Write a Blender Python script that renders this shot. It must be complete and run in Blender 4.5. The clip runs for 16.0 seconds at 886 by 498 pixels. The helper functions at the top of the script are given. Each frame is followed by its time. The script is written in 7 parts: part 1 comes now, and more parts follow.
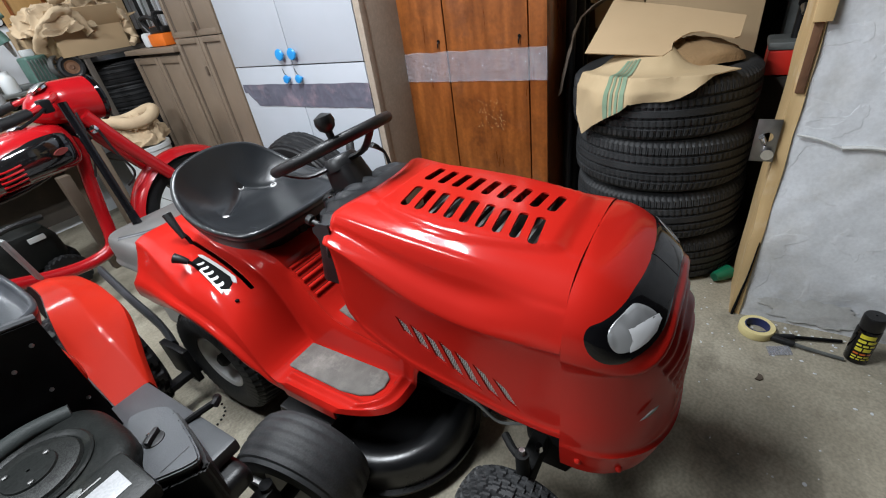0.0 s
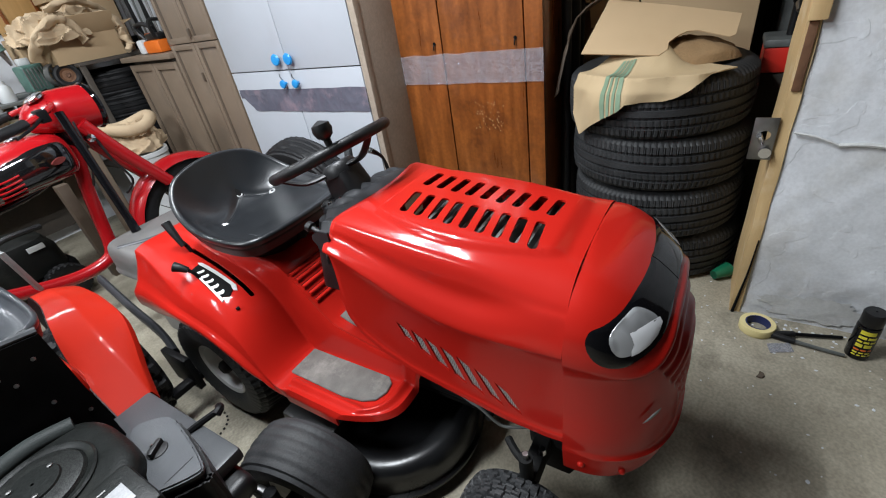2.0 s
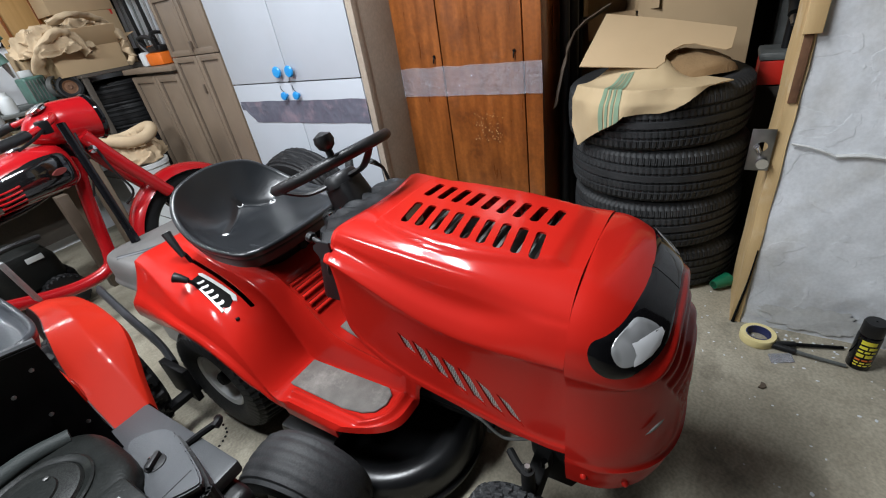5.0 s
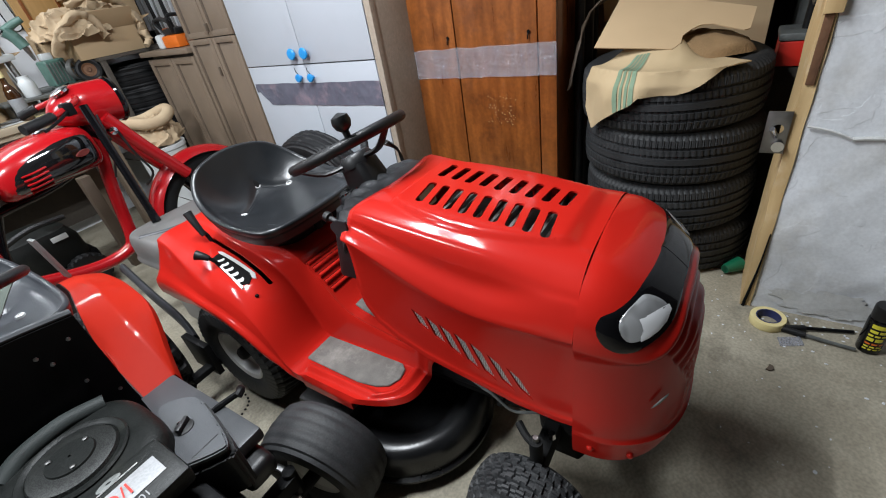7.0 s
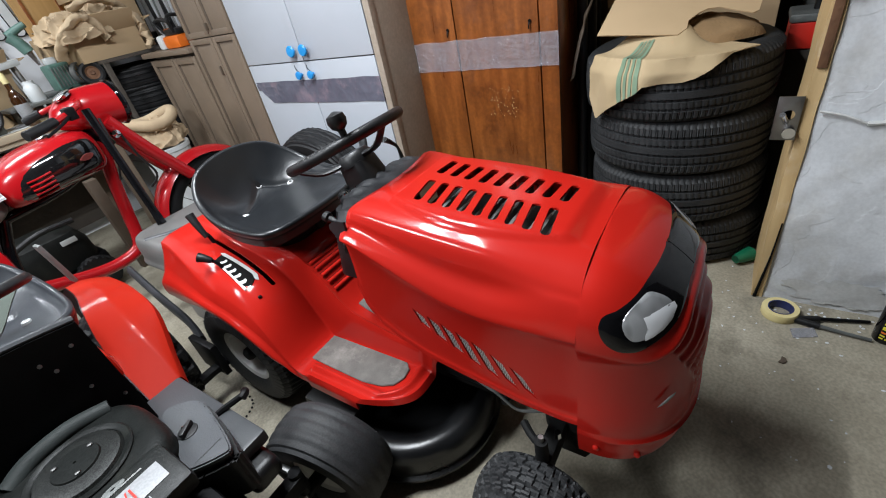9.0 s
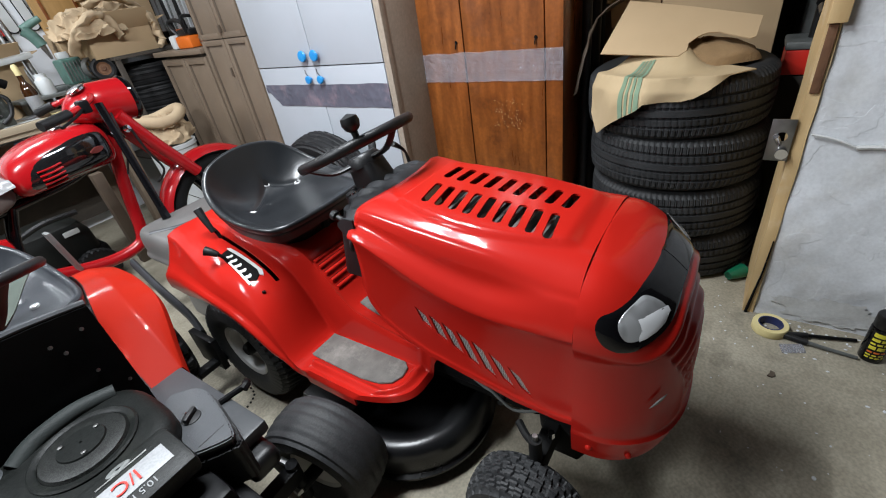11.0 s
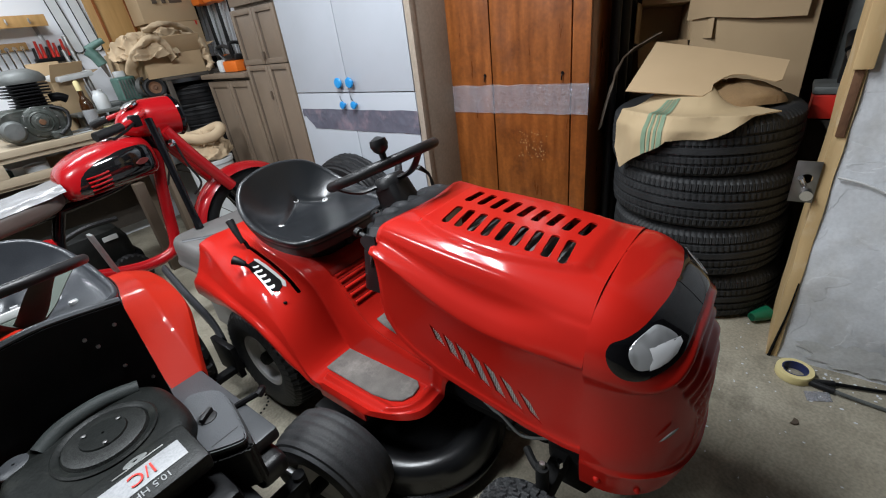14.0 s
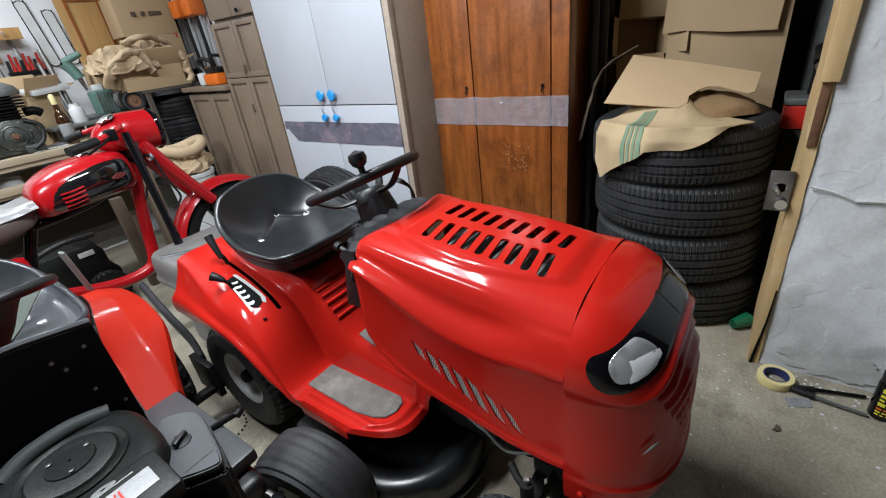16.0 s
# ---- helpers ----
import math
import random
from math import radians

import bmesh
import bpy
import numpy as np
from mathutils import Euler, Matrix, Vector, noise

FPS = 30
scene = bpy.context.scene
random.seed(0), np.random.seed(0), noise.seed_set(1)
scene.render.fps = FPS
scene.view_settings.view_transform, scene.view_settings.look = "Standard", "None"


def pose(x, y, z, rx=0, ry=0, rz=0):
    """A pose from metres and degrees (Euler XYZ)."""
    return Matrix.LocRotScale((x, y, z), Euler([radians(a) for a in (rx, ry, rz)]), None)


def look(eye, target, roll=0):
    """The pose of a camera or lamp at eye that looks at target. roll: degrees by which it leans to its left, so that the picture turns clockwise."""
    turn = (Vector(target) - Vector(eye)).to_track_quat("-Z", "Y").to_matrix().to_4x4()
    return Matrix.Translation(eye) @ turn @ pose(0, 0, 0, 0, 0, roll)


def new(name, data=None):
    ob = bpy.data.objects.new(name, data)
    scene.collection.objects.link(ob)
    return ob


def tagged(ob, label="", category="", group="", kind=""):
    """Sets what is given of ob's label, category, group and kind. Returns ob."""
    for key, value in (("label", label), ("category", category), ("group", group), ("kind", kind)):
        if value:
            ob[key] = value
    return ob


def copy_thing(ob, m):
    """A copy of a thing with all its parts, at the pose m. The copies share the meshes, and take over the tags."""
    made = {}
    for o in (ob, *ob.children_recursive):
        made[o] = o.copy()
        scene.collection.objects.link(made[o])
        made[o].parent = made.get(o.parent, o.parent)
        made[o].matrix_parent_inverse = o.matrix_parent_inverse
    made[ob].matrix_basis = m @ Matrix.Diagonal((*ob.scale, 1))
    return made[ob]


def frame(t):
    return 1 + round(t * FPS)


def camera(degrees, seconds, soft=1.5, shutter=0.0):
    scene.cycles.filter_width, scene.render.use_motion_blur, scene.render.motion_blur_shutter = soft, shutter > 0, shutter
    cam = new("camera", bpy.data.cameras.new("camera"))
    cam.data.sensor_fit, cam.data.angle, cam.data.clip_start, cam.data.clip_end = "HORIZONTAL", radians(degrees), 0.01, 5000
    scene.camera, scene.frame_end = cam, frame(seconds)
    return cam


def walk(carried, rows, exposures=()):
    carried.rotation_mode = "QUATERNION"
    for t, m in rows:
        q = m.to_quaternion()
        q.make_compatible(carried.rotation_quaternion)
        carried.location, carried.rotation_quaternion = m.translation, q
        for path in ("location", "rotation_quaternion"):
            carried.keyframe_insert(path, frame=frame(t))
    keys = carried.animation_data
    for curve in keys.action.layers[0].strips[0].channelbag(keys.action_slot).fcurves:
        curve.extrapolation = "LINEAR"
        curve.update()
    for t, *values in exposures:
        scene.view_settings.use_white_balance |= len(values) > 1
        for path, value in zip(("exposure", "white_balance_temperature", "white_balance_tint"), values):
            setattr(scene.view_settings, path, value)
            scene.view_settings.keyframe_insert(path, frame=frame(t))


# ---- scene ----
cam = camera(91.61, 16.0, soft=1.1)
PATH = [
    (0.0, 0.0000, 0.0000, 1.2865, -59.300, -32.271, 7.556),
    (0.5, 0.0026, 0.0002, 1.2923, -59.646, -32.475, 8.015),
    (1.0, 0.0056, 0.0021, 1.2898, -59.797, -32.470, 7.995),
    (1.5, 0.0030, 0.0019, 1.2923, -59.795, -32.354, 8.054),
    (2.0, 0.0058, 0.0029, 1.2981, -59.921, -32.399, 8.368),
    (2.5, 0.0073, 0.0060, 1.2981, -60.294, -32.272, 8.823),
    (3.0, 0.0073, 0.0060, 1.2965, -60.530, -32.103, 9.117),
    (3.5, 0.0142, 0.0061, 1.2940, -60.669, -31.945, 9.098),
    (4.0, 0.0183, 0.0128, 1.3006, -60.604, -31.533, 8.708),
    (6.5, -0.0283, -0.0045, 1.2973, -59.510, -30.975, 7.941),
    (7.0, -0.0281, -0.0037, 1.3031, -58.637, -32.820, 8.636),
    (7.5, -0.0274, -0.0005, 1.2998, -57.970, -33.286, 9.206),
    (8.0, -0.0140, -0.0053, 1.3064, -57.743, -33.693, 9.790),
    (8.5, -0.0071, -0.0086, 1.3023, -57.893, -33.694, 9.938),
    (9.0, 0.0010, -0.0105, 1.3023, -58.306, -33.718, 10.285),
    (11.5, -0.0632, -0.0229, 1.3064, -56.350, -31.569, 6.852),
    (12.0, -0.0740, -0.0366, 1.2998, -53.958, -31.091, 5.218),
    (12.5, -0.0734, -0.0410, 1.2981, -53.118, -30.726, 5.371),
    (13.0, -0.0699, -0.0409, 1.3023, -53.016, -29.901, 5.746),
    (13.5, -0.0703, -0.0425, 1.3072, -53.123, -28.908, 6.224),
    (14.0, -0.0711, -0.0424, 1.3048, -53.450, -28.035, 6.613),
    (14.5, -0.0697, -0.0435, 1.3056, -53.906, -27.723, 7.056),
    (15.0, -0.0597, -0.0484, 1.3064, -54.515, -27.483, 7.330),
    (15.5, -0.0533, -0.0499, 1.3089, -55.210, -27.187, 7.408),
    (16.0, -0.0502, -0.0514, 1.3081, -55.256, -26.956, 6.597),
]
walk(cam, [(t, pose(x, y, z, 90 + pitch, roll, yaw)) for t, x, y, z, yaw, pitch, roll in PATH],
     exposures=[(0.0, -0.1), (9.0, -0.15), (11.5, -0.12), (12.5, -0.33), (15.0, -0.34), (16.0, -0.17)])

# ---- light: a twin-tube ceiling lamp over the machines, an unseen one added to brighten the workbench and one farther along the room ----
world = bpy.data.worlds.new("world")
scene.world = world
world.use_nodes = True
world.node_tree.nodes["Background"].inputs[0].default_value = (0.5, 0.55, 0.62, 1)
world.node_tree.nodes["Background"].inputs[1].default_value = 0.004


def tube_light(x, y, z, length, watts, turn=0):
    data = bpy.data.lights.new("tube_light", "AREA")
    data.shape, data.size, data.size_y = "RECTANGLE", length, 0.035
    data.energy, data.color = watts, (0.89, 0.945, 1.0)
    ob = new("tube_light", data)
    ob.matrix_world = pose(x, y, z, 0, 0, turn)
    return ob


# the second lamp is unseen, added only to brighten the workbench
LAMPS = [(0.47, 1.15, 0.11, 50, "white twin-tube ceiling lamp over the tractors"), (0.2, 3.45, 0.06, 19, "unseen white twin-tube lamp added to brighten the workbench"), (-1.4, 1.9, 0.11, 54, "white twin-tube ceiling lamp by the far wall")]
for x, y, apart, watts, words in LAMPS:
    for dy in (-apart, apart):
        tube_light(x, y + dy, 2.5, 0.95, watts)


# ---- materials ----
def mat(name, base, second=None, scale=8.0, rough=0.5, rough_var=0.1, metal=0.0, bump=0.0, bump_scale=60.0,
        coat=0.0, stretch=(1, 1, 1), detail=6.0, contrast=0.25, spec=0.5, speck=0.0, speck_scale=260.0, blotch=0.0, blotch_scale=2.0, blotch_colour=(0.1, 0.1, 0.1), vary=0.0):
    m = bpy.data.materials.new(name)
    m.use_nodes = True
    nt = m.node_tree
    n, l = nt.nodes, nt.links
    b = n["Principled BSDF"]
    co = n.new("ShaderNodeTexCoord")
    mp = n.new("ShaderNodeMapping")
    mp.inputs["Scale"].default_value = stretch
    l.new(co.outputs["Object"], mp.inputs["Vector"])
    noi = n.new("ShaderNodeTexNoise")
    noi.inputs["Scale"].default_value, noi.inputs["Detail"].default_value = scale, detail
    l.new(mp.outputs[0], noi.inputs["Vector"])
    ramp = n.new("ShaderNodeValToRGB")
    ramp.color_ramp.elements[0].position, ramp.color_ramp.elements[1].position = 0.5 - contrast, 0.5 + contrast
    second = second or tuple(c * 0.8 for c in base)
    ramp.color_ramp.elements[0].color, ramp.color_ramp.elements[1].color = (*second, 1), (*base, 1)
    l.new(noi.outputs["Fac"], ramp.inputs["Fac"])
    col = ramp.outputs["Color"]
    if blotch:
        n2 = n.new("ShaderNodeTexNoise")
        n2.inputs["Scale"].default_value, n2.inputs["Detail"].default_value, n2.inputs["Roughness"].default_value = blotch_scale, 8, 0.65
        l.new(co.outputs["Object"], n2.inputs["Vector"])
        r2 = n.new("ShaderNodeMapRange")
        r2.inputs["From Min"].default_value, r2.inputs["From Max"].default_value = 0.52, 0.68
        r2.inputs["To Max"].default_value = blotch
        l.new(n2.outputs["Fac"], r2.inputs["Value"])
        mx = n.new("ShaderNodeMixRGB")
        mx.inputs["Color2"].default_value = (*blotch_colour, 1)
        l.new(r2.outputs[0], mx.inputs["Fac"])
        l.new(col, mx.inputs["Color1"])
        col = mx.outputs[0]
    if speck:
        n3 = n.new("ShaderNodeTexNoise")
        n3.inputs["Scale"].default_value, n3.inputs["Detail"].default_value = speck_scale, 3
        l.new(co.outputs["Object"], n3.inputs["Vector"])
        r3 = n.new("ShaderNodeMapRange")
        r3.inputs["From Min"].default_value, r3.inputs["From Max"].default_value = 0.35, 0.65
        r3.inputs["To Min"].default_value, r3.inputs["To Max"].default_value = 1 - speck, 1 + speck
        l.new(n3.outputs["Fac"], r3.inputs["Value"])
        h3 = n.new("ShaderNodeHueSaturation")
        l.new(r3.outputs[0], h3.inputs["Value"])
        l.new(col, h3.inputs["Color"])
        col = h3.outputs[0]
    if vary:
        info = n.new("ShaderNodeObjectInfo")
        hsv = n.new("ShaderNodeHueSaturation")
        mr = n.new("ShaderNodeMapRange")
        mr.inputs["To Min"].default_value, mr.inputs["To Max"].default_value = 1 - vary, 1 + vary
        l.new(info.outputs["Random"], mr.inputs["Value"])
        l.new(mr.outputs[0], hsv.inputs["Value"])
        l.new(col, hsv.inputs["Color"])
        col = hsv.outputs[0]
    l.new(col, b.inputs["Base Color"])
    rr = n.new("ShaderNodeMapRange")
    rr.inputs["To Min"].default_value, rr.inputs["To Max"].default_value = max(0.02, rough - rough_var), min(1, rough + rough_var)
    l.new(noi.outputs["Fac"], rr.inputs["Value"])
    l.new(rr.outputs[0], b.inputs["Roughness"])
    b.inputs["Metallic"].default_value = metal
    b.inputs["Specular IOR Level"].default_value = spec
    b.inputs["Coat Weight"].default_value = coat
    b.inputs["Coat Roughness"].default_value = 0.06
    if bump:
        nb = n.new("ShaderNodeTexNoise")
        nb.inputs["Scale"].default_value, nb.inputs["Detail"].default_value = bump_scale, 5
        l.new(mp.outputs[0], nb.inputs["Vector"])
        bp = n.new("ShaderNodeBump")
        bp.inputs["Strength"].default_value, bp.inputs["Distance"].default_value = bump, 0.01
        l.new(nb.outputs["Fac"], bp.inputs["Height"])
        l.new(bp.outputs["Normal"], b.inputs["Normal"])
    return m


RED = mat("red_paint", (0.395, 0.0125, 0.0075), (0.36, 0.0105, 0.0068), 5, 0.45, 0.06, coat=0.5, spec=0.04, bump=0.006, bump_scale=90, contrast=0.4)
RED.node_tree.nodes["Principled BSDF"].inputs["Coat Roughness"].default_value = 0.11
RED_FADED = mat("faded_red_paint", (0.37, 0.017, 0.0075), (0.33, 0.014, 0.0065), 6, 0.45, 0.08, coat=0.2, spec=0.06, bump=0.012, bump_scale=160)
RED_MOTO = mat("motorcycle_red_paint", (0.36, 0.006, 0.009), (0.3, 0.005, 0.008), 6, 0.24, 0.06, coat=0.4, spec=0.3)
BLACK_PAINT = mat("black_gloss_paint", (0.004, 0.004, 0.005), (0.0025, 0.0025, 0.003), 9, 0.06, 0.03, spec=0.34)
DECK_BLACK = mat("deck_black_paint", (0.008, 0.0085, 0.0095), (0.005, 0.005, 0.0055), 9, 0.3, 0.08, spec=0.5, bump=0.04, bump_scale=120, blotch=0.3, blotch_scale=8, blotch_colour=(0.02, 0.019, 0.018))
BLACK_METAL = mat("black_satin_steel", (0.006, 0.0063, 0.007), (0.0035, 0.0035, 0.004), 14, 0.4, 0.12, coat=0.0, spec=0.1, bump=0.05, blotch=0.15, blotch_scale=9, blotch_colour=(0.016, 0.015, 0.013))
BLACK_PLASTIC = mat("black_plastic", (0.009, 0.009, 0.0095), (0.005, 0.005, 0.0055), 16, 0.42, 0.12, spec=0.4, bump=0.08, bump_scale=300)
VOID = mat("dark_cavity", (0.006, 0.006, 0.006), (0.003, 0.003, 0.003), 10, 0.85, spec=0.1)
VINYL = mat("black_vinyl", (0.011, 0.0125, 0.0145), (0.007, 0.008, 0.0095), 10, 0.33, 0.05, spec=0.6, bump=0.05, bump_scale=170)
VINYL_GREY = mat("grey_vinyl", (0.034, 0.037, 0.042), (0.02, 0.022, 0.026), 10, 0.32, 0.1, spec=0.45, bump=0.06, bump_scale=170)
RUBBER = mat("tyre_rubber", (0.028, 0.029, 0.0305), (0.016, 0.0165, 0.0175), 12, 0.62, 0.14, spec=0.35, bump=0.15, bump_scale=90, blotch=0.4, blotch_scale=6, blotch_colour=(0.045, 0.043, 0.04), speck=0.25)
RUBBER_DARK = mat("old_tyre_rubber", (0.012, 0.012, 0.013), (0.007, 0.007, 0.0075), 12, 0.52, 0.12, spec=0.3, bump=0.12, bump_scale=90, speck=0.2)
GREY_PLASTIC = mat("grey_plastic", (0.16, 0.155, 0.15), (0.12, 0.117, 0.113), 9, 0.5, 0.1, bump=0.06, bump_scale=200, blotch=0.35, blotch_scale=5, blotch_colour=(0.09, 0.085, 0.078))
DARK_GREY = mat("dark_grey_plastic", (0.042, 0.045, 0.05), (0.03, 0.032, 0.036), 12, 0.38, 0.1, spec=0.45, bump=0.06, bump_scale=250)
DASH_GREY = mat("dash_plastic", (0.02, 0.021, 0.023), (0.012, 0.0125, 0.014), 12, 0.42, 0.1, spec=0.4, bump=0.06, bump_scale=250)
SPOKE_GREEN = mat("grey_green_plastic", (0.075, 0.09, 0.075), (0.05, 0.06, 0.05), 12, 0.65, 0.1, spec=0.2, bump=0.06, bump_scale=200)
COWL_BAND = mat("worn_grey_band", (0.04, 0.046, 0.045), (0.024, 0.028, 0.027), 12, 0.6, 0.12, spec=0.2, bump=0.08, bump_scale=160, blotch=0.4, blotch_scale=9, blotch_colour=(0.02, 0.021, 0.02))
TANK_GREY = mat("grey_tank_plastic", (0.055, 0.058, 0.063), (0.042, 0.045, 0.049), 12, 0.45, 0.1, spec=0.4, bump=0.06, bump_scale=250, blotch=0.3, blotch_scale=7, blotch_colour=(0.1, 0.1, 0.1))
IRON_DARK = mat("dull_black_iron", (0.008, 0.008, 0.008), (0.005, 0.005, 0.005), 14, 0.7, 0.1, spec=0.2, bump=0.1)
ENGINE_GREY = mat("engine_cowl", (0.009, 0.0102, 0.0095), (0.006, 0.0068, 0.0063), 10, 0.45, 0.14, spec=0.2, bump=0.1, bump_scale=160, blotch=0.5, blotch_scale=9, blotch_colour=(0.026, 0.027, 0.022), speck=0.35)
STEEL = mat("bare_steel", (0.42, 0.42, 0.42), (0.28, 0.27, 0.26), 20, 0.35, 0.15, metal=1.0, bump=0.05)
CHROME = mat("chrome", (0.75, 0.75, 0.77), (0.6, 0.6, 0.62), 12, 0.12, 0.06, metal=1.0)
ALU = mat("dull_aluminium", (0.32, 0.32, 0.31), (0.16, 0.16, 0.15), 14, 0.5, 0.15, metal=0.8, bump=0.1)
RIM_WHITE = mat("cream_rim_paint", (0.55, 0.55, 0.53), (0.42, 0.41, 0.39), 12, 0.4, 0.1)
MESH = mat("galvanised_mesh", (0.62, 0.62, 0.6), (0.5, 0.5, 0.48), 60, 0.4, 0.1, metal=0.5)
nt = MESH.node_tree
ck = nt.nodes.new("ShaderNodeTexChecker")
ck.inputs["Scale"].default_value = 300
ck.inputs["Color1"].default_value, ck.inputs["Color2"].default_value = (0.72, 0.72, 0.7, 1), (0.008, 0.008, 0.008, 1)
mp = nt.nodes.new("ShaderNodeMapping")
mp.inputs["Rotation"].default_value = (0.78, 0, 0)
nt.links.new(nt.nodes["Texture Coordinate"].outputs["Object"], mp.inputs["Vector"])
nt.links.new(mp.outputs[0], ck.inputs["Vector"])
nt.links.new(ck.outputs[0], nt.nodes["Principled BSDF"].inputs["Base Color"])
NICKEL = mat("worn_nickel", (0.78, 0.78, 0.78), (0.66, 0.66, 0.66), 30, 0.35, 0.1, metal=0.5)
RIM_GREY = mat("grey_rim_paint", (0.5, 0.5, 0.49), (0.38, 0.375, 0.37), 12, 0.4, 0.1)
LENS = mat("headlamp_lens", (0.3, 0.305, 0.31), (0.19, 0.192, 0.195), 22, 0.2, 0.04, metal=0.0, coat=0.4, contrast=0.1, detail=1)
REFLECTOR = mat("white_reflection_paint", (0.85, 0.86, 0.88), (0.78, 0.79, 0.81), 30, 0.3, 0.08, metal=0.1, coat=0.6)
PAD = mat("worn_grip_pad", (0.125, 0.115, 0.103), (0.07, 0.064, 0.058), 26, 0.75, 0.1, bump=0.2, bump_scale=180, blotch=0.6, blotch_scale=9, blotch_colour=(0.24, 0.22, 0.2))
WHITE_PAINT = mat("white_enamel", (0.78, 0.78, 0.77), (0.68, 0.68, 0.67), 14, 0.35, 0.1)
LAMINATE = mat("white_laminate", (0.41, 0.435, 0.475), (0.385, 0.41, 0.445), 5, 0.35, 0.08, blotch=0.25, blotch_scale=4, blotch_colour=(0.36, 0.37, 0.39))
CHIPBOARD = mat("raw_chipboard", (0.34, 0.28, 0.22), (0.26, 0.21, 0.165), 60, 0.75, 0.1, bump=0.15, bump_scale=140, blotch=0.4, blotch_scale=7, blotch_colour=(0.2, 0.16, 0.12))
VENEER = mat("walnut_veneer", (0.31, 0.095, 0.02), (0.12, 0.034, 0.008), 3.2, 0.3, 0.08, stretch=(7, 7, 0.9), detail=10, contrast=0.24, bump=0.03, coat=0.35, blotch=0.7, blotch_scale=5.5, blotch_colour=(0.11, 0.032, 0.009), speck=0.1, speck_scale=60)
VENEER_EDGE = mat("light_wood_strip", (0.46, 0.27, 0.1), (0.34, 0.19, 0.06), 6, 0.55, 0.1, stretch=(6, 6, 0.5))
BROWN_PAINT = mat("brown_painted_board", (0.185, 0.138, 0.098), (0.155, 0.114, 0.08), 7, 0.5, 0.1, bump=0.06, bump_scale=60, blotch=0.35, blotch_scale=5, blotch_colour=(0.125, 0.1, 0.082), speck=0.06)
BROWN_DARK = mat("brown_shadow_bead", (0.1, 0.072, 0.05), (0.07, 0.05, 0.035), 8, 0.55, 0.1)
PINE = mat("raw_pine", (0.6, 0.43, 0.22), (0.47, 0.31, 0.14), 4, 0.6, 0.1, stretch=(7, 7, 0.7), bump=0.1, bump_scale=40, blotch=0.45, blotch_scale=8, blotch_colour=(0.66, 0.56, 0.4))
BENCH_WOOD = mat("bench_wood", (0.48, 0.4, 0.29), (0.34, 0.27, 0.18), 5, 0.6, 0.12, stretch=(0.8, 6, 6), blotch=0.4, blotch_scale=6, blotch_colour=(0.3, 0.24, 0.17))
CARD = mat("cardboard", (0.44, 0.315, 0.185), (0.39, 0.275, 0.155), 5, 0.8, 0.06, bump=0.05, bump_scale=50, blotch=0.2, blotch_scale=5, blotch_colour=(0.4, 0.27, 0.15), vary=0.12)
BURLAP = mat("beige_sackcloth", (0.48, 0.365, 0.22), (0.4, 0.295, 0.165), 5, 0.9, 0.05, bump=0.25, bump_scale=420)
STRIPE = mat("faded_green_stripe", (0.2, 0.28, 0.19), (0.15, 0.22, 0.14), 12, 0.9, 0.05, bump=0.25, bump_scale=420)
CLOTH = mat("work_cloth", (0.52, 0.4, 0.26), (0.4, 0.29, 0.18), 9, 0.9, 0.05, bump=0.2, bump_scale=200)
CONCRETE = mat("concrete_floor", (0.37, 0.335, 0.26), (0.24, 0.213, 0.158), 3.2, 0.7, 0.14, bump=0.2, bump_scale=22, detail=14, contrast=0.16, blotch=0.75, blotch_scale=3.4, blotch_colour=(0.13, 0.115, 0.085), speck=0.14, speck_scale=110)
PLASTER = mat("whitewashed_plaster", (0.68, 0.7, 0.73), (0.58, 0.595, 0.615), 5, 0.8, 0.1, bump=0.18, bump_scale=14, detail=12, contrast=0.2, blotch=0.6, blotch_scale=3.2, blotch_colour=(0.5, 0.49, 0.465), speck=0.05, speck_scale=90)
# flaked edges of old whitewash
nt = PLASTER.node_tree
flake = nt.nodes.new("ShaderNodeTexNoise")
flake.inputs["Scale"].default_value, flake.inputs["Detail"].default_value, flake.inputs["Distortion"].default_value = 7, 9, 0.5
nt.links.new(nt.nodes["Texture Coordinate"].outputs["Object"], flake.inputs["Vector"])
edge = nt.nodes.new("ShaderNodeValToRGB")
edge.color_ramp.elements[0].position, edge.color_ramp.elements[1].position = 0.55, 0.57
nt.links.new(flake.outputs["Fac"], edge.inputs["Fac"])
relief = nt.nodes.new("ShaderNodeBump")
relief.inputs["Strength"].default_value, relief.inputs["Distance"].default_value = 0.45, 0.0015
nt.links.new(edge.outputs["Color"], relief.inputs["Height"])
nt.links.new(nt.nodes["Bump"].outputs["Normal"], relief.inputs["Normal"])
nt.links.new(relief.outputs["Normal"], nt.nodes["Principled BSDF"].inputs["Normal"])
CEMENT = mat("bare_cement_patch", (0.57, 0.575, 0.57), (0.5, 0.5, 0.485), 7, 0.85, 0.08, bump=0.45, bump_scale=22, detail=12, contrast=0.3, blotch=0.7, blotch_scale=5, blotch_colour=(0.62, 0.635, 0.65), speck=0.06, speck_scale=90)
# dark colour for the unseen ceiling and west wall, to limit bounced light
LOW_BOUNCE = mat("low_bounce_concrete", (0.085, 0.083, 0.08), (0.06, 0.058, 0.056), 3, 0.85, 0.1, bump=0.3, bump_scale=20, blotch=0.3, blotch_scale=2, blotch_colour=(0.045, 0.044, 0.042))
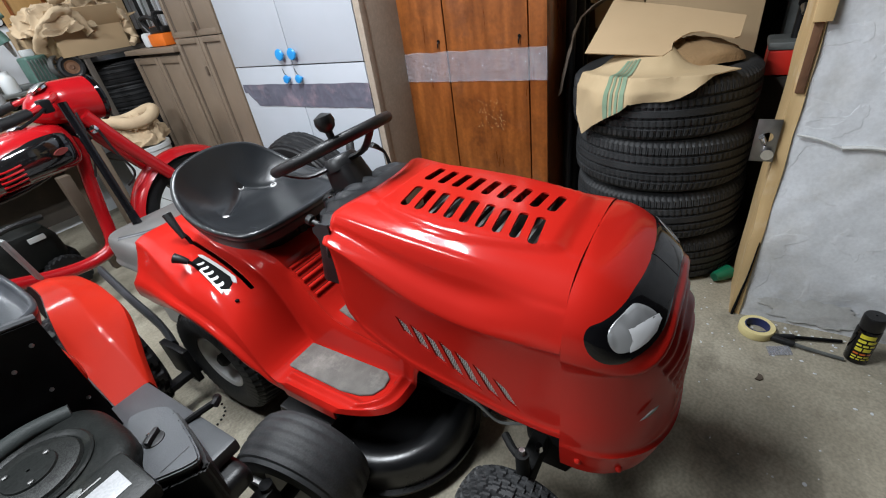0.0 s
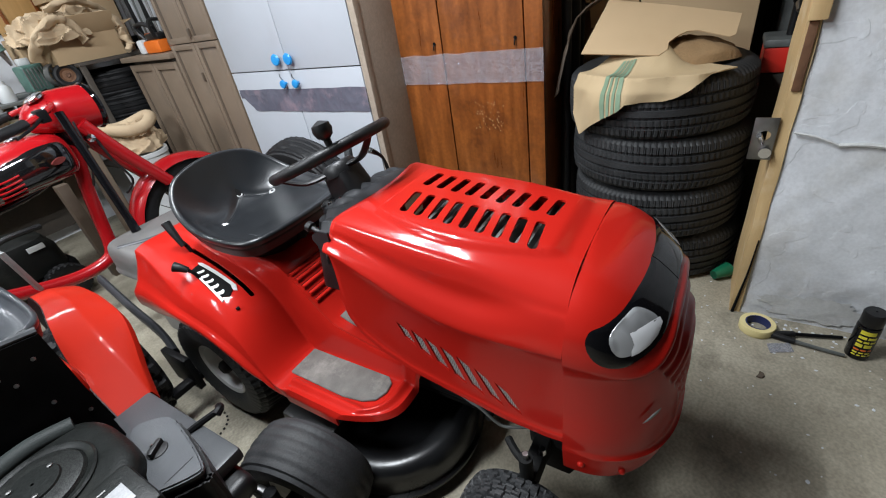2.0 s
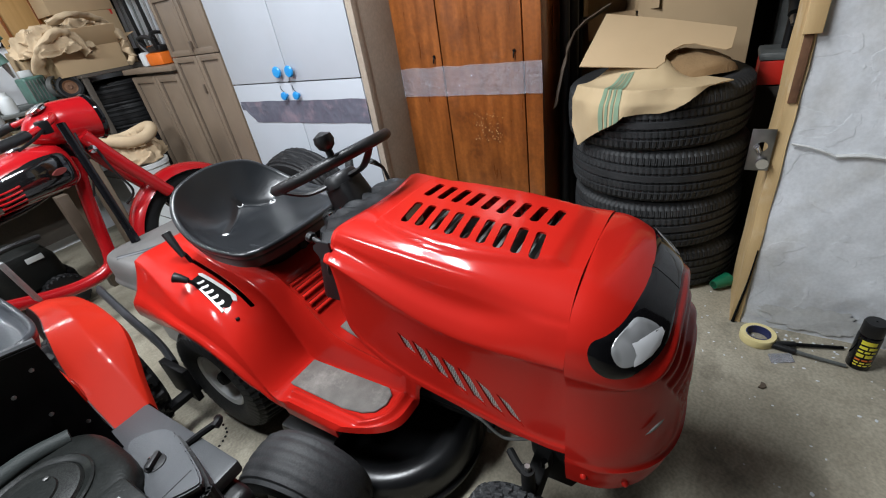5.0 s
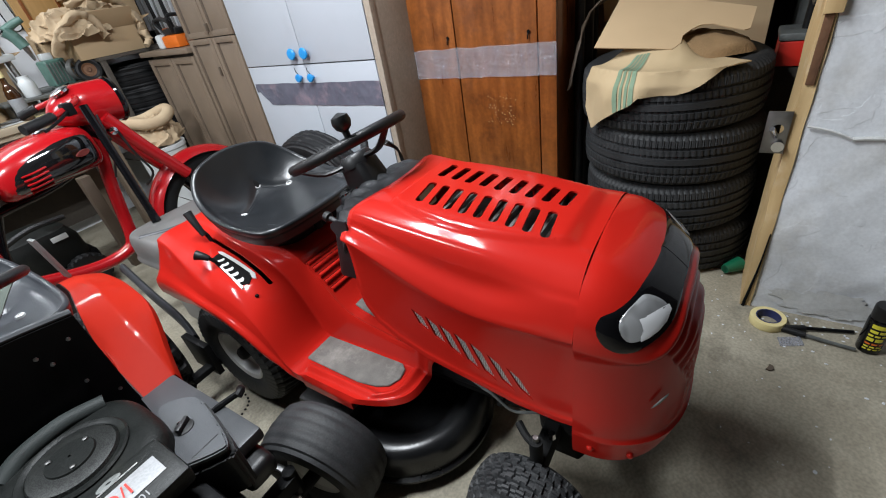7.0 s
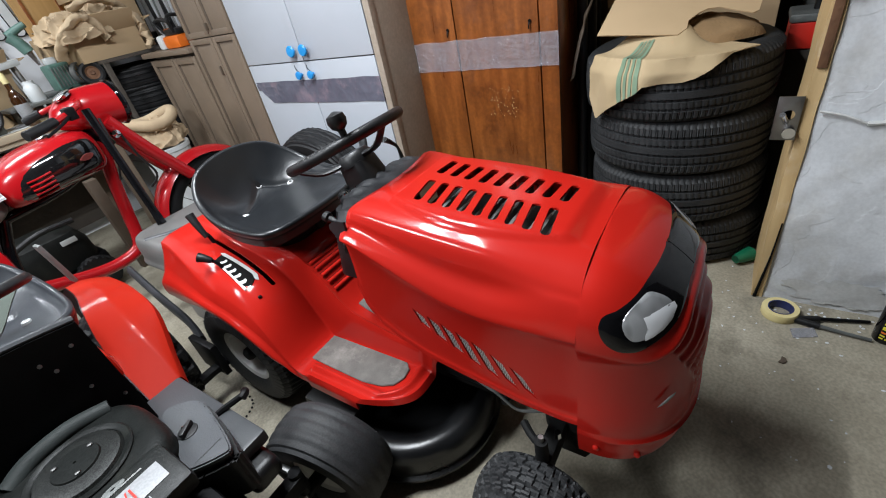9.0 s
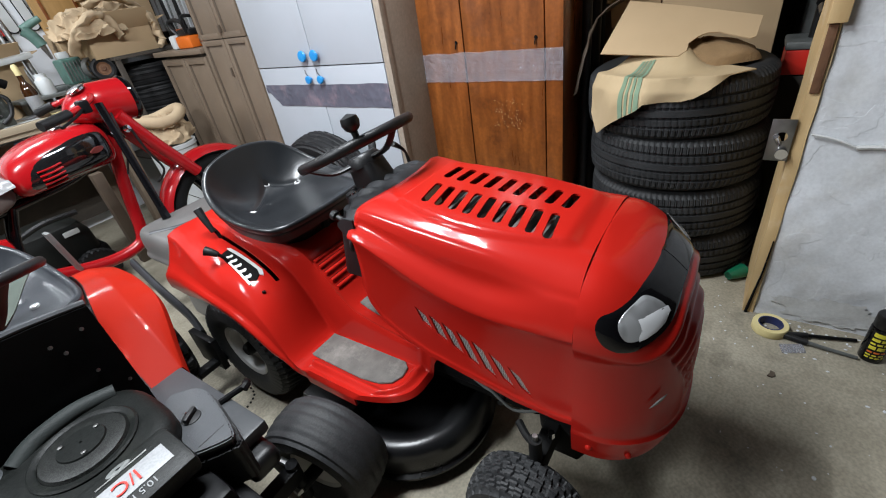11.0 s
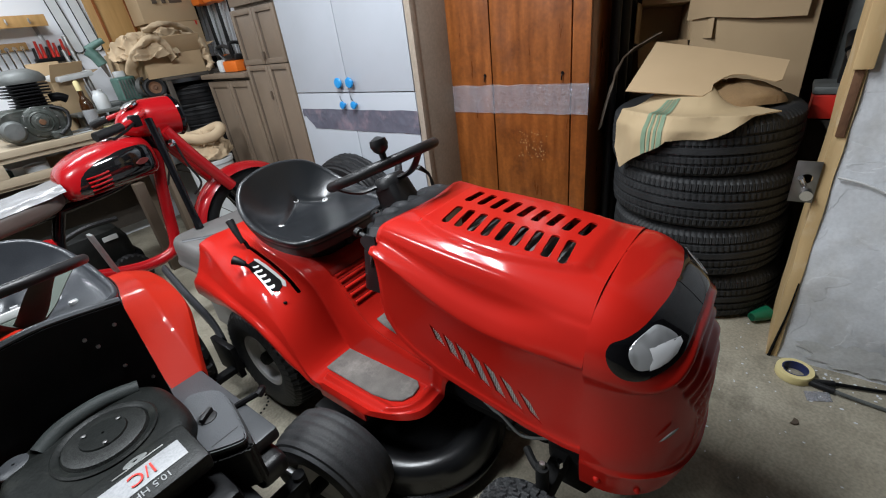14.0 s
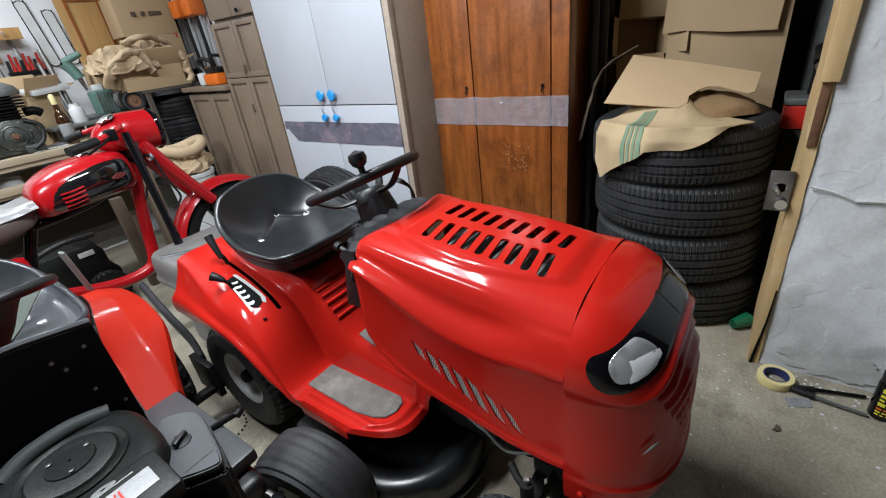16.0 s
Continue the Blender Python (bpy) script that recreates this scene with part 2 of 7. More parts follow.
WALL_WHITE = mat("white_wall_paint", (0.74, 0.76, 0.79), (0.68, 0.7, 0.73), 3, 0.8, 0.1, bump=0.15, bump_scale=20)
BRICK_DARK = mat("dark_rough_brown", (0.09, 0.075, 0.06), (0.05, 0.042, 0.035), 5, 0.9, 0.05, bump=0.4, bump_scale=18)
FILM = mat("clear_packing_tape", (0.5, 0.51, 0.56), (0.34, 0.35, 0.4), 34, 0.07, 0.03, spec=1.0, bump=1.0, bump_scale=130, contrast=0.2, stretch=(1, 1, 0.6))
FILM.node_tree.nodes["Principled BSDF"].inputs["Alpha"].default_value = 0.42
DUCT = mat("dark_glossy_tape", (0.13, 0.13, 0.165), (0.085, 0.085, 0.11), 10, 0.16, 0.06, bump=0.25, bump_scale=22, blotch=0.6, blotch_scale=8, blotch_colour=(0.27, 0.2, 0.23))
BLUE = mat("blue_plastic", (0.02, 0.27, 0.6), (0.015, 0.2, 0.5), 8, 0.35)
ORANGE = mat("orange_plastic", (0.72, 0.16, 0.015), (0.6, 0.12, 0.01), 9, 0.4)
GREEN = mat("green_glass", (0.01, 0.14, 0.07), (0.008, 0.1, 0.05), 9, 0.15)
TOOL_GREEN = mat("hammered_green_paint", (0.1, 0.19, 0.16), (0.06, 0.12, 0.1), 30, 0.4, bump=0.1, bump_scale=120)
GREY_IRON = mat("grey_cast_iron", (0.17, 0.18, 0.175), (0.09, 0.095, 0.09), 14, 0.5, 0.15, metal=0.3, bump=0.2, bump_scale=80)
TOOL_GREY = mat("oily_green_casting", (0.075, 0.085, 0.075), (0.03, 0.034, 0.03), 16, 0.42, 0.15, metal=0.3, bump=0.35, bump_scale=60, blotch=0.6, blotch_scale=14, blotch_colour=(0.14, 0.145, 0.13))
BROWN_GLASS = mat("brown_bottle_glass", (0.05, 0.02, 0.006), (0.035, 0.013, 0.004), 9, 0.08, 0.03, coat=0.5)
RED_PLASTIC = mat("red_plastic", (0.6, 0.025, 0.015), (0.5, 0.02, 0.012), 9, 0.35)
YELLOW = mat("yellow_print", (0.75, 0.68, 0.05), (0.65, 0.58, 0.04), 20, 0.4)
CREAM_TAPE = mat("masking_tape", (0.72, 0.62, 0.32), (0.62, 0.52, 0.24), 20, 0.6)
NAVY = mat("navy_core", (0.02, 0.03, 0.11), (0.015, 0.02, 0.08), 14, 0.4)
RUST = mat("rusty_steel", (0.22, 0.11, 0.055), (0.12, 0.06, 0.035), 18, 0.7, 0.1, metal=0.4, bump=0.2)
WHITE_PLASTIC = mat("white_plastic", (0.62, 0.64, 0.64), (0.52, 0.54, 0.54), 9, 0.4)
SILVER_WRAP = mat("silver_wrap", (0.3, 0.3, 0.31), (0.2, 0.197, 0.195), 8, 0.36, 0.1, metal=0.3, bump=0.5, bump_scale=22, blotch=0.4, blotch_scale=6, blotch_colour=(0.15, 0.14, 0.135))
BROWN_VINYL = mat("brown_vinyl", (0.1, 0.078, 0.068), (0.07, 0.053, 0.046), 9, 0.45)
PAPER = mat("printed_label", (0.29, 0.295, 0.305), (0.25, 0.255, 0.26), 14, 0.45, speck=0.1, speck_scale=200)


# ---- building helpers ----
def thing(name, at, label, category, group="", kind=""):
    ob = new(name)
    ob.empty_display_size = 0.05
    ob.location = at
    return tagged(ob, label, category, group, kind)


def part(name, bm, material, parent=None, label="", angle=40.0):
    """Links a bmesh, given in the world's metres, as one mesh under its thing or part."""
    base = Vector((0, 0, 0))
    p = parent
    while p is not None:
        base += p.location
        p = p.parent
    bmesh.ops.recalc_face_normals(bm, faces=bm.faces)
    for f in bm.faces:
        f.smooth = True
    me = bpy.data.meshes.new(name)
    bmesh.ops.translate(bm, vec=-base, verts=bm.verts)
    bm.to_mesh(me)
    bm.free()
    me.set_sharp_from_angle(angle=radians(angle))
    me.materials.append(material)
    ob = new(name, me)
    ob.parent = parent
    if label:
        ob["label"] = label
    return ob


def solid(name, bm, material, label, category, group="", kind="", at=None):
    """A thing that is one mesh, with its origin at its base."""
    lo = [min(v.co[i] for v in bm.verts) for i in range(3)]
    hi = [max(v.co[i] for v in bm.verts) for i in range(3)]
    at = Vector(at) if at else Vector(((lo[0] + hi[0]) / 2, (lo[1] + hi[1]) / 2, lo[2]))
    bmesh.ops.translate(bm, vec=-at, verts=bm.verts)
    ob = part(name, bm, material)
    ob.location = at
    return tagged(ob, label, category, group, kind)


def add_box(bm, a, b, bevel=0.0, m=None, seg=2):
    r = bmesh.ops.create_cube(bm, size=1)
    vs = r["verts"]
    for v in vs:
        v.co = Vector([a[i] + (v.co[i] + 0.5) * (b[i] - a[i]) for i in range(3)])
    if m is not None:
        bmesh.ops.transform(bm, matrix=m, verts=vs)
    if bevel:
        es = list({e for v in vs for e in v.link_edges})
        bmesh.ops.bevel(bm, geom=es, offset=bevel, segments=seg, affect="EDGES", profile=0.6)
    return bm


def box(a, b, bevel=0.0, m=None, seg=2):
    return add_box(bmesh.new(), a, b, bevel, m, seg)


def add_rod(bm, p, q, r0, r1=None, seg=16, caps=True):
    p, q = Vector(p), Vector(q)
    r1 = r0 if r1 is None else r1
    d = q - p
    m = Matrix.Translation((p + q) / 2) @ d.to_track_quat("Z", "Y").to_matrix().to_4x4()
    bmesh.ops.create_cone(bm, cap_ends=caps, segments=seg, radius1=r0, radius2=r1, depth=d.length, matrix=m)
    return bm


def rod(p, q, r0, r1=None, seg=16):
    return add_rod(bmesh.new(), p, q, r0, r1, seg)


def curve_points(pts, n=8, closed=False):
    """Catmull-Rom points through the given ones."""
    pts = [Vector(p) for p in pts]
    out = []
    k = len(pts)
    for i in range(k if closed else k - 1):
        a, b, c, d = (pts[(i + j) % k] if closed else pts[min(max(i + j, 0), k - 1)] for j in (-1, 0, 1, 2))
        for s in range(n):
            t = s / n
            out.append(0.5 * (2 * b + (c - a) * t + (2 * a - 5 * b + 4 * c - d) * t * t + (3 * b - a - 3 * c + d) * t ** 3))
    if not closed:
        out.append(pts[-1])
    return out


def add_tube(bm, pts, r, seg=10, n=6, closed=False, flat=1.0):
    """A round tube swept along smooth points; r is a number or one for each end."""
    path = curve_points(pts, n, closed) if n > 1 else [Vector(p) for p in pts]
    rings, k = [], len(path)
    up = Vector((0.13, 0.21, 1)).normalized()
    for i, p in enumerate(path):
        a, b = (path[(i - 1) % k], path[(i + 1) % k]) if closed else (path[max(i - 1, 0)], path[min(i + 1, k - 1)])
        t = (b - a).normalized()
        s = t.cross(up)
        if s.length < 1e-3:
            s = t.cross(Vector((1, 0, 0)))
        s.normalize()
        w = s.cross(t).normalized()
        f = i / max(1, k - 1)
        rad = r if isinstance(r, (int, float)) else r[0] + (r[1] - r[0]) * f
        rings.append([bm.verts.new(p + rad * (math.cos(2 * math.pi * j / seg) * s + flat * math.sin(2 * math.pi * j / seg) * w)) for j in range(seg)])
    for i in range(k if closed else k - 1):
        a, b = rings[i], rings[(i + 1) % k]
        for j in range(seg):
            bm.faces.new((a[j], a[(j + 1) % seg], b[(j + 1) % seg], b[j]))
    if not closed:
        bm.faces.new(rings[0])
        bm.faces.new(rings[-1][::-1])
    return bm


def tube(pts, r, seg=10, n=6, closed=False, flat=1.0):
    return add_tube(bmesh.new(), pts, r, seg, n, closed, flat)


def add_lathe(bm, profile, m=Matrix(), seg=32, ripple=None):
    """Turns a profile of (radius, height) about z; ripple(angle, height) adds to the radius. Open ends close to a disc."""
    rings = []
    for r, h in profile:
        ring = []
        for j in range(seg):
            a = 2 * math.pi * j / seg
            rr = r + (ripple(a, h, r) if ripple else 0)
            ring.append(bm.verts.new(m @ Vector((rr * math.cos(a), rr * math.sin(a), h))))
        rings.append(ring)
    for a, b in zip(rings, rings[1:]):
        for j in range(seg):
            bm.faces.new((a[j], a[(j + 1) % seg], b[(j + 1) % seg], b[j]))
    if profile[0][0] < profile[-1][0] * 3 and profile[0] != profile[-1]:
        bm.faces.new(rings[0][::-1])
        bm.faces.new(rings[-1])
    return bm


def lathe(profile, m=Matrix(), seg=32, ripple=None):
    return add_lathe(bmesh.new(), profile, m, seg, ripple)


def add_grid(bm, fn, nu, nv, closed_u=False):
    vs = [[bm.verts.new(fn(i / (nu - (0 if closed_u else 1)), j / (nv - 1))) for j in range(nv)] for i in range(nu)]
    for i in range(nu if closed_u else nu - 1):
        for j in range(nv - 1):
            bm.faces.new((vs[i][j], vs[(i + 1) % nu][j], vs[(i + 1) % nu][j + 1], vs[i][j + 1]))
    return bm


def grid(fn, nu, nv, closed_u=False, thick=0.0):
    bm = add_grid(bmesh.new(), fn, nu, nv, closed_u)
    if thick:
        bmesh.ops.recalc_face_normals(bm, faces=bm.faces)
        bmesh.ops.solidify(bm, geom=bm.faces[:], thickness=thick)
    return bm


def outward(bm, centre):
    """Makes the faces of an open shell look away from a point inside it."""
    bmesh.ops.recalc_face_normals(bm, faces=bm.faces)
    bm.normal_update()
    c = Vector(centre)
    if sum(f.normal.dot(f.calc_center_median() - c) * f.calc_area() for f in bm.faces) < 0:
        bmesh.ops.reverse_faces(bm, faces=bm.faces)


def loft(rings, cap=True):
    bm = bmesh.new()
    vs = [[bm.verts.new(p) for p in ring] for ring in rings]
    k = len(vs[0])
    for a, b in zip(vs, vs[1:]):
        for j in range(k):
            bm.faces.new((a[j], a[(j + 1) % k], b[(j + 1) % k], b[j]))
    if cap:
        bm.faces.new(vs[0][::-1])
        bm.faces.new(vs[-1])
    return bm


def slab(outline, z0, z1, bevel=0.0, m=None):
    """A plate of the outline [(x, y)] from z0 to z1."""
    bm = bmesh.new()
    f = bm.faces.new([bm.verts.new((x, y, z0)) for x, y in outline])
    r = bmesh.ops.extrude_face_region(bm, geom=[f])
    bmesh.ops.translate(bm, vec=(0, 0, z1 - z0), verts=[v for v in r["geom"] if isinstance(v, bmesh.types.BMVert)])
    if bevel:
        bmesh.ops.bevel(bm, geom=bm.edges[:], offset=bevel, segments=2, affect="EDGES")
    if m is not None:
        bmesh.ops.transform(bm, matrix=m, verts=bm.verts)
    return bm


def carve(bm, cutter):
    """bm less cutter, both closed."""
    pair = []
    for b in (bm, cutter):
        bmesh.ops.recalc_face_normals(b, faces=b.faces)
        me = bpy.data.meshes.new("carve")
        b.to_mesh(me)
        pair.append(new("carve", me))
    mod = pair[0].modifiers.new("carve", "BOOLEAN")
    mod.operation, mod.object, mod.solver = "DIFFERENCE", pair[1], "EXACT"
    done = bpy.data.meshes.new_from_object(pair[0].evaluated_get(bpy.context.evaluated_depsgraph_get()))
    out = bmesh.new()
    out.from_mesh(done)
    for o in pair:
        me = o.data
        bpy.data.objects.remove(o)
        bpy.data.meshes.remove(me)
    bpy.data.meshes.remove(done)
    cutter.free()
    bm.free()
    return out


def lerp(a, b, t):
    return a + (b - a) * t


def step(a, b, x):
    t = min(1.0, max(0.0, (x - a) / (b - a)))
    return t * t * (3 - 2 * t)


def rounded(w, h, r, n=5, cx=0.0, cy=0.0):
    """Outline of a rounded rectangle."""
    pts = []
    for sx, sy, a0 in ((1, 1, 0), (-1, 1, 90), (-1, -1, 180), (1, -1, 270)):
        for k in range(n + 1):
            a = radians(a0 + 90 * k / n)
            pts.append((cx + sx * (w / 2 - r) + r * math.cos(a), cy + sy * (h / 2 - r) + r * math.sin(a)))
    return pts


def lettering(text, size, m, material, parent, label=""):
    cu = bpy.data.curves.new("text", "FONT")
    cu.body, cu.size, cu.extrude, cu.align_x, cu.align_y = text, size, 0.0006, "CENTER", "CENTER"
    tmp = bpy.data.objects.new("text", cu)
    scene.collection.objects.link(tmp)
    me = bpy.data.meshes.new_from_object(tmp.evaluated_get(bpy.context.evaluated_depsgraph_get()))
    bpy.data.objects.remove(tmp)
    bm = bmesh.new()
    bm.from_mesh(me)
    bmesh.ops.transform(bm, matrix=m, verts=bm.verts)
    return part("lettering", bm, material, parent, label)


# ---- structure ----
def wall(name, a, b, material, label=""):
    return solid(name, box(a, b), material, label or "plain wall of the garage", "wall", kind="structure")


wall("floor", (-2.8, -3.4, -0.12), (4.2, 4.6, 0.0), CONCRETE, "worn grey concrete garage floor with stains")
wall("ceiling", (-2.8, -3.4, 2.75), (4.2, 4.6, 2.87), LOW_BOUNCE, "unseen concrete ceiling, made dark to limit bounced light")
wall("wall_north", (-2.8, 4.25, 0.0), (2.05, 4.45, 2.75), WALL_WHITE, "white painted wall behind the workbench")
wall("wall_west", (-2.9, -3.4, 0.0), (-2.7, 4.25, 2.75), LOW_BOUNCE, "unseen concrete wall, made dark to limit bounced light")
wall("wall_south", (-2.7, -3.4, 0.0), (1.66, -3.2, 2.75), BRICK_DARK, "dark wall at the end of the garage")
# unseen stretch past the plaster, made dark to cut bounce onto floor and nose
wall("wall_south_east", (1.66, -3.4, 0.0), (1.92, -1.3, 2.75), BRICK_DARK, "unseen dark wall past the plaster, added to cut bounced light")
wall("wall_niche_back", (3.3, -1.3, 0.0), (3.45, 1.6, 2.75), BRICK_DARK, "dark wall at the back of the niche")
wall("wall_niche_south", (1.92, -1.3, 0.0), (3.3, -1.15, 2.75), BRICK_DARK, "dark side wall of the niche")
wall("wall_north_east", (2.05, 1.52, 0.0), (3.45, 4.45, 2.75), WALL_WHITE, "white painted wall behind the cupboards")
wall("lintel_wall", (1.68, -0.17, 2.2), (1.92, 1.52, 2.75), PLASTER, "whitewashed wall above the niche")


def rough_wall():
    """The plastered wall beside the niche: uneven face, chipped corner."""
    x0, x1, y0, y1 = 1.66, 1.92, -1.3, -0.2085
    ny, nz = 150, 130

    def face(u, v):
        y, z = lerp(y1, y0, u ** 1.2), 2.75 * v
        d = 0.006 * noise.noise((y * 3, z * 3, 1)) + 0.003 * noise.noise((y * 14, z * 14, 4))
        edge = max(0.0, 1 - (y1 - y) / 0.03)
        low = max(0.0, 1 - z / 0.5)
        chip = low * 0.014 * max(0.0, noise.noise((y * 9, z * 9, 7)))
        return Vector((x0 - d + chip + edge * (0.001 + 0.002 * noise.noise((z * 16, 2, 9))), y, z))
    bm = grid(face, ny, nz)
    add_box(bm, (x0 + 0.03, y0, 0), (x1, y1 - 0.006, 2.75))
    return solid("wall_east", bm, PLASTER, "uneven whitewashed plaster wall, bare cement near its foot", "wall", kind="structure")


wall_east = rough_wall()


def cement_patch(cy, cz, w, h, seed, lift=0.0045):
    """A ragged patch where the whitewash has come off, following the wall."""
    bm = bmesh.new()
    n = 96
    ring, mid = [], []
    for i in range(n):
        a = 2 * math.pi * i / n
        k = 1 + 0.4 * noise.noise((math.cos(a) * 1.6, math.sin(a) * 1.6, seed)) + 0.28 * noise.noise((math.cos(a) * 6, math.sin(a) * 6, seed)) + 0.12 * noise.noise((a * 9, 3, seed))
        ring.append((cy + w / 2 * k * math.cos(a), max(0.002, cz + h / 2 * k * math.sin(a))))

    def at(y, z):
        y = min(y, -0.235)
        d = 0.006 * noise.noise((y * 3, z * 3, 1)) + 0.003 * noise.noise((y * 14, z * 14, 4))
        return Vector((1.66 - d - lift, y, z))
    rows = [[bm.verts.new(at(lerp(cy, y, k / 6), lerp(cz, z, k / 6))) for y, z in ring] for k in (1, 2, 3, 4, 5, 6)]
    bm.faces.new(rows[0])
    for p, q in zip(rows, rows[1:]):
        for i in range(n):
            bm.faces.new((p[i], p[(i + 1) % n], q[(i + 1) % n], q[i]))
    return part("cement_patch", bm, CEMENT, wall_east, "bare grey cement showing through the whitewash")


for k, (cy, cz, w, h) in enumerate([(-0.42, 0.07, 0.3, 0.1), (-0.7, 0.06, 0.26, 0.08)]):
    cement_patch(cy, cz, w, h, k + 2, 0.003 + 0.0007 * k)
# a long crack with a filled lip
bm = bmesh.new()
for j, (p, q, r) in enumerate([((1.652, -0.215, 0.735), (1.652, -0.33, 0.7), 0.004), ((1.652, -0.33, 0.7), (1.652, -0.46, 0.695), 0.007), ((1.652, -0.46, 0.695), (1.652, -0.75, 0.715), 0.005)]):
    add_tube(bm, [p, (Vector(p) + Vector(q)) / 2 + Vector((0, 0, 0.006)), q], r, 6, 5)
part("crack_lip", bm, CEMENT, wall_east, "grey filled crack in the plaster")

# ---- the niche's door jamb ----
jamb = thing("door_jamb", (1.78, -0.19, 0), "raw pine door jamb with flaking plaster along its edge", "door jamb", kind="structure")


def jamb_board():
    def f(u, v):
        z = 2.2 * v
        a = 2 * math.pi * u
        s = max(-1, min(1, 1.5 * math.cos(a))), max(-1, min(1, 1.5 * math.sin(a)))
        wob = 0.0035 * noise.noise((z * 9, u * 3, 2))
        return Vector((1.785 + s[0] * 0.13 + wob, -0.19 + s[1] * 0.0175 + wob, z))
    return grid(f, 24, 90, True)


part("board", jamb_board(), PINE, jamb)
bm = tube([(1.652, -0.183, 0.0), (1.65, -0.19, 0.09), (1.651, -0.199, 0.2), (1.652, -0.204, 0.34)], (0.006, 0.002), 8, 5)
part("rot_hole", bm, VOID, jamb, "dark rotten gap at the foot")
part("hinge_strap", box((1.648, -0.2, 0.86), (1.655, -0.178, 1.1), 0.002), RUST, jamb, "rusty iron strap")
part("upper_block", box((1.635, -0.215, 1.05), (1.7, -0.17, 2.2), 0.004), PINE, jamb, "thicker pine block")
plate = part("lock_plate", carve(box((1.646, -0.172, 0.645), (1.651, -0.108, 0.782), 0.0015), rod((1.6, -0.142, 0.725), (1.7, -0.142, 0.725), 0.016)), STEEL, jamb, "bent zinc striker plate")
part("lock_bolt", add_rod(rod((1.632, -0.152, 0.672), (1.672, -0.152, 0.672), 0.017, 0.017, 20), (1.66, -0.145, 0.69), (1.62, -0.125, 0.735), 0.008), CHROME, plate, "round lock cylinder and bolt")

# ---- wheels and tyres ----
def tyre_profile(R, w, rim, crown=0.012, side=0.012, grooves=0, depth=0.006):
    """(radius, height) points of a tyre's outside, from bead to bead."""
    h = w / 2
    pts = [(rim, -h * 0.72), (rim + 0.01, -h * 0.86), (lerp(rim, R, 0.45), -h - side * 0.2), (lerp(rim, R, 0.8), -h * 0.97), (R - crown * 1.3, -h * 0.84)]
    n = 4 * max(grooves, 3) + 1
    for k in range(n):
        s = lerp(-0.8, 0.8, k / (n - 1))
        r = R - crown * (s / 0.8) ** 2 * 0.7
        if grooves and k % 4 == 2:
            r -= depth
        pts.append((r, s * h))
        if grooves and k % 4 == 2:
            pts[-1] = (r, s * h - 0.003)
            pts.append((r, s * h + 0.003))
    return pts + [(r, -z) for r, z in reversed(pts[:5])]


def add_wheel(parent, centre, axis, R, w, rim, material, rim_material, ripple=None, seg=96, grooves=0, name="wheel", depth=0.006, dish=0.03):
    """A tyre on its rim with hub; axis points to the outer face."""
    m = Matrix.Translation(centre) @ Vector(axis).to_track_quat("Z", "X").to_matrix().to_4x4()
    p = tyre_profile(R, w, rim, grooves=grooves, depth=depth)
    ty = part("tyre", lathe(p + [p[0]], m, seg, ripple), material, parent)
    h = w / 2
    prof = [(rim + 0.012, h * 0.84), (rim + 0.004, h * 0.86), (rim - 0.008, h * 0.8), (rim - 0.014, h * 0.45), (rim * 0.55, h * 0.45 - dish * 0.3), (rim * 0.42, h * 0.5), (rim * 0.2, h * 0.55), (0.004, h * 0.55)]
    back = [(0.004, -h * 0.6), (rim * 0.9, -h * 0.6), (rim + 0.012, -h * 0.84), (rim + 0.012, h * 0.84)]
    rm = part("rim", lathe(back + prof[1:], m, 40), rim_material, ty)
    bm = lathe([(0.026, h * 0.5), (0.026, h * 0.75), (0.018, h * 0.85), (0.003, h * 0.86)], m, 16)
    part("hub_cap", bm, IRON_DARK, ty)
    return ty


def turf(count, amp, height, waves=1.5):
    def f(a, h, r):
        if r < height[0] or abs(h) > height[1]:
            return 0.0
        s = math.cos(count * a + waves * math.sin(h * 62))
        return amp if s > -0.25 else 0.0
    return f


# ---- the red lawn tractor ----
T1 = thing("lawn_tractor", (0.79, 0.75, 0), "glossy red lawn tractor with a black bucket seat", "lawn tractor")
CX = 0.79


SILL = [(0.16, 0.425), (0.206, 0.419), (0.306, 0.421), (0.383, 0.434), (0.467, 0.447), (0.557, 0.463), (0.641, 0.495), (0.7, 0.532), (0.735, 0.585), (0.752, 0.64)]
CREASE = [(0.155, 0.684), (0.27, 0.674), (0.35, 0.672), (0.43, 0.677), (0.52, 0.702), (0.616, 0.746), (0.735, 0.797)]


def along(table, y):
    if y <= table[0][0]:
        return table[0][1]
    for (a, p), (b, q) in zip(table, table[1:]):
        if a <= y <= b:
            return lerp(p, q, (y - a) / (b - a))
    return table[-1][1]


def soft_along(table, y):
    return sum(along(table, y + d) for d in (-0.04, -0.02, 0.0, 0.02, 0.04)) / 5


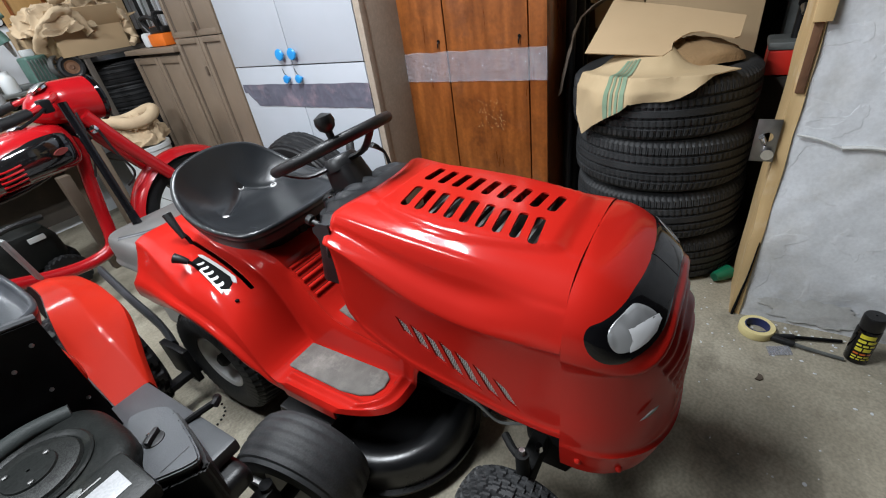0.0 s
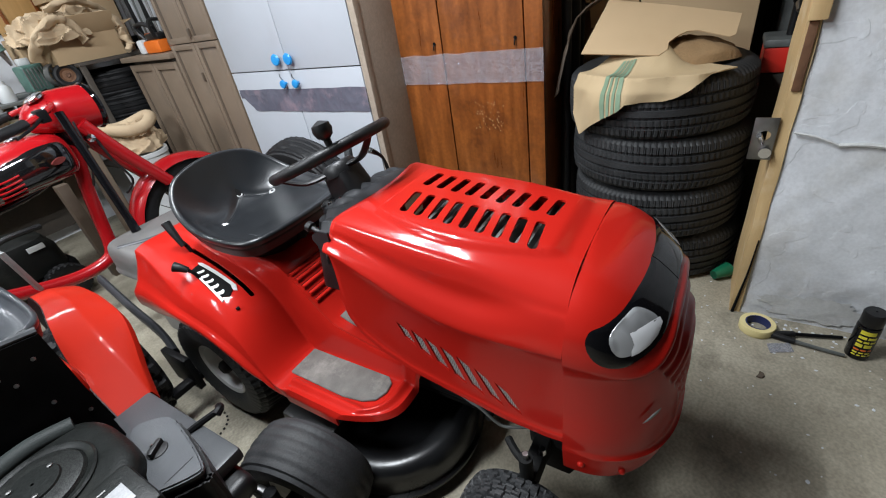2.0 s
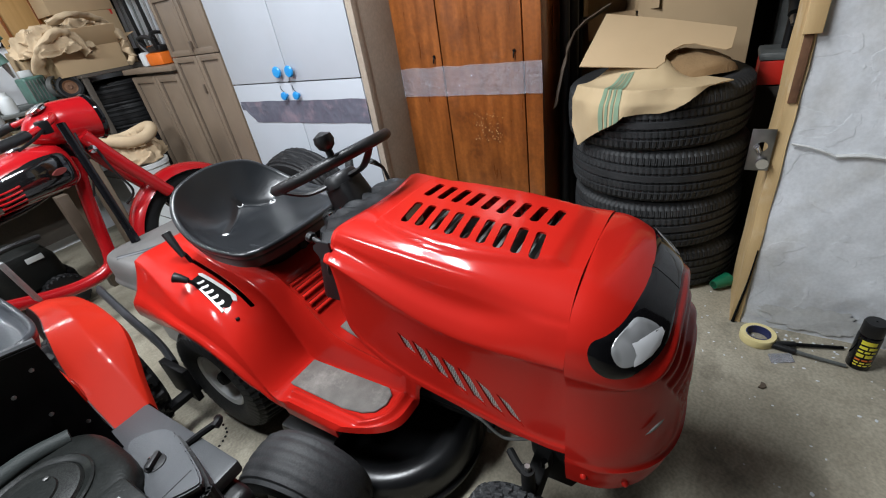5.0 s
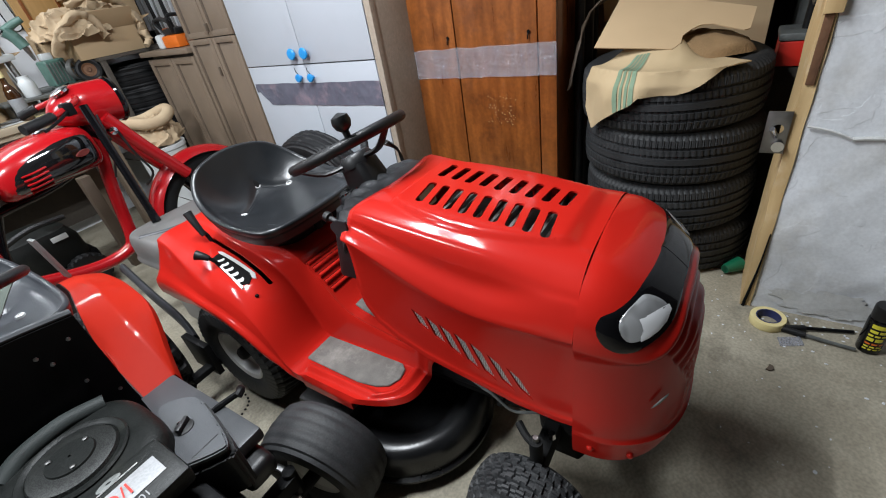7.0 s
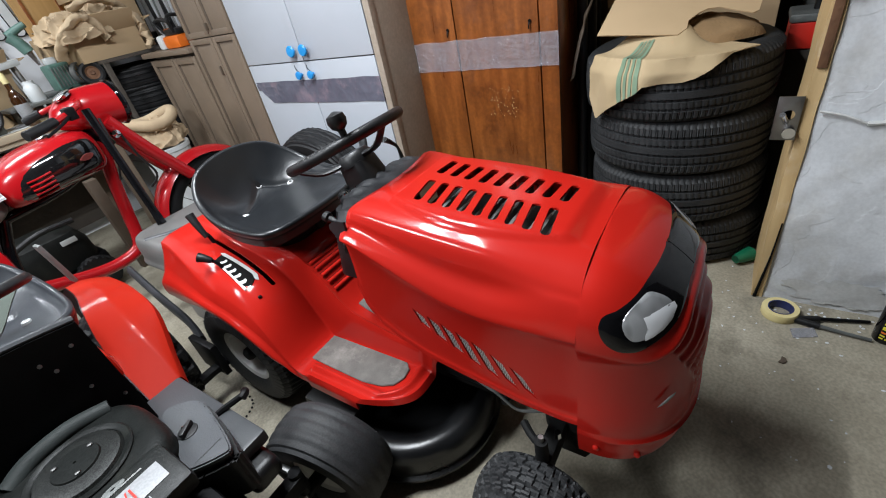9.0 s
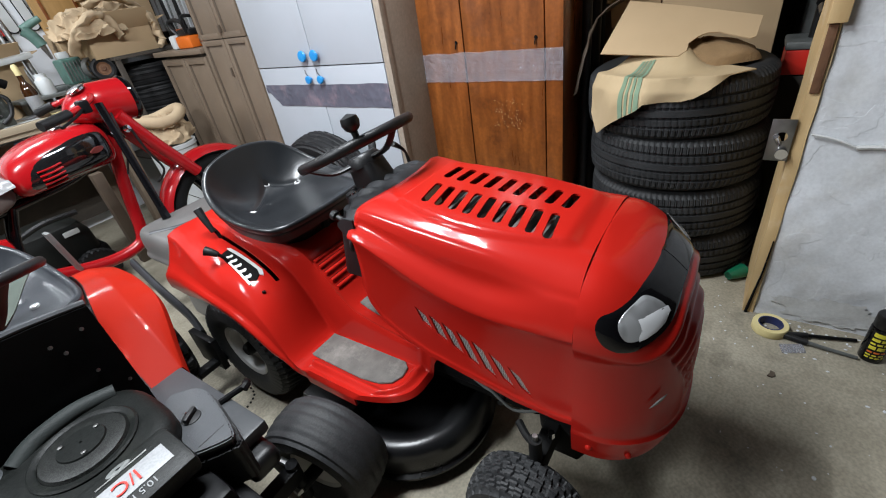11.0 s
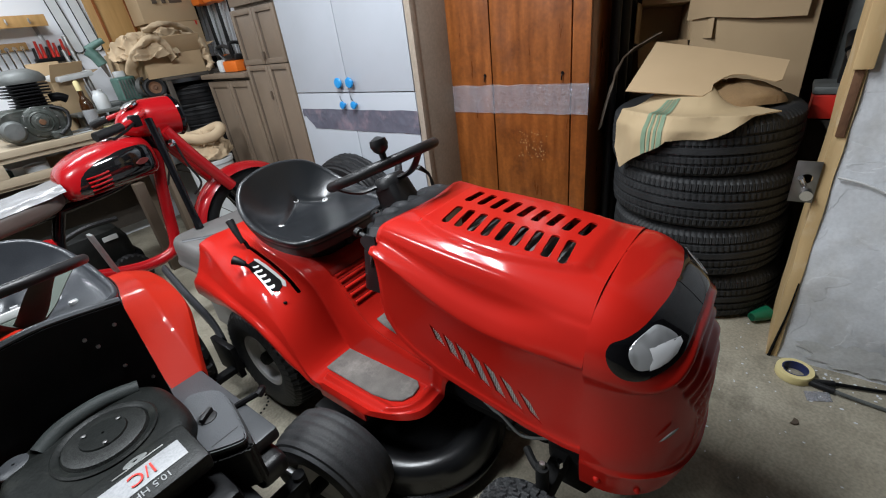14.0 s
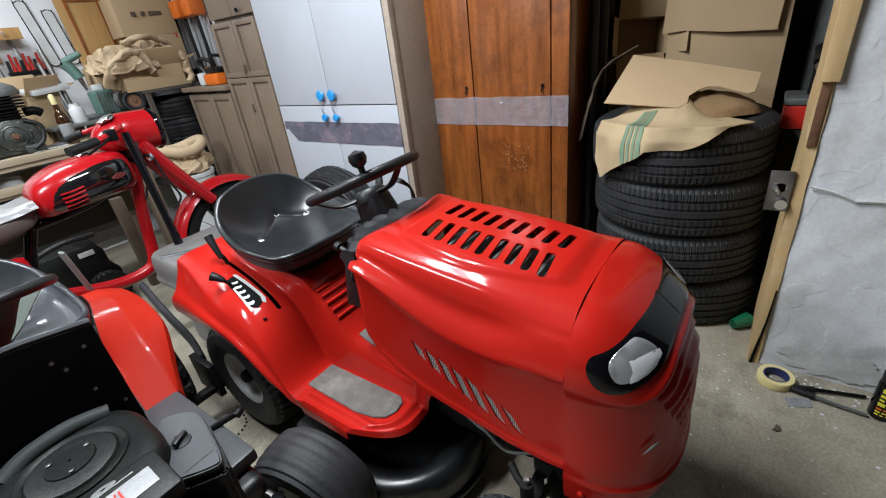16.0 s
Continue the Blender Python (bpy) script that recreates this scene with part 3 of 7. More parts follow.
def hood_section(y):
    """Right half of the bonnet's section at y: (half width, height) from sill to ridge."""
    t = (y - 0.155) / 0.575
    zb = along(SILL, y)
    zc, wc, zt = soft_along(CREASE, y), lerp(0.241, 0.226, t), lerp(0.82, 0.87, t)
    h = zt - zc
    q = step(0.2, 0.38, y)
    pts = [(wc - 0.006, zb), (wc - 0.007, zb + 0.014), (wc - 0.012, zb + 0.034), (wc - 0.015, lerp(zb, zc, 0.5)), (wc - 0.0145, lerp(zb, zc, 0.8)), (wc - 0.01, zc - 0.013), (wc, zc + 0.001),
           (wc - lerp(0.008, 0.011, q), zc + lerp(0.24, 0.2, q) * h), (wc - lerp(0.022, 0.03, q), zc + lerp(0.5, 0.4, q) * h), (wc - lerp(0.032, 0.037, q), zc + lerp(0.6, 0.62, q) * h), (wc - lerp(0.045, 0.05, q), zc + lerp(0.72, 0.82, q) * h), (wc - lerp(0.075, 0.078, q), zc + lerp(0.87, 0.925, q) * h), (wc - 0.12, zc + lerp(0.965, 0.975, q) * h), (0.06, zt - 0.001), (0.0, zt)]
    return [(v.x, v.y) for v in curve_points([(a, b, 0) for a, b in pts], 7)]


def raised(x, y):
    """Height of the flat raised panel round the air slots."""
    w = 0.112 + 0.042 * math.sin(math.pi * min(1.0, max(0.0, (y - 0.19) / 0.5)))
    d = step(w + 0.008, w - 0.008, abs(x)) * step(0.192, 0.235, y) * step(0.67, 0.65, y)
    return 0.012 * d


def hood_shell():
    rows = 130
    secs = []
    for i in range(rows):
        y = lerp(0.1705, 0.752, i / (rows - 1))
        half = hood_section(y)
        full = half + [(-a, b) for a, b in reversed(half[:-1])]
        ring = []
        for a, b in full:
            lip = 0.02 * step(0.735, 0.752, y)
            ring.append(Vector((CX + a * (1 - lip * 1.2), y - 0.05 * max(0.0, 1 - (a / 0.21) ** 2) * step(0.57, 0.752, y), b + raised(a, y) * (1 if b > 0.79 else 0) - lip * 0.25)))
        secs.append(ring)
    bm = bmesh.new()
    vs = [[bm.verts.new(p) for p in ring] for ring in secs]
    for a, b in zip(vs, vs[1:]):
        for j in range(len(a) - 1):
            bm.faces.new((a[j], a[j + 1], b[j + 1], b[j]))
    outward(bm, (CX, 0.45, 0.6))
    bmesh.ops.solidify(bm, geom=bm.faces[:], thickness=0.005)
    return bm


SLOTS = [(row, k) for row in (0, 1) for k in range(9)]
cut = bmesh.new()
for row, k in SLOTS:
    y = lerp(0.581, 0.27, k / 8) if row == 0 else lerp(0.59, 0.266, k / 8)
    x = lerp(-0.063, -0.08, k / 8) if row == 0 else lerp(0.057, 0.034, k / 8)
    mm = pose(CX + x, y, 0.8, 0, 0, 7 if row == 0 else -4)
    o = slab(rounded(0.092 if row == 0 else 0.076, 0.0205, 0.0085, 4), 0.0, 0.12, 0, mm)
    tmp = bpy.data.meshes.new("tmp")
    o.to_mesh(tmp)
    cut.from_mesh(tmp)
    o.free()
    bpy.data.meshes.remove(tmp)
SIDE = Matrix(((0, 0, 1, 0), (1, 0, 0, 0), (0, 1, 0, 0), (0, 0, 0, 1)))
TOPS = [(0.567, 0.618), (0.526, 0.606), (0.489, 0.595), (0.448, 0.583), (0.407, 0.568), (0.362, 0.548), (0.313, 0.526)]
FEET = [(0.546, 0.56), (0.503, 0.535), (0.458, 0.512), (0.413, 0.49), (0.369, 0.475), (0.322, 0.464), (0.276, 0.456)]
for (yt, zt), (yf, zf) in zip(TOPS, FEET):
    for sx in (-1, 1):
        o = slab([(yt - 0.017, zt - 0.018), (yt + 0.014, zt + 0.002), (yf + 0.017, zf + 0.014), (yf - 0.015, zf - 0.006)], -0.05, 0.05, 0, Matrix.Translation((CX + sx * 0.225, 0, 0)) @ SIDE)
        tmp = bpy.data.meshes.new("tmp")
        o.to_mesh(tmp)
        cut.from_mesh(tmp)
        o.free()
        bpy.data.meshes.remove(tmp)
hood = part("bonnet", carve(hood_shell(), cut), RED, T1, angle=34)
for sx in (-1, 1):
    side = part("mesh_insert", grid(lambda u, v: Vector((CX + sx * lerp(0.2075, 0.2185, u), lerp(0.6, 0.262, u), lerp(0.592, 0.49, u) + lerp(-0.055, 0.05, v))), 8, 4, thick=0.002), MESH, hood, "galvanised wire mesh behind the side slots")
# engine under the slots
eng = part("engine_block", box((CX - 0.14, 0.22, 0.5), (CX + 0.14, 0.66, 0.74), 0.02), VOID, T1, "dark engine under the bonnet")
# two black blocks added so no light leaks through the nose seam
part("seam_light_stop", box((CX - 0.205, 0.155, 0.34), (CX + 0.205, 0.2, 0.7), 0.01), VOID, T1, "black block added to stop light leaking through the nose seam")
part("seam_light_stop_top", box((CX - 0.17, 0.158, 0.7), (CX + 0.17, 0.2, 0.785), 0.01), VOID, T1)
for k in range(15):
    bm = box((CX - 0.12, 0.27 + 0.024 * k, 0.74), (CX + 0.13, 0.279 + 0.024 * k, 0.806 - 0.004 * (k % 3)), 0.001)
    part("cooling_fin", bm, ALU, eng, "dull aluminium cooling fin")

# nose: front cowl with the headlamp mask
NOSE = [(0.322, 0.224, 0.185), (0.36, 0.23, 0.197), (0.43, 0.2345, 0.21), (0.52, 0.2275, 0.216), (0.6, 0.2275, 0.216), (0.64, 0.231, 0.21), (0.662, 0.239, 0.2), (0.675, 0.2405, 0.195), (0.7, 0.238, 0.18), (0.735, 0.229, 0.152),
        (0.765, 0.212, 0.119), (0.787, 0.189, 0.089), (0.803, 0.157, 0.06), (0.8135, 0.112, 0.028), (0.819, 0.056, 0.01), (0.8215, 0.004, 0.002)]
NZ = [(v.x, v.y, v.z) for v in curve_points(NOSE, 11)]
NE = 2.5


def nose_wd(z):
    for a, b in zip(NZ, NZ[1:]):
        if a[0] <= z <= b[0]:
            t = (z - a[0]) / max(1e-6, b[0] - a[0])
            return lerp(a[1], b[1], t), lerp(a[2], b[2], t)
    return NZ[-1][1:]


def nose_at(x, z, lift=0.0):
    w, d = nose_wd(z)
    k = min(0.9995, abs(x) / w)
    y = 0.17 - d * (1 - k ** NE) ** (1 / NE)
    nx = (k ** (NE - 1)) * (1 if x > 0 else -1)
    return Vector((CX + x + nx * lift, y - lift * (1 - 0.5 * k), z + lift * (0.6 if z > 0.72 else 0.0)))


def nose_shell():
    bm = bmesh.new()
    n = 120
    rows = []
    for z, w, d in NZ:
        row = []
        for k in range(n + 1):
            a = math.pi * k / n
            c, s = math.cos(a), math.sin(a)
            x, dy = w * math.copysign(abs(c) ** (2 / NE), c), d * abs(s) ** (2 / NE)
            deg = min(math.degrees(a), 180 - math.degrees(a))
            crest = 0.648 + 0.06 * step(26, 84, deg)
            inset = 0.011 * step(crest + 0.002, crest - 0.014, z) * (0.45 + 0.55 * step(0.44, 0.6, z)) - 0.004 * math.exp(-((z - crest - 0.008) / 0.009) ** 2)
            inset *= step(4.0, 40.0, deg)
            left = 46 + 22 * step(0.66, 0.5, z)
            rib = z - 0.05 * step(44, 88, deg)
            g = 0.008 * step(left, left + 4, deg) * step(crest - 0.012, crest - 0.024, z) * step(0.44, 0.46, z) * (0.55 + 0.45 * math.cos(rib * 2 * math.pi / 0.036))
            x, dy = x * (1 - inset / w), dy * (1 - inset / max(0.02, d)) - g
            g = 0.0
            lip = 0.008 * step(0.412, 0.4, z) + 0.003 * math.exp(-((z - 0.4) / 0.008) ** 2)
            row.append(bm.verts.new((CX + x * (1 + lip), 0.17 - dy + (0 if k in (0, n) else g - lip), z)))
        rows.append(row)
    for a, b in zip(rows, rows[1:]):
        for j in range(n):
            bm.faces.new((a[j], a[j + 1], b[j + 1], b[j]))
    outward(bm, (CX, 0.45, 0.6))
    bmesh.ops.solidify(bm, geom=bm.faces[:], thickness=0.005)
    return bm


nose = part("nose_cowl", nose_shell(), RED, T1, angle=34)


def nose_polar(sx, deg, z, lift=0.0):
    """A point of the nose: deg is 0 at the seam and 90 at the front's middle."""
    w, d = nose_wd(z)
    deg = min(89.9, max(0.5, deg))
    c, q = math.cos(radians(deg)), math.sin(radians(deg))
    x, y = w * c ** (2 / NE), d * q ** (2 / NE)
    out = Vector((sx * c, -q, 0.25 + (0.5 if z > 0.72 else 0.0))).normalized()
    return Vector((CX + sx * x, 0.17 - y, z)) + out * lift


def nose_patch(outline, lift, sx=1, rings=7, edge=-0.001, fine=6):
    """A thin piece that follows the nose inside an outline of (degrees, height)."""
    pts = [(v.x * 100, v.y) for v in curve_points([(a / 100, b, 0) for a, b in outline], fine, True)]
    cx, cz = sum(p[0] for p in pts) / len(pts), sum(p[1] for p in pts) / len(pts)
    bm = bmesh.new()
    rows = [[bm.verts.new(nose_polar(sx, max(0.5, lerp(cx, x, k / rings)), lerp(cz, z, k / rings), lift if k < rings else edge)) for x, z in pts] for k in range(1, rings + 1)]
    bm.faces.new(rows[0])
    n = len(pts)
    for a, b in zip(rows, rows[1:]):
        for j in range(n):
            bm.faces.new((a[j], a[(j + 1) % n], b[(j + 1) % n], b[j]))
    return bm


for sx in (-1, 1):
    mask = part("headlamp_mask", nose_patch([(8, 0.712), (11, 0.692), (17, 0.68), (26, 0.68), (36, 0.69), (48, 0.7), (58, 0.708), (72, 0.72), (88, 0.731), (104, 0.734), (104, 0.775), (88, 0.777), (75, 0.777), (62, 0.776), (50, 0.772), (34, 0.764), (22, 0.756), (12, 0.748), (8, 0.732)], 0.003, sx), BLACK_PAINT, nose, "glossy black headlamp surround")
    lamp = part("headlamp", nose_patch([(21, 0.731), (21.5, 0.714), (25, 0.701), (33, 0.7015), (45, 0.709), (54, 0.715), (62, 0.724), (63, 0.74), (59, 0.756), (52, 0.7665), (42, 0.764), (31, 0.756), (24, 0.745)], 0.0042, sx), LENS, mask, "clear faceted headlamp lens")
    # white facet paints the bright reflection in the lens's lower half
    facet = [(37.5, 0.7375), (46, 0.7385), (54, 0.738), (62, 0.7345), (61.5, 0.7265), (54, 0.718), (46, 0.7115), (38, 0.706), (33, 0.7035), (34, 0.7115), (37, 0.72), (37.5, 0.729)]
    part("reflector", nose_patch(facet, 0.0048, sx, 4, 0.0045, 1), REFLECTOR, lamp, "reflector half painted white for its bright reflection")
    part("side_marker", nose_patch([(37, 0.512), (42, 0.522), (48, 0.544), (43, 0.536)], 0.0015, sx, 3), GREY_PLASTIC, nose, "small pale sticker")
for x, z in ((-0.229, 0.365), (-0.2, 0.35), (0.229, 0.365), (0.2, 0.35)):
    bm = bmesh.new()
    bmesh.ops.create_uvsphere(bm, u_segments=10, v_segments=6, radius=0.008, matrix=Matrix.Translation(nose_at(x, z, 0.003)))
    part("cowl_bolt", bm, RED, nose)

# moulded rear body: fenders, foot steps and middle tunnel in one shell
WB = 0.345


OUTER = [(0.9, 0.312), (1.03, 0.314), (1.05, 0.328), (1.08, 0.4), (1.112, 0.48), (1.155, 0.54), (1.22, 0.582), (1.32, 0.612), (1.45, 0.63), (1.6, 0.642), (1.8, 0.652)]
INNER = [(0.45, 0.355), (0.62, 0.36), (0.85, 0.405), (0.93, 0.43), (0.98, 0.49), (1.03, 0.57), (1.07, 0.615), (1.12, 0.635), (1.3, 0.64), (1.8, 0.652)]


def smooth_along(table, y):
    return sum(along(table, y + d) * w for d, w in ((-0.03, 0.15), (-0.015, 0.22), (0, 0.26), (0.015, 0.22), (0.03, 0.15)))


def body_z(x, y):
    ax = abs(x)
    k = step(0.146, 0.172, ax)
    z = lerp(smooth_along(INNER, y), smooth_along(OUTER, y), k) + 0.007 * math.exp(-((ax - 0.15) / 0.009) ** 2) * step(1.06, 1.0, y)
    if ax > 0.24:
        z -= 0.05 * ((ax - 0.24) / 0.105) ** 3 * step(1.02, 1.2, y) * (1 - 0.75 * step(1.38, 1.68, y))
    return z


def body_y0(x):
    ax = abs(x)
    return 0.612 + 0.17 * max(0.0, (ax - 0.2) / 0.145) ** 3.2 - 0.13 * step(0.155, 0.12, ax)


ARCH = [(0.6, 0.285), (0.9, 0.287), (1.0, 0.302), (1.045, 0.318), (1.103, 0.36), (1.172, 0.415), (1.252, 0.457), (1.343, 0.48), (1.45, 0.475), (1.53, 0.45), (1.62, 0.43), (1.735, 0.43)]


def arch(y):
    return smooth_along(ARCH, y)


def taper(y):
    return 1 - 0.2 * step(1.3, 1.735, y) - 0.03 * step(1.0, 1.2, y)


def body_shell():
    skirt = 12
    xs = [-WB] * skirt + [lerp(-WB, WB, k / 160) for k in range(161)] + [WB] * skirt
    ny = 220
    bm = bmesh.new()
    cols = []
    for i, x in enumerate(xs):
        down = (skirt - i) / skirt if i < skirt else (i - (len(xs) - skirt - 1)) / skirt if i >= len(xs) - skirt else 0.0
        col = []
        for j in range(ny):
            y = lerp(body_y0(x), 1.735, j / (ny - 1))
            z = body_z(x, y)
            edge = min(WB - abs(x), y - body_y0(x))
            if y < 0.99 and abs(x) > 0.15:
                z += 0.014 * math.exp(-((edge - 0.042) / 0.012) ** 2) + 0.003 * math.exp(-((edge - 0.01) / 0.008) ** 2) - 0.018 * step(0.009, 0.0, edge)
            z -= 0.03 * step(1.7, 1.735, y) ** 2
            bulge = 0.014 * step(1.0, 1.2, y)
            if down:
                z2 = lerp(z, min(arch(y), z - 0.03), down)
                flare = 0.016 * step(0.5, 0.68, down) * step(1.0, 1.12, y)
                tp = lerp(taper(y), 0.45 * taper(y) + 0.55, step(0.0, 0.9, down))
                col.append(bm.verts.new((CX + x * tp + math.copysign(bulge * math.sin(down * 2.4) + flare, x), y, z2)))
            else:
                col.append(bm.verts.new((CX + x * taper(y), y, z)))
        cols.append(col)
    for a, b in zip(cols, cols[1:]):
        for j in range(ny - 1):
            bm.faces.new((a[j], a[j + 1], b[j + 1], b[j]))
    outward(bm, (CX, 1.2, 0.0))
    bmesh.ops.solidify(bm, geom=bm.faces[:], thickness=0.006)
    return bm


cut = bmesh.new()
add_box(cut, (-0.008, -0.162, -0.2), (0.008, 0.162, 0.15), 0.006, pose(CX - 0.201, 1.322, 0.62, 0, 0, -5.7))
body = part("rear_body", carve(body_shell(), cut), RED, T1, angle=66)
part("rear_panel", box((CX - 0.225, 1.725, 0.3), (CX + 0.225, 1.74, 0.615), 0.004), RED, body)
for sx in (-1, 1):
    out = [(-0.174, 1.034), (-0.172, 0.712), (-0.19, 0.69), (-0.225, 0.685), (-0.258, 0.7), (-0.276, 0.734), (-0.287, 0.8), (-0.282, 1.038)]
    out = [(CX - sx * a, b) for a, b in out]
    part("foot_pad", slab(out, 0.312, 0.3185, 0.0015), PAD, body, "worn grey anti-slip pad")


def on_body(x, y, lift=0.0):
    """A point of the fender's top at local x and world y."""
    return Vector((CX + x, y, body_z(x / taper(y), y) + lift))


for k in range(5):
    y = 1.056 - 0.0165 * k
    ends = [on_body(lerp(-0.138 + 0.002 * k, 0.0, q / 6), y, 0.0) for q in range(7)]
    # near-black lines paint the shade in the grooves between the ridges
    part("vent_slot", tube([p + Vector((0, -0.001, -0.001)) for p in ends], 0.0013, 8, 2), VOID, body, "dark line painted as shade beside the vent ridge")
    part("vent_ridge", tube([p + Vector((0, -0.006, -0.007)) for p in ends], 0.007, 10, 2), RED, body, "moulded vent ridge")


def fender_plate(outline, lift):
    """A thin plate that follows the fender inside an outline of (x, y)."""
    cx, cy = sum(p[0] for p in outline) / len(outline), sum(p[1] for p in outline) / len(outline)
    bm = bmesh.new()
    rows = [[bm.verts.new(on_body(lerp(cx, x, k / 4), lerp(cy, y, k / 4), lift)) for x, y in outline] for k in (1, 2, 3, 4)]
    rows.append([bm.verts.new(on_body(x, y, 0.0)) for x, y in outline])
    bm.faces.new(rows[0])
    n = len(outline)
    for a, b in zip(rows, rows[1:]):
        for j in range(n):
            bm.faces.new((a[j], a[(j + 1) % n], b[(j + 1) % n], b[j]))
    return bm


def dense(pts, n=4):
    return [tuple(Vector(a).lerp(Vector(b), k / n)) for a, b in zip(pts, pts[1:] + pts[:1]) for k in range(n)]


part("middle_pad", fender_plate(dense([(-0.106, 0.925), (-0.05, 0.925), (0.05, 0.925), (0.106, 0.925), (0.106, 0.72), (-0.106, 0.72)], 6), 0.004), PAD, body, "worn grey pad on the middle tunnel")
gate = part("gear_gate", fender_plate(dense([(-0.226, 1.387), (-0.219, 1.374), (-0.226, 1.212), (-0.238, 1.196), (-0.245, 1.203), (-0.236, 1.22), (-0.231, 1.372)]), 0.003), RIM_GREY, body, "pale grey shift gate edge")
part("gate_slot", fender_plate(dense([(-0.232, 1.374), (-0.237, 1.222), (-0.246, 1.205), (-0.268, 1.196), (-0.283, 1.212), (-0.286, 1.25), (-0.272, 1.34), (-0.262, 1.37)]), 0.0042), VOID, gate, "dark notched slot")
part("gate_comb", fender_plate(dense([(-0.266, 1.362), (-0.277, 1.3), (-0.287, 1.24), (-0.293, 1.202), (-0.286, 1.2), (-0.281, 1.24), (-0.272, 1.3), (-0.261, 1.36)], 3), 0.0055), WHITE_PAINT, gate, "white comb of gear notches")
for k in range(5):
    y, x = 1.222 + 0.028 * k, -0.287 + 0.0055 * k
    part("gate_tooth", fender_plate(dense([(x, y), (x + 0.014, y - 0.009), (x + 0.022, y - 0.006), (x + 0.023, y + 0.001), (x + 0.015, y + 0.001), (x + 0.003, y + 0.009)], 2), 0.006), WHITE_PAINT, gate)
part("gate_bolt", lathe([(0.006, 0), (0.006, 0.005), (0.002, 0.006)], Matrix.Translation(on_body(-0.278, 1.16)), 10), BLACK_METAL, gate)
# levers
lev = part("height_lever", tube([(CX - 0.187, 1.46, 0.58), (CX - 0.194, 1.475, 0.65), (CX - 0.2, 1.49, 0.675)], 0.007, 8, 4), BLACK_METAL, body)
part("lever_grip", tube([(CX - 0.204, 1.475, 0.66), (CX - 0.203, 1.5, 0.7), (CX - 0.2, 1.525, 0.74)], (0.0085, 0.0155), 12, 4), BLACK_PLASTIC, lev)
part("grip_tip", lathe([(0.002, 0.003), (0.009, 0.002), (0.011, 0.0)], Matrix.Translation((CX - 0.2, 1.525, 0.74)) @ Vector((0.003, 0.05, 0.08)).to_track_quat("Z", "X").to_matrix().to_4x4(), 14), RIM_GREY, lev, "pale worn grip end")
lev = part("gear_lever", tube([(CX - 0.262, 1.31, 0.58), (CX - 0.275, 1.325, 0.63), (CX - 0.288, 1.345, 0.65)], 0.006, 8, 4), BLACK_METAL, body)
part("lever_grip", tube([(CX - 0.283, 1.335, 0.644), (CX - 0.293, 1.35, 0.656), (CX - 0.303, 1.366, 0.664)], (0.009, 0.0165), 12, 4), BLACK_PLASTIC, lev)
part("grip_tip", lathe([(0.002, 0.003), (0.009, 0.002), (0.012, 0.0)], Matrix.Translation((CX - 0.303, 1.366, 0.664)) @ Vector((-0.02, 0.031, 0.02)).to_track_quat("Z", "X").to_matrix().to_4x4(), 14), RIM_GREY, lev, "pale worn grip end")


# seat: a thin moulded bucket with a rolled rim
SEAT_RIM = [(0.0, -0.2, 0.0), (0.12, -0.2, 0.003), (0.182, -0.185, 0.005), (0.21, -0.13, 0.005), (0.215, -0.01, 0.015), (0.206, 0.085, 0.045), (0.183, 0.145, 0.087), (0.138, 0.182, 0.128), (0.073, 0.198, 0.148), (0.0, 0.203, 0.155)]
SEAT_LOOP = curve_points(SEAT_RIM + [(-x, y, z) for x, y, z in SEAT_RIM[-2:0:-1]], 8, True)


def seat_bm(cx, cy, z0, rivets=(), size=1.0, drop=0.0, roll=0.0095):
    """The bucket: dished inside, rolled over the rim and turned down outside."""
    n = len(SEAT_LOOP)
    mid = Vector((0, 0.03, -0.022))

    def f(u, v):
        rim = SEAT_LOOP[round(u * n) % n]
        out = Vector((rim.x, rim.y - mid.y, 0)).normalized()
        back = step(-0.05, 0.2, rim.y)
        if v <= 0.8:
            k = v / 0.8
            p = mid.lerp(rim, k)
            p.z = mid.z + (rim.z - mid.z) * k ** lerp(3.0, 4.2, back) - 0.006 * math.exp(-((k - 0.93) / 0.05) ** 2) * (1 - back)
        else:
            t = (v - 0.8) / 0.2
            a = min(1.0, t / 0.6) * math.pi
            p = rim + out * roll * (1 - math.cos(a)) + Vector((0, 0, roll * math.sin(a)))
            p.z -= 0.03 * max(0.0, (t - 0.6) / 0.4)
            p -= out * 0.012 * max(0.0, (t - 0.6) / 0.4)
        for rx, ry in rivets:
            d = math.hypot(p.x - rx, p.y - ry)
            p.z -= 0.005 * math.exp(-(d / 0.022) ** 2)
        for (ax, ay), (bx, by) in zip(rivets, rivets[1:]):
            ux, uy = bx - ax, by - ay
            s = max(0.0, min(1.0, ((p.x - ax) * ux + (p.y - ay) * uy) / (ux * ux + uy * uy)))
            d = math.hypot(p.x - ax - s * ux, p.y - ay - s * uy)
            p.z -= 0.009 * math.exp(-(d / 0.008) ** 2)
        return Vector((cx + p.x * size, cy + p.y * size, z0 + p.z - drop))
    bm = grid(f, n, 72, True)
    bmesh.ops.remove_doubles(bm, verts=bm.verts, dist=0.0005)
    return bm


def seat_z(bm, x, y):
    """Height of the seat's dish nearest to a point."""
    return min((v.co for v in bm.verts), key=lambda c: (c.x - x) ** 2 + (c.y - y) ** 2 + (0.0 if c.z < 0.83 else 1.0)).z


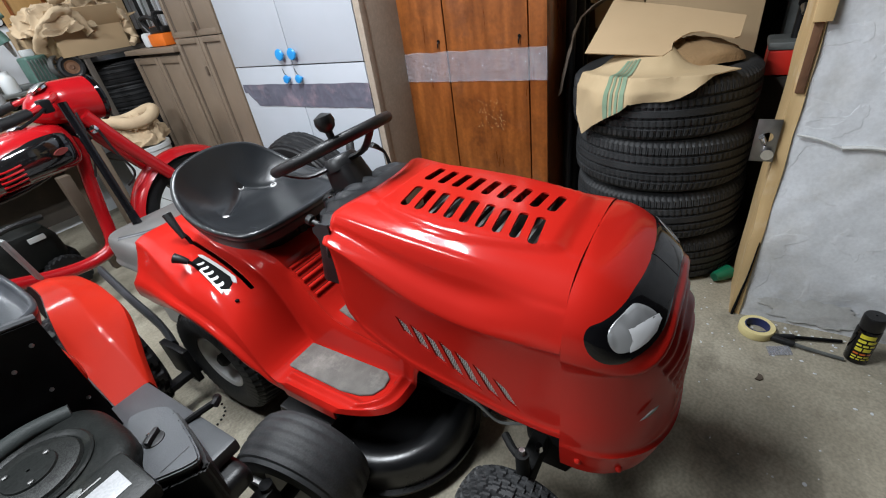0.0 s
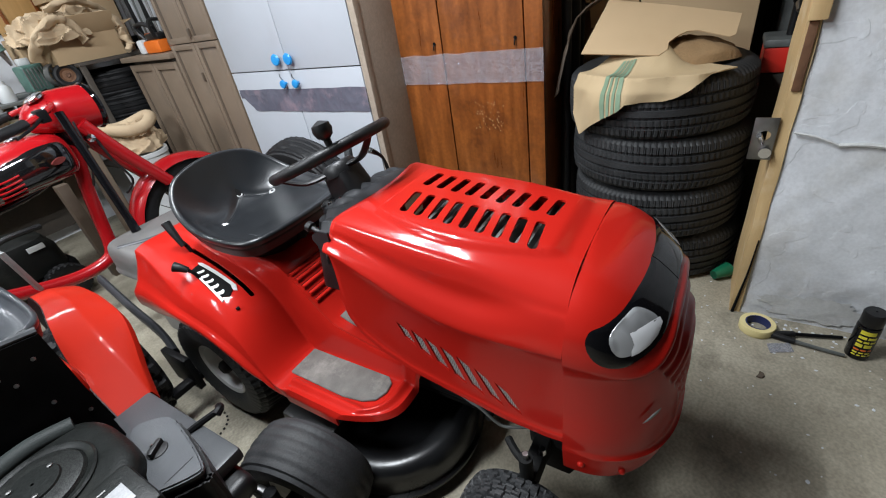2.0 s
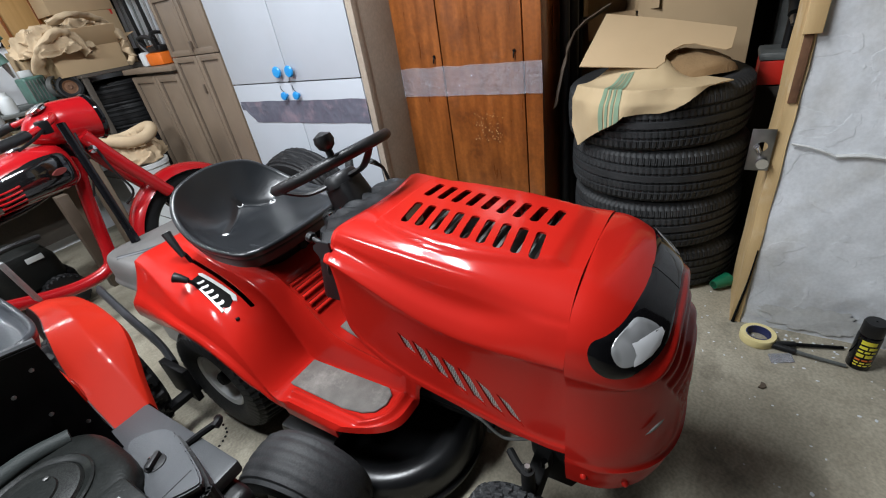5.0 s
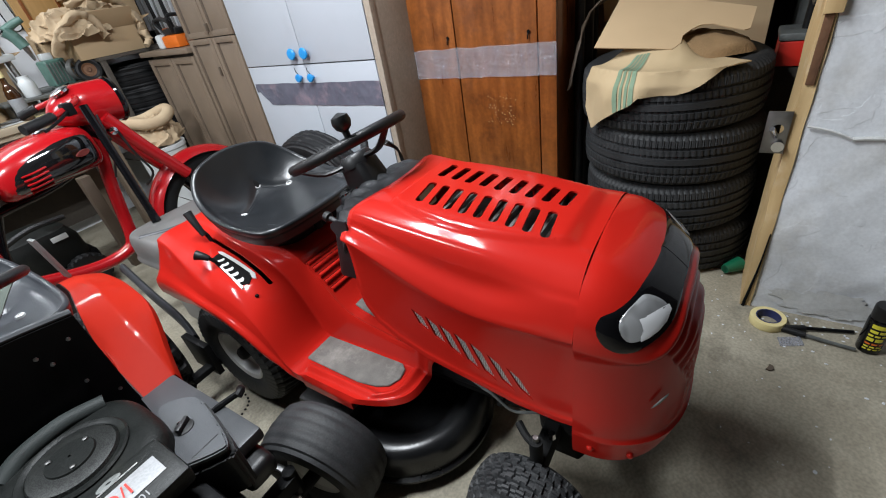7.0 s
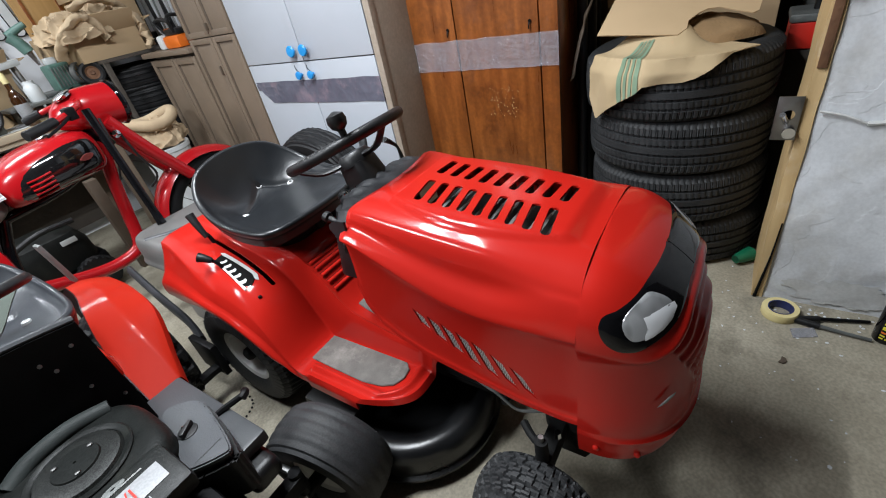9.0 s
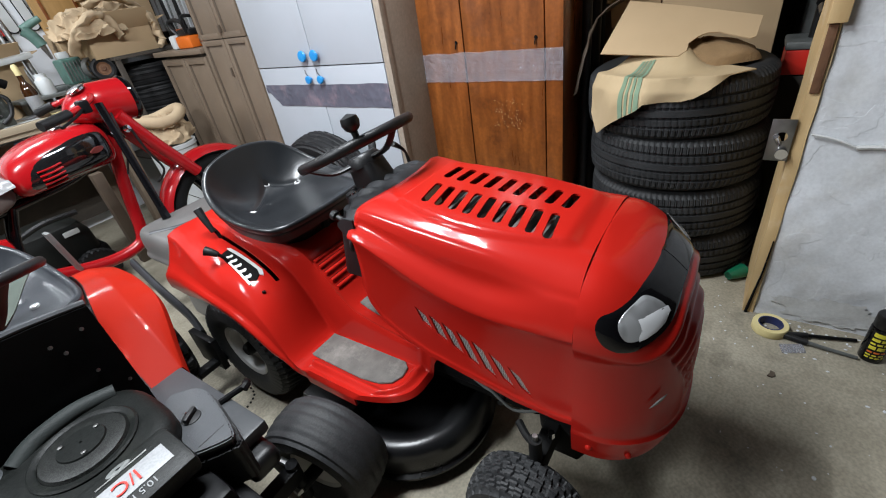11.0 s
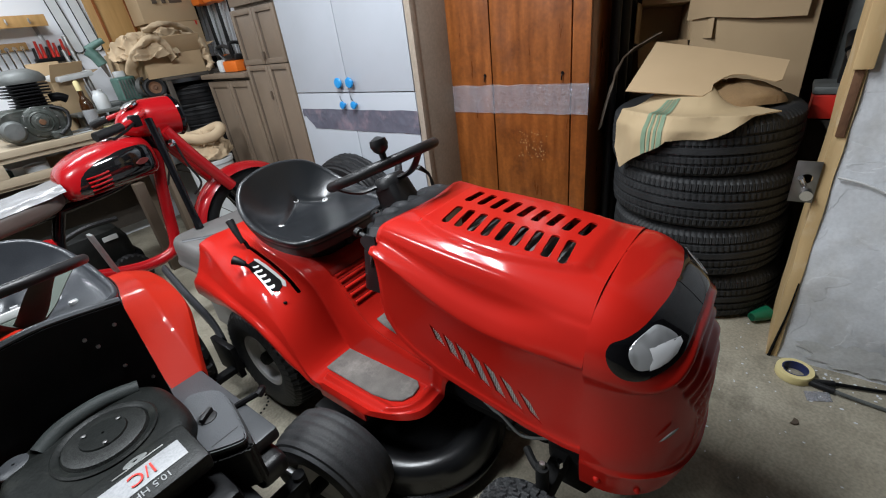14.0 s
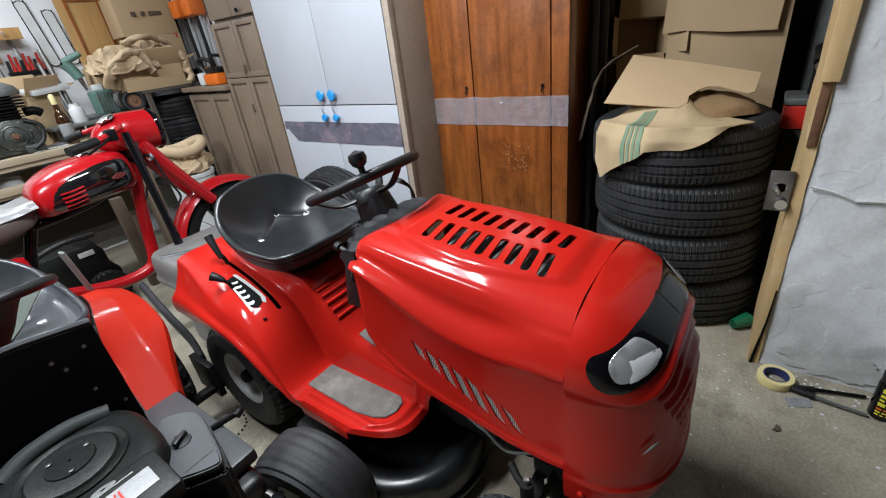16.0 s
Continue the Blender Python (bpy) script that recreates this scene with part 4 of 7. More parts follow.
RIV_T1 = ((-0.108, 0.07), (0.03, 0.158), (0.122, 0.098))
bm = seat_bm(CX - 0.005, 1.262, 0.737, RIV_T1)
RIV = [(CX - 0.005 + x, 1.262 + y, seat_z(bm, CX - 0.005 + x, 1.262 + y) + 0.006) for x, y in RIV_T1]
FRONT_SEAM = [Vector((CX - 0.145, 1.16 - 0.034 * k, seat_z(bm, CX - 0.145, 1.16 - 0.034 * k) + 0.0006)) for k in range(4)]
seat = part("seat", bm, VINYL, T1, "black vinyl bucket seat", 60)
part("seat_shell", seat_bm(CX - 0.005, 1.262, 0.737, (), 0.985, 0.016), BLACK_PLASTIC, seat, "", 60)
part("seat_base", loft([[Vector((CX + x * k, 1.29 + (y - 0.0) * k, z)) for x, y in rounded(0.36, 0.42, 0.1)] for z, k in ((0.63, 0.8), (0.66, 0.86), (0.7, 0.9), (0.712, 0.7))]), BLACK_PLASTIC, T1, "black seat pan bracket")
for x in (-0.02, 0.06):
    part("seat_stop", rod((CX + x, 1.09, 0.655), (CX + x, 1.09, 0.715), 0.015), BLACK_METAL, T1, "black seat spring post")
for k, (x, y, z) in enumerate(RIV):
    m = Matrix.Translation((x, y, z)) @ pose(0, 0, 0, 0 if k != 1 else 38, (16, 0, -12)[k], 0)
    rv = part("seat_rivet", lathe([(0.0068, -0.004), (0.0075, 0.0015), (0.01, 0.003), (0.0125, 0.001), (0.0135, -0.003), (0.0135, -0.012)], m, 24), NICKEL, seat, "nickel-plated seat eyelet")
    part("eyelet_hole", lathe([(0.0072, -0.002), (0.001, -0.0022)], m, 16), RUST if k == 1 else VOID, rv)
bm = bmesh.new()
add_tube(bm, FRONT_SEAM, 0.0011, 6, 3)
part("seam", bm, VINYL_GREY, seat, "pale stitched seam")

# dashboard and steering
DASH = [(0.7, 0.866), (0.73, 0.868), (0.775, 0.862), (0.815, 0.848), (0.85, 0.822), (0.88, 0.79), (0.89, 0.765), (0.892, 0.74)]
DASH_CURVE = curve_points([(0, y, z) for y, z in DASH], 6)


def dash_at(u, v):
    x = lerp(-0.205, 0.205, u)
    p = DASH_CURVE[round(v * (len(DASH_CURVE) - 1))]
    s = abs(x / 0.205)
    z = p.z - 0.06 * s ** 5 * step(0.62, 0.8, p.z) - 0.012 * s ** 2
    z += 0.006 * step(0.55, 0.5, abs(s - 0.3)) * math.cos(x * 150) * step(0.74, 0.77, p.y) * step(0.84, 0.81, p.y)
    return Vector((CX + x * lerp(1.0, 0.72, step(0.79, 0.875, p.y)), p.y - 0.05 * s ** 3 * step(0.76, 0.87, p.y), z))


dash = part("dashboard", grid(dash_at, 72, len(DASH_CURVE), thick=0.006), DASH_GREY, T1, "dark grey plastic dashboard cowl")
for sx in (-1, 1):
    part("dash_cheek", slab([(0.73, 0.838), (0.73, 0.785), (0.752, 0.772), (0.775, 0.79), (0.79, 0.81), (0.787, 0.822), (0.762, 0.838)], -0.003, 0.003, 0.001, Matrix.Translation((CX + sx * 0.205, 0, 0)) @ Matrix(((0, 0, 1, 0), (1, 0, 0, 0), (0, 1, 0, 0), (0, 0, 0, 1)))), DASH_GREY, dash)
part("ignition_switch", lathe([(0.021, -0.02), (0.021, 0.016), (0.017, 0.02), (0.002, 0.02)], pose(CX - 0.055, 0.868, 0.81, -50), 24), BLACK_PLASTIC, dash, "round black ignition switch")
part("switch_rim", lathe([(0.026, -0.02), (0.027, 0.004), (0.0225, 0.006)], pose(CX - 0.055, 0.868, 0.81, -50), 24), DASH_GREY, dash)
part("choke_knob", lathe([(0.008, -0.02), (0.008, 0.012), (0.015, 0.016), (0.014, 0.03), (0.003, 0.033)], pose(CX - 0.125, 0.872, 0.775, -70), 16), BLACK_PLASTIC, dash, "round black choke knob")
for k in range(4):
    part("dash_lamp", lathe([(0.007, 0.0), (0.007, 0.005), (0.002, 0.006)], pose(CX - 0.11 + 0.022 * k, 0.828, 0.842 - 0.001 * k, -30), 10), (BLACK_PLASTIC, CHROME)[k % 2], dash)
part("throttle_lever", tube([(CX + 0.17, 0.83, 0.82), (CX + 0.175, 0.845, 0.862), (CX + 0.16, 0.858, 0.885), (CX + 0.14, 0.862, 0.9)], (0.005, 0.016), 12, 5, flat=0.5), BLACK_PLASTIC, dash, "black paddle throttle lever")
part("dash_tunnel", loft([[Vector((CX + x * k, y0 + y * k, z)) for x, y in rounded(0.3, 0.16, 0.04)] for z, k, y0 in ((0.6, 1.0, 0.83), (0.72, 0.92, 0.82), (0.8, 0.8, 0.81))]), BLACK_PLASTIC, T1, "black lower dash housing")
SW = Matrix.Translation((CX + 0.002, 0.87, 0.95)) @ Matrix.Rotation(radians(-21), 4, "X")
wheel = part("steering_wheel", tube([SW @ Vector((0.164 * math.cos(a * math.pi / 12), 0.164 * math.sin(a * math.pi / 12), 0)) for a in range(24)], 0.0145, 12, 3, True), BLACK_PLASTIC, T1, "black steering wheel")
bm = bmesh.new()
for a in (-90, 30, 150):
    c, s = math.cos(radians(a)), math.sin(radians(a))
    add_tube(bm, [SW @ Vector((0.03 * c, 0.03 * s, -0.05)), SW @ Vector((0.1 * c, 0.1 * s, -0.045)), SW @ Vector((0.162 * c, 0.162 * s, -0.002))], (0.016, 0.011), 8, 4, flat=0.5)
part("wheel_spoke", bm, BLACK_PLASTIC, wheel)
part("wheel_hub", lathe([(0.05, -0.065), (0.05, -0.045), (0.04, -0.032), (0.003, -0.03)], SW, 24), BLACK_PLASTIC, wheel)
part("steering_column", loft([[SW @ Vector((x * k, y * k, z)) for x, y in rounded(0.09, 0.1, 0.02)] for z, k in ((-0.22, 1.15), (-0.12, 1.05), (-0.06, 0.9))]), BLACK_PLASTIC, T1)
kb = SW @ Vector((-0.1, -0.125, 0.0))
sp = part("spinner_knob", lathe([(0.008, 0.0), (0.009, 0.028), (0.019, 0.036), (0.024, 0.05), (0.021, 0.064), (0.003, 0.072)], Matrix.Translation(kb) @ Matrix.Rotation(radians(-14), 4, "X"), 20), BLACK_PLASTIC, wheel, "round steering spinner knob")

# chassis, axle, wheels, mower deck
part("chassis", box((CX - 0.13, 0.05, 0.27), (CX + 0.13, 1.7, 0.34), 0.01), BLACK_METAL, T1)
part("engine_pan", loft([[Vector((CX + x * k, 0.5 + y, z)) for x, y in rounded(0.25, 0.42, 0.03)] for z, k in ((0.22, 0.85), (0.28, 1.0), (0.42, 1.0))]), VOID, T1, "black engine pan under the bonnet")
part("axle_bracket", loft([[Vector((CX + x, 0.21 + y * k, z)) for x, y in rounded(0.3, 0.17, 0.02)] for z, k in ((0.16, 0.45), (0.24, 0.9), (0.4, 1.0), (0.46, 1.0))]), IRON_DARK, T1, "black front axle bracket")
ax = part("front_axle", box((CX - 0.3, 0.225, 0.225), (CX + 0.3, 0.265, 0.285), 0.006), IRON_DARK, T1)
def lug_rows(a, h, r):
    """Rows of lugs, each shifted by half a lug against the next."""
    if r < 0.118 or abs(h) > 0.062:
        return 0.0
    return 0.006 if math.cos(26 * a + math.pi * (round(h / 0.0208) % 2) + 14 * h) > -0.35 else 0.0


TREAD_T1 = lug_rows
for sx in (-1, 1):
    k = part("spindle", rod((CX + sx * 0.265, 0.245, 0.16), (CX + sx * 0.265, 0.245, 0.36), 0.016), IRON_DARK, ax)
    part("spindle_bolt", rod((CX + sx * 0.265, 0.245, 0.36), (CX + sx * 0.265, 0.245, 0.375), 0.008, 0.007, 6), STEEL, k)
    part("arm_bolt", rod((CX + sx * 0.225, 0.22, 0.335), (CX + sx * 0.225, 0.22, 0.352), 0.009, 0.008, 6), CHROME, k)
    part("steering_arm", tube([(CX + sx * 0.265, 0.245, 0.335), (CX + sx * 0.25, 0.275, 0.338), (CX + sx * 0.225, 0.305, 0.34)], 0.01, 8, 4), IRON_DARK, k)
    fw = add_wheel(T1, (CX + sx * 0.33, 0.25, 0.152), (sx, 0, 0), 0.147, 0.13, 0.072, RUBBER, RIM_WHITE, TREAD_T1, 312, grooves=5, depth=0.005)
    rw = add_wheel(T1, (CX + sx * 0.252, 1.37, 0.232), (sx, 0, 0), 0.222, 0.2, 0.105, RUBBER, RIM_GREY, turf(46, 0.006, (0.19, 0.11), 1.6), 368)
part("tie_rod", rod((CX - 0.2, 0.37, 0.345), (CX + 0.2, 0.37, 0.345), 0.008), IRON_DARK, T1)
bm = tube([(CX - 0.2, 0.44, 0.405), (CX - 0.202, 0.41, 0.391), (CX - 0.204, 0.385, 0.385), (CX - 0.206, 0.337, 0.352), (CX - 0.206, 0.3, 0.36), (CX - 0.2, 0.25, 0.385)], 0.004, 8, 4)
part("exhaust_guard", bm, GREY_IRON, T1, "bent dull steel rod under the bonnet")
DECK = Matrix.Translation((CX - 0.135, 0.755, 0))
deck = part("mower_deck", lathe([(0.272, 0.045), (0.28, 0.047), (0.279, 0.054), (0.266, 0.06), (0.264, 0.11), (0.258, 0.135), (0.245, 0.151), (0.222, 0.158), (0.19, 0.151), (0.17, 0.14), (0.003, 0.145)], DECK, 72), DECK_BLACK, T1, "black pressed-steel mower deck")
bm = lathe([(0.31, 0.05), (0.316, 0.052), (0.3, 0.1), (0.27, 0.15), (0.18, 0.14), (0.003, 0.145)], Matrix.Translation((CX + 0.2, 0.8, 0)), 60)
part("deck_lobe", bm, BLACK_METAL, deck)
part("deck_cover", box((CX - 0.36, 0.83, 0.1), (CX - 0.1, 1.045, 0.2), 0.012), BLACK_PLASTIC, deck, "black folded deck plate")
part("deck_sticker", slab(rounded(0.035, 0.022, 0.008), 0, 0.001, 0, Matrix.Translation((0.437, 0.753, 0.1585)) @ pose(0, 0, 0, 0, 0, 40)), PAPER, deck, "small white warning sticker")
part("deck_bolt", lathe([(0.01, 0), (0.01, 0.012), (0.004, 0.014)], Matrix.Translation((0.43, 0.9, 0.15)), 8), STEEL, deck)

# grass collector behind
col = thing("grass_collector", (0.8, 2.03, 0), "grey plastic grass collector hung behind the tractor", "grass collector")


def collector(u, v):
    a = 2 * math.pi * u
    c, s = math.cos(a), math.sin(a)
    e = 0.26
    k = 1.0 if v < 0.72 else math.sqrt(max(0.0, 1 - ((v - 0.72) / 0.28) ** 2))
    kk = 0.82 + 0.18 * k if v < 0.995 else 0.0
    z = 0.02 + 0.6 * (v if v < 0.72 else 0.72 + 0.115 * math.sin((v - 0.72) / 0.28 * math.pi / 2))
    ridge = 0.008 * math.exp(-((v - 0.62) / 0.02) ** 2)
    kk *= 0.84 + 0.16 * step(0.5, 0.6, v)
    return Vector((0.86 + (0.285 + ridge) * kk * math.copysign(abs(c) ** e, c), 2.02 + (0.25 + ridge) * kk * math.copysign(abs(s) ** e, s), z))


bm = grid(collector, 64, 60, True)
bmesh.ops.remove_doubles(bm, verts=bm.verts, dist=0.0004)
part("box", bm, GREY_PLASTIC, col)
bm = tube([(0.6, 2.12, 0.518), (0.68, 2.04, 0.522), (0.76, 2.0, 0.524), (0.9, 1.99, 0.523), (1.05, 2.0, 0.52)], 0.009, 8, 6)
part("lid_rib", bm, DARK_GREY, col, "dark rim of the lid")
bm = tube([(0.5, 2.2, 0.4), (0.475, 1.95, 0.33), (0.46, 1.75, 0.27), (0.43, 1.62, 0.24)], 0.014, 8, 5, flat=2)
part("support_bar", bm, DARK_GREY, col, "dark steel support bar")
bm = add_box(box((0.32, 1.52, 0.14), (0.46, 1.56, 0.165), 0.004), (0.4, 1.5, 0.12), (0.425, 1.66, 0.27), 0.004)
part("hitch_bracket", bm, BLACK_METAL, col, "black hitch bracket")

# ---- the older tractor, bonnet off ----
T2 = thing("old_lawn_tractor", (-0.05, 1.3, 0), "older faded red lawn tractor with its bonnet off", "lawn tractor")
BX = -0.05
part("frame", add_box(box((BX - 0.16, 0.62, 0.2), (BX + 0.15, 1.9, 0.42), 0.012), (BX - 0.13, 0.7, 0.4), (BX + 0.12, 1.1, 0.5), 0.02), BLACK_METAL, T2)


# firewall and dashboard
TOP2 = [(0.117, 0.796), (0.03, 0.811), (-0.03, 0.818), (-0.1, 0.815), (-0.25, 0.79), (-0.42, 0.75)]
fw = part("firewall", slab([(-0.42, 0.42), (0.117, 0.42)] + TOP2, 0.0, 0.015, 0.003, Matrix(((1, 0, 0, 0), (0, 0, -1, 1.16), (0, 1, 0, 0), (0, 0, 0, 1)))), BLACK_METAL, T2, "black steel firewall with screws")
for x, z in ((0.02, 0.75), (0.083, 0.752), (0.06, 0.64), (0.098, 0.57), (0.035, 0.72)):
    part("screw", lathe([(0.0045, 0), (0.0045, 0.003), (0.002, 0.004)], Matrix.Translation((x, 1.145, z)) @ Matrix.Rotation(radians(90), 4, "X"), 8), STEEL, fw)
part("dash_top", tube([(x, 1.156, z + 0.002) for x, z in TOP2], 0.009, 8, 4), TANK_GREY, T2, "grey dashboard edge")
part("dash_cowl", box((-0.36, 1.17, 0.55), (-0.05, 1.24, 0.806), 0.015, None, 3), RED_FADED, T2, "red dashboard cowl")
part("dash_back", box((-0.35, 1.165, 0.45), (0.06, 1.185, 0.66), 0.008), RED_FADED, T2)
S2 = Matrix.Translation((-0.06, 1.335, 0.868)) @ Matrix.Rotation(radians(-17), 4, "X")
w2 = part("steering_wheel", tube([S2 @ Vector((0.18 * math.cos(a * math.pi / 12), 0.18 * math.sin(a * math.pi / 12), 0)) for a in range(24)], 0.013, 10, 3, True), BLACK_PLASTIC, T2, "black steering wheel")
for a in (-60, 25, 155, 240):
    c, s = math.cos(radians(a)), math.sin(radians(a))
    bm = tube([S2 @ Vector((0.02 * c, 0.02 * s, -0.1)), S2 @ Vector((0.07 * c, 0.07 * s, -0.075)), S2 @ Vector((0.13 * c, 0.13 * s, -0.03)), S2 @ Vector((0.176 * c, 0.176 * s, 0))], (0.042, 0.024), 10, 4, flat=0.3)
    part("wheel_spoke", bm, SPOKE_GREEN, w2, "broad grey-green spoke")
part("wheel_hub", lathe([(0.03, -0.15), (0.046, -0.13), (0.05, -0.085), (0.04, -0.07), (0.003, -0.068)], S2, 20), SPOKE_GREEN, w2)
part("hub_plate", box((-0.028, -0.022, -0.068), (0.028, 0.022, -0.05), 0.004, S2), RIM_GREY, w2, "pale worn plate on the hub")
part("steering_column", lathe([(0.02, -0.45), (0.02, -0.14)], S2, 14), STEEL, T2)
bm = seat_bm(-0.055, 1.53, 0.725, ((-0.1, 0.04), (0.02, 0.13), (0.12, 0.05)), 0.97)
SZ = {q: seat_z(bm, *q) for q in ((-0.035, 1.66), (-0.15, 1.57), (0.073, 1.49))}
seat2 = part("seat", bm, VINYL_GREY, T2, "grey vinyl bucket seat", 60)
for x, y in ((-0.035, 1.66), (-0.15, 1.57), (0.073, 1.49)):
    part("seat_rivet", lathe([(0.003, 0.004), (0.0055, 0.004), (0.0065, 0.007), (0.011, 0.006), (0.0125, 0.0), (0.0125, -0.01)], Matrix.Translation((x, y, SZ[x, y])), 16), NICKEL, seat2)
part("seat_shell", seat_bm(-0.055, 1.53, 0.725, (), 0.955, 0.016), BLACK_PLASTIC, seat2, "", 60)
part("rear_pan", box((BX - 0.2, 1.34, 0.46), (BX + 0.2, 1.95, 0.58), 0.03), RED_FADED, T2)
for sx in (-1, 1):
    part("seat_spring", box((BX + sx * 0.08 - 0.02, 1.5, 0.57), (BX + sx * 0.08 + 0.02, 1.7, 0.69), 0.004), BLACK_METAL, T2)


def fender2(sx):
    left = curve_points([(0.136, 1.245, 0.43), (0.143, 1.355, 0.5), (0.152, 1.433, 0.55), (0.169, 1.504, 0.59), (0.19, 1.575, 0.62), (0.215, 1.68, 0.632), (0.225, 1.83, 0.615), (0.225, 1.98, 0.52)], 6)
    fold = curve_points([(0.222, 1.242, 0.435), (0.233, 1.325, 0.5), (0.238, 1.392, 0.55), (0.245, 1.456, 0.59), (0.261, 1.544, 0.62), (0.27, 1.66, 0.632), (0.275, 1.83, 0.612), (0.275, 1.98, 0.515)], 6)
    right = curve_points([(0.23, 1.246, 0.43), (0.262, 1.319, 0.483), (0.294, 1.384, 0.525), (0.326, 1.47, 0.565), (0.336, 1.558, 0.59), (0.338, 1.66, 0.602), (0.338, 1.83, 0.58), (0.336, 1.98, 0.48)], 6)

    def f(u, v):
        k = min(len(left) - 1, round(u * (len(left) - 1)))
        a, b, c = left[k], fold[k], right[k]
        if v < 0.5:
            p = a.lerp(b, v / 0.5) + Vector((0, 0, 0.001 * math.sin(math.pi * v / 0.5)))
        elif v < 0.86:
            t = (v - 0.5) / 0.36
            p = b.lerp(c, t) + Vector((0, 0, 0.002 * math.sin(math.pi * t)))
        else:
            t = (v - 0.86) / 0.14
            p = c + Vector((0.006 * math.sin(t * 1.5), 0, -0.035 * t))
        return Vector((p.x if sx > 0 else 2 * BX - p.x, p.y, p.z))
    fd = part("fender", grid(f, len(left), 30, thick=0.004), RED_FADED, T2, "faded orange-red fender", 30)

    def g(u, v):
        k = min(len(left) - 1, round(u * (len(left) - 1)))
        p = left[k] + Vector((0.001, 0, -0.2 * v * step(0.0, 0.3, u)))
        return Vector((p.x if sx > 0 else 2 * BX - p.x, p.y, p.z))
    part("inner_panel", grid(g, len(left), 6, thick=0.004), BLACK_METAL, fd)
    x0, x1 = (0.1, 0.225) if sx > 0 else (2 * BX - 0.225, 2 * BX - 0.1)
    ft = part("footrest", box((x0, 0.83, 0.405), (x1, 1.24, 0.445), 0.012), TANK_GREY, T2, "dark grey footrest")
    part("tank_guard", box((x0 + 0.02, 0.78, 0.34), (x1 - 0.02, 0.93, 0.403), 0.025, None, 3), BLACK_PLASTIC, ft, "rounded black guard")
    return fd


fender2(1)
fender2(-1)
# fuel tank with cap
out = [(0.112, 1.02), (0.158, 1.0), (0.183, 0.955), (0.168, 0.86), (0.142, 0.765), (0.12, 0.752), (0.06, 0.79), (0.05, 0.81), (0.068, 0.87), (0.085, 0.9), (0.088, 0.95)]
out = [(v.x, v.y) for v in curve_points([(a, b, 0) for a, b in out], 3, True)]
tank = part("fuel_tank", slab(out, 0.4, 0.538, 0.014), BLACK_PLASTIC, T2, "black moulded fuel tank")
mx, my = sum(a for a, b in out) / len(out), sum(b for a, b in out) / len(out)
lid = part("tank_lid", slab([(lerp(mx, a, 0.9), lerp(my, b, 0.93)) for a, b in out], 0.534, 0.55, 0.004), TANK_GREY, tank, "flat grey lid plate")
part("lid_groove", box((0.076, 0.803, 0.5497), (0.138, 0.805, 0.5506)), BLACK_PLASTIC, lid)
part("tank_cap", add_box(lathe([(0.022, 0.0), (0.021, 0.003), (0.012, 0.005), (0.003, 0.005)], Matrix.Translation((0.112, 0.895, 0.549)), 20), (0.092, 0.889, 0.551), (0.132, 0.9, 0.566), 0.004, Matrix.Translation((0.112, 0.895, 0)) @ pose(0, 0, 0, 0, 0, 30) @ Matrix.Translation((-0.112, -0.895, 0))), BLACK_PLASTIC, tank, "black turn tap on the tank")
part("tank_dot", lathe([(0.004, 0), (0.004, 0.003), (0.001, 0.004)], Matrix.Translation((0.112, 0.915, 0.55)), 10), CHROME, tank)
# pedal arm with its quadrant
ped = part("pedal_arm", tube([(0.16, 1.0, 0.44), (0.21, 0.985, 0.45), (0.268, 0.966, 0.455)], 0.009, 8, 4), BLACK_METAL, T2, "black pedal arm")
part("pedal_tip", tube([(0.255, 0.96, 0.455), (0.27, 0.965, 0.458), (0.274, 0.975, 0.455)], 0.011, 8, 3), BLACK_METAL, ped)


for x, y in ((0.272, 0.959), (0.268, 0.942), (0.262, 0.93), (0.252, 0.922), (0.241, 0.917), (0.228, 0.913), (0.215, 0.911)):
    part("chain_bead", lathe([(0.001, -0.003), (0.003, -0.001), (0.003, 0.001), (0.001, 0.003)], Matrix.Translation((x, y, 0.441)), 8), BLACK_METAL, ped)


# engine with blower housing
def cowl(u, v):
    a = 2 * math.pi * u
    c, s = math.cos(a), math.sin(a)
    e = 0.62
    k, z = (1.0, lerp(0.42, 0.565, v / 0.5)) if v < 0.5 else (1 - 0.24 * ((v - 0.5) / 0.3) ** 2, 0.565 + 0.032 * math.sin((v - 0.5) / 0.3 * math.pi / 2)) if v < 0.8 else (0.76 * (1 - (v - 0.8) / 0.2), 0.597)
    return Vector((-0.068 + 0.165 * k * math.copysign(abs(c) ** e, c), 0.985 + 0.155 * k * math.copysign(abs(s) ** e, s), z))


bm = grid(cowl, 64, 36, True)
bmesh.ops.remove_doubles(bm, verts=bm.verts, dist=0.0004)
engine = part("engine", bm, ENGINE_GREY, T2, "dark green-grey engine blower housing")
FAN = Matrix.Translation((-0.05, 0.985, 0.597))
part("blower_rim", lathe([(0.1, -0.01), (0.1, 0.004), (0.096, 0.007), (0.086, 0.005), (0.083, 0.002), (0.082, -0.01)], FAN, 48), ENGINE_GREY, engine)
screen = part("fan_screen", lathe([(0.082, 0.001), (0.078, 0.008), (0.066, 0.011), (0.05, 0.0125), (0.03, 0.0132), (0.012, 0.0135), (0.0006, 0.0135)], FAN, 48), mat("perforated_screen", (0.02, 0.022, 0.02), (0.0025, 0.0025, 0.0025), 420, 0.45, 0.1, metal=0.3, detail=0, contrast=0.04), engine, "perforated round fan screen")
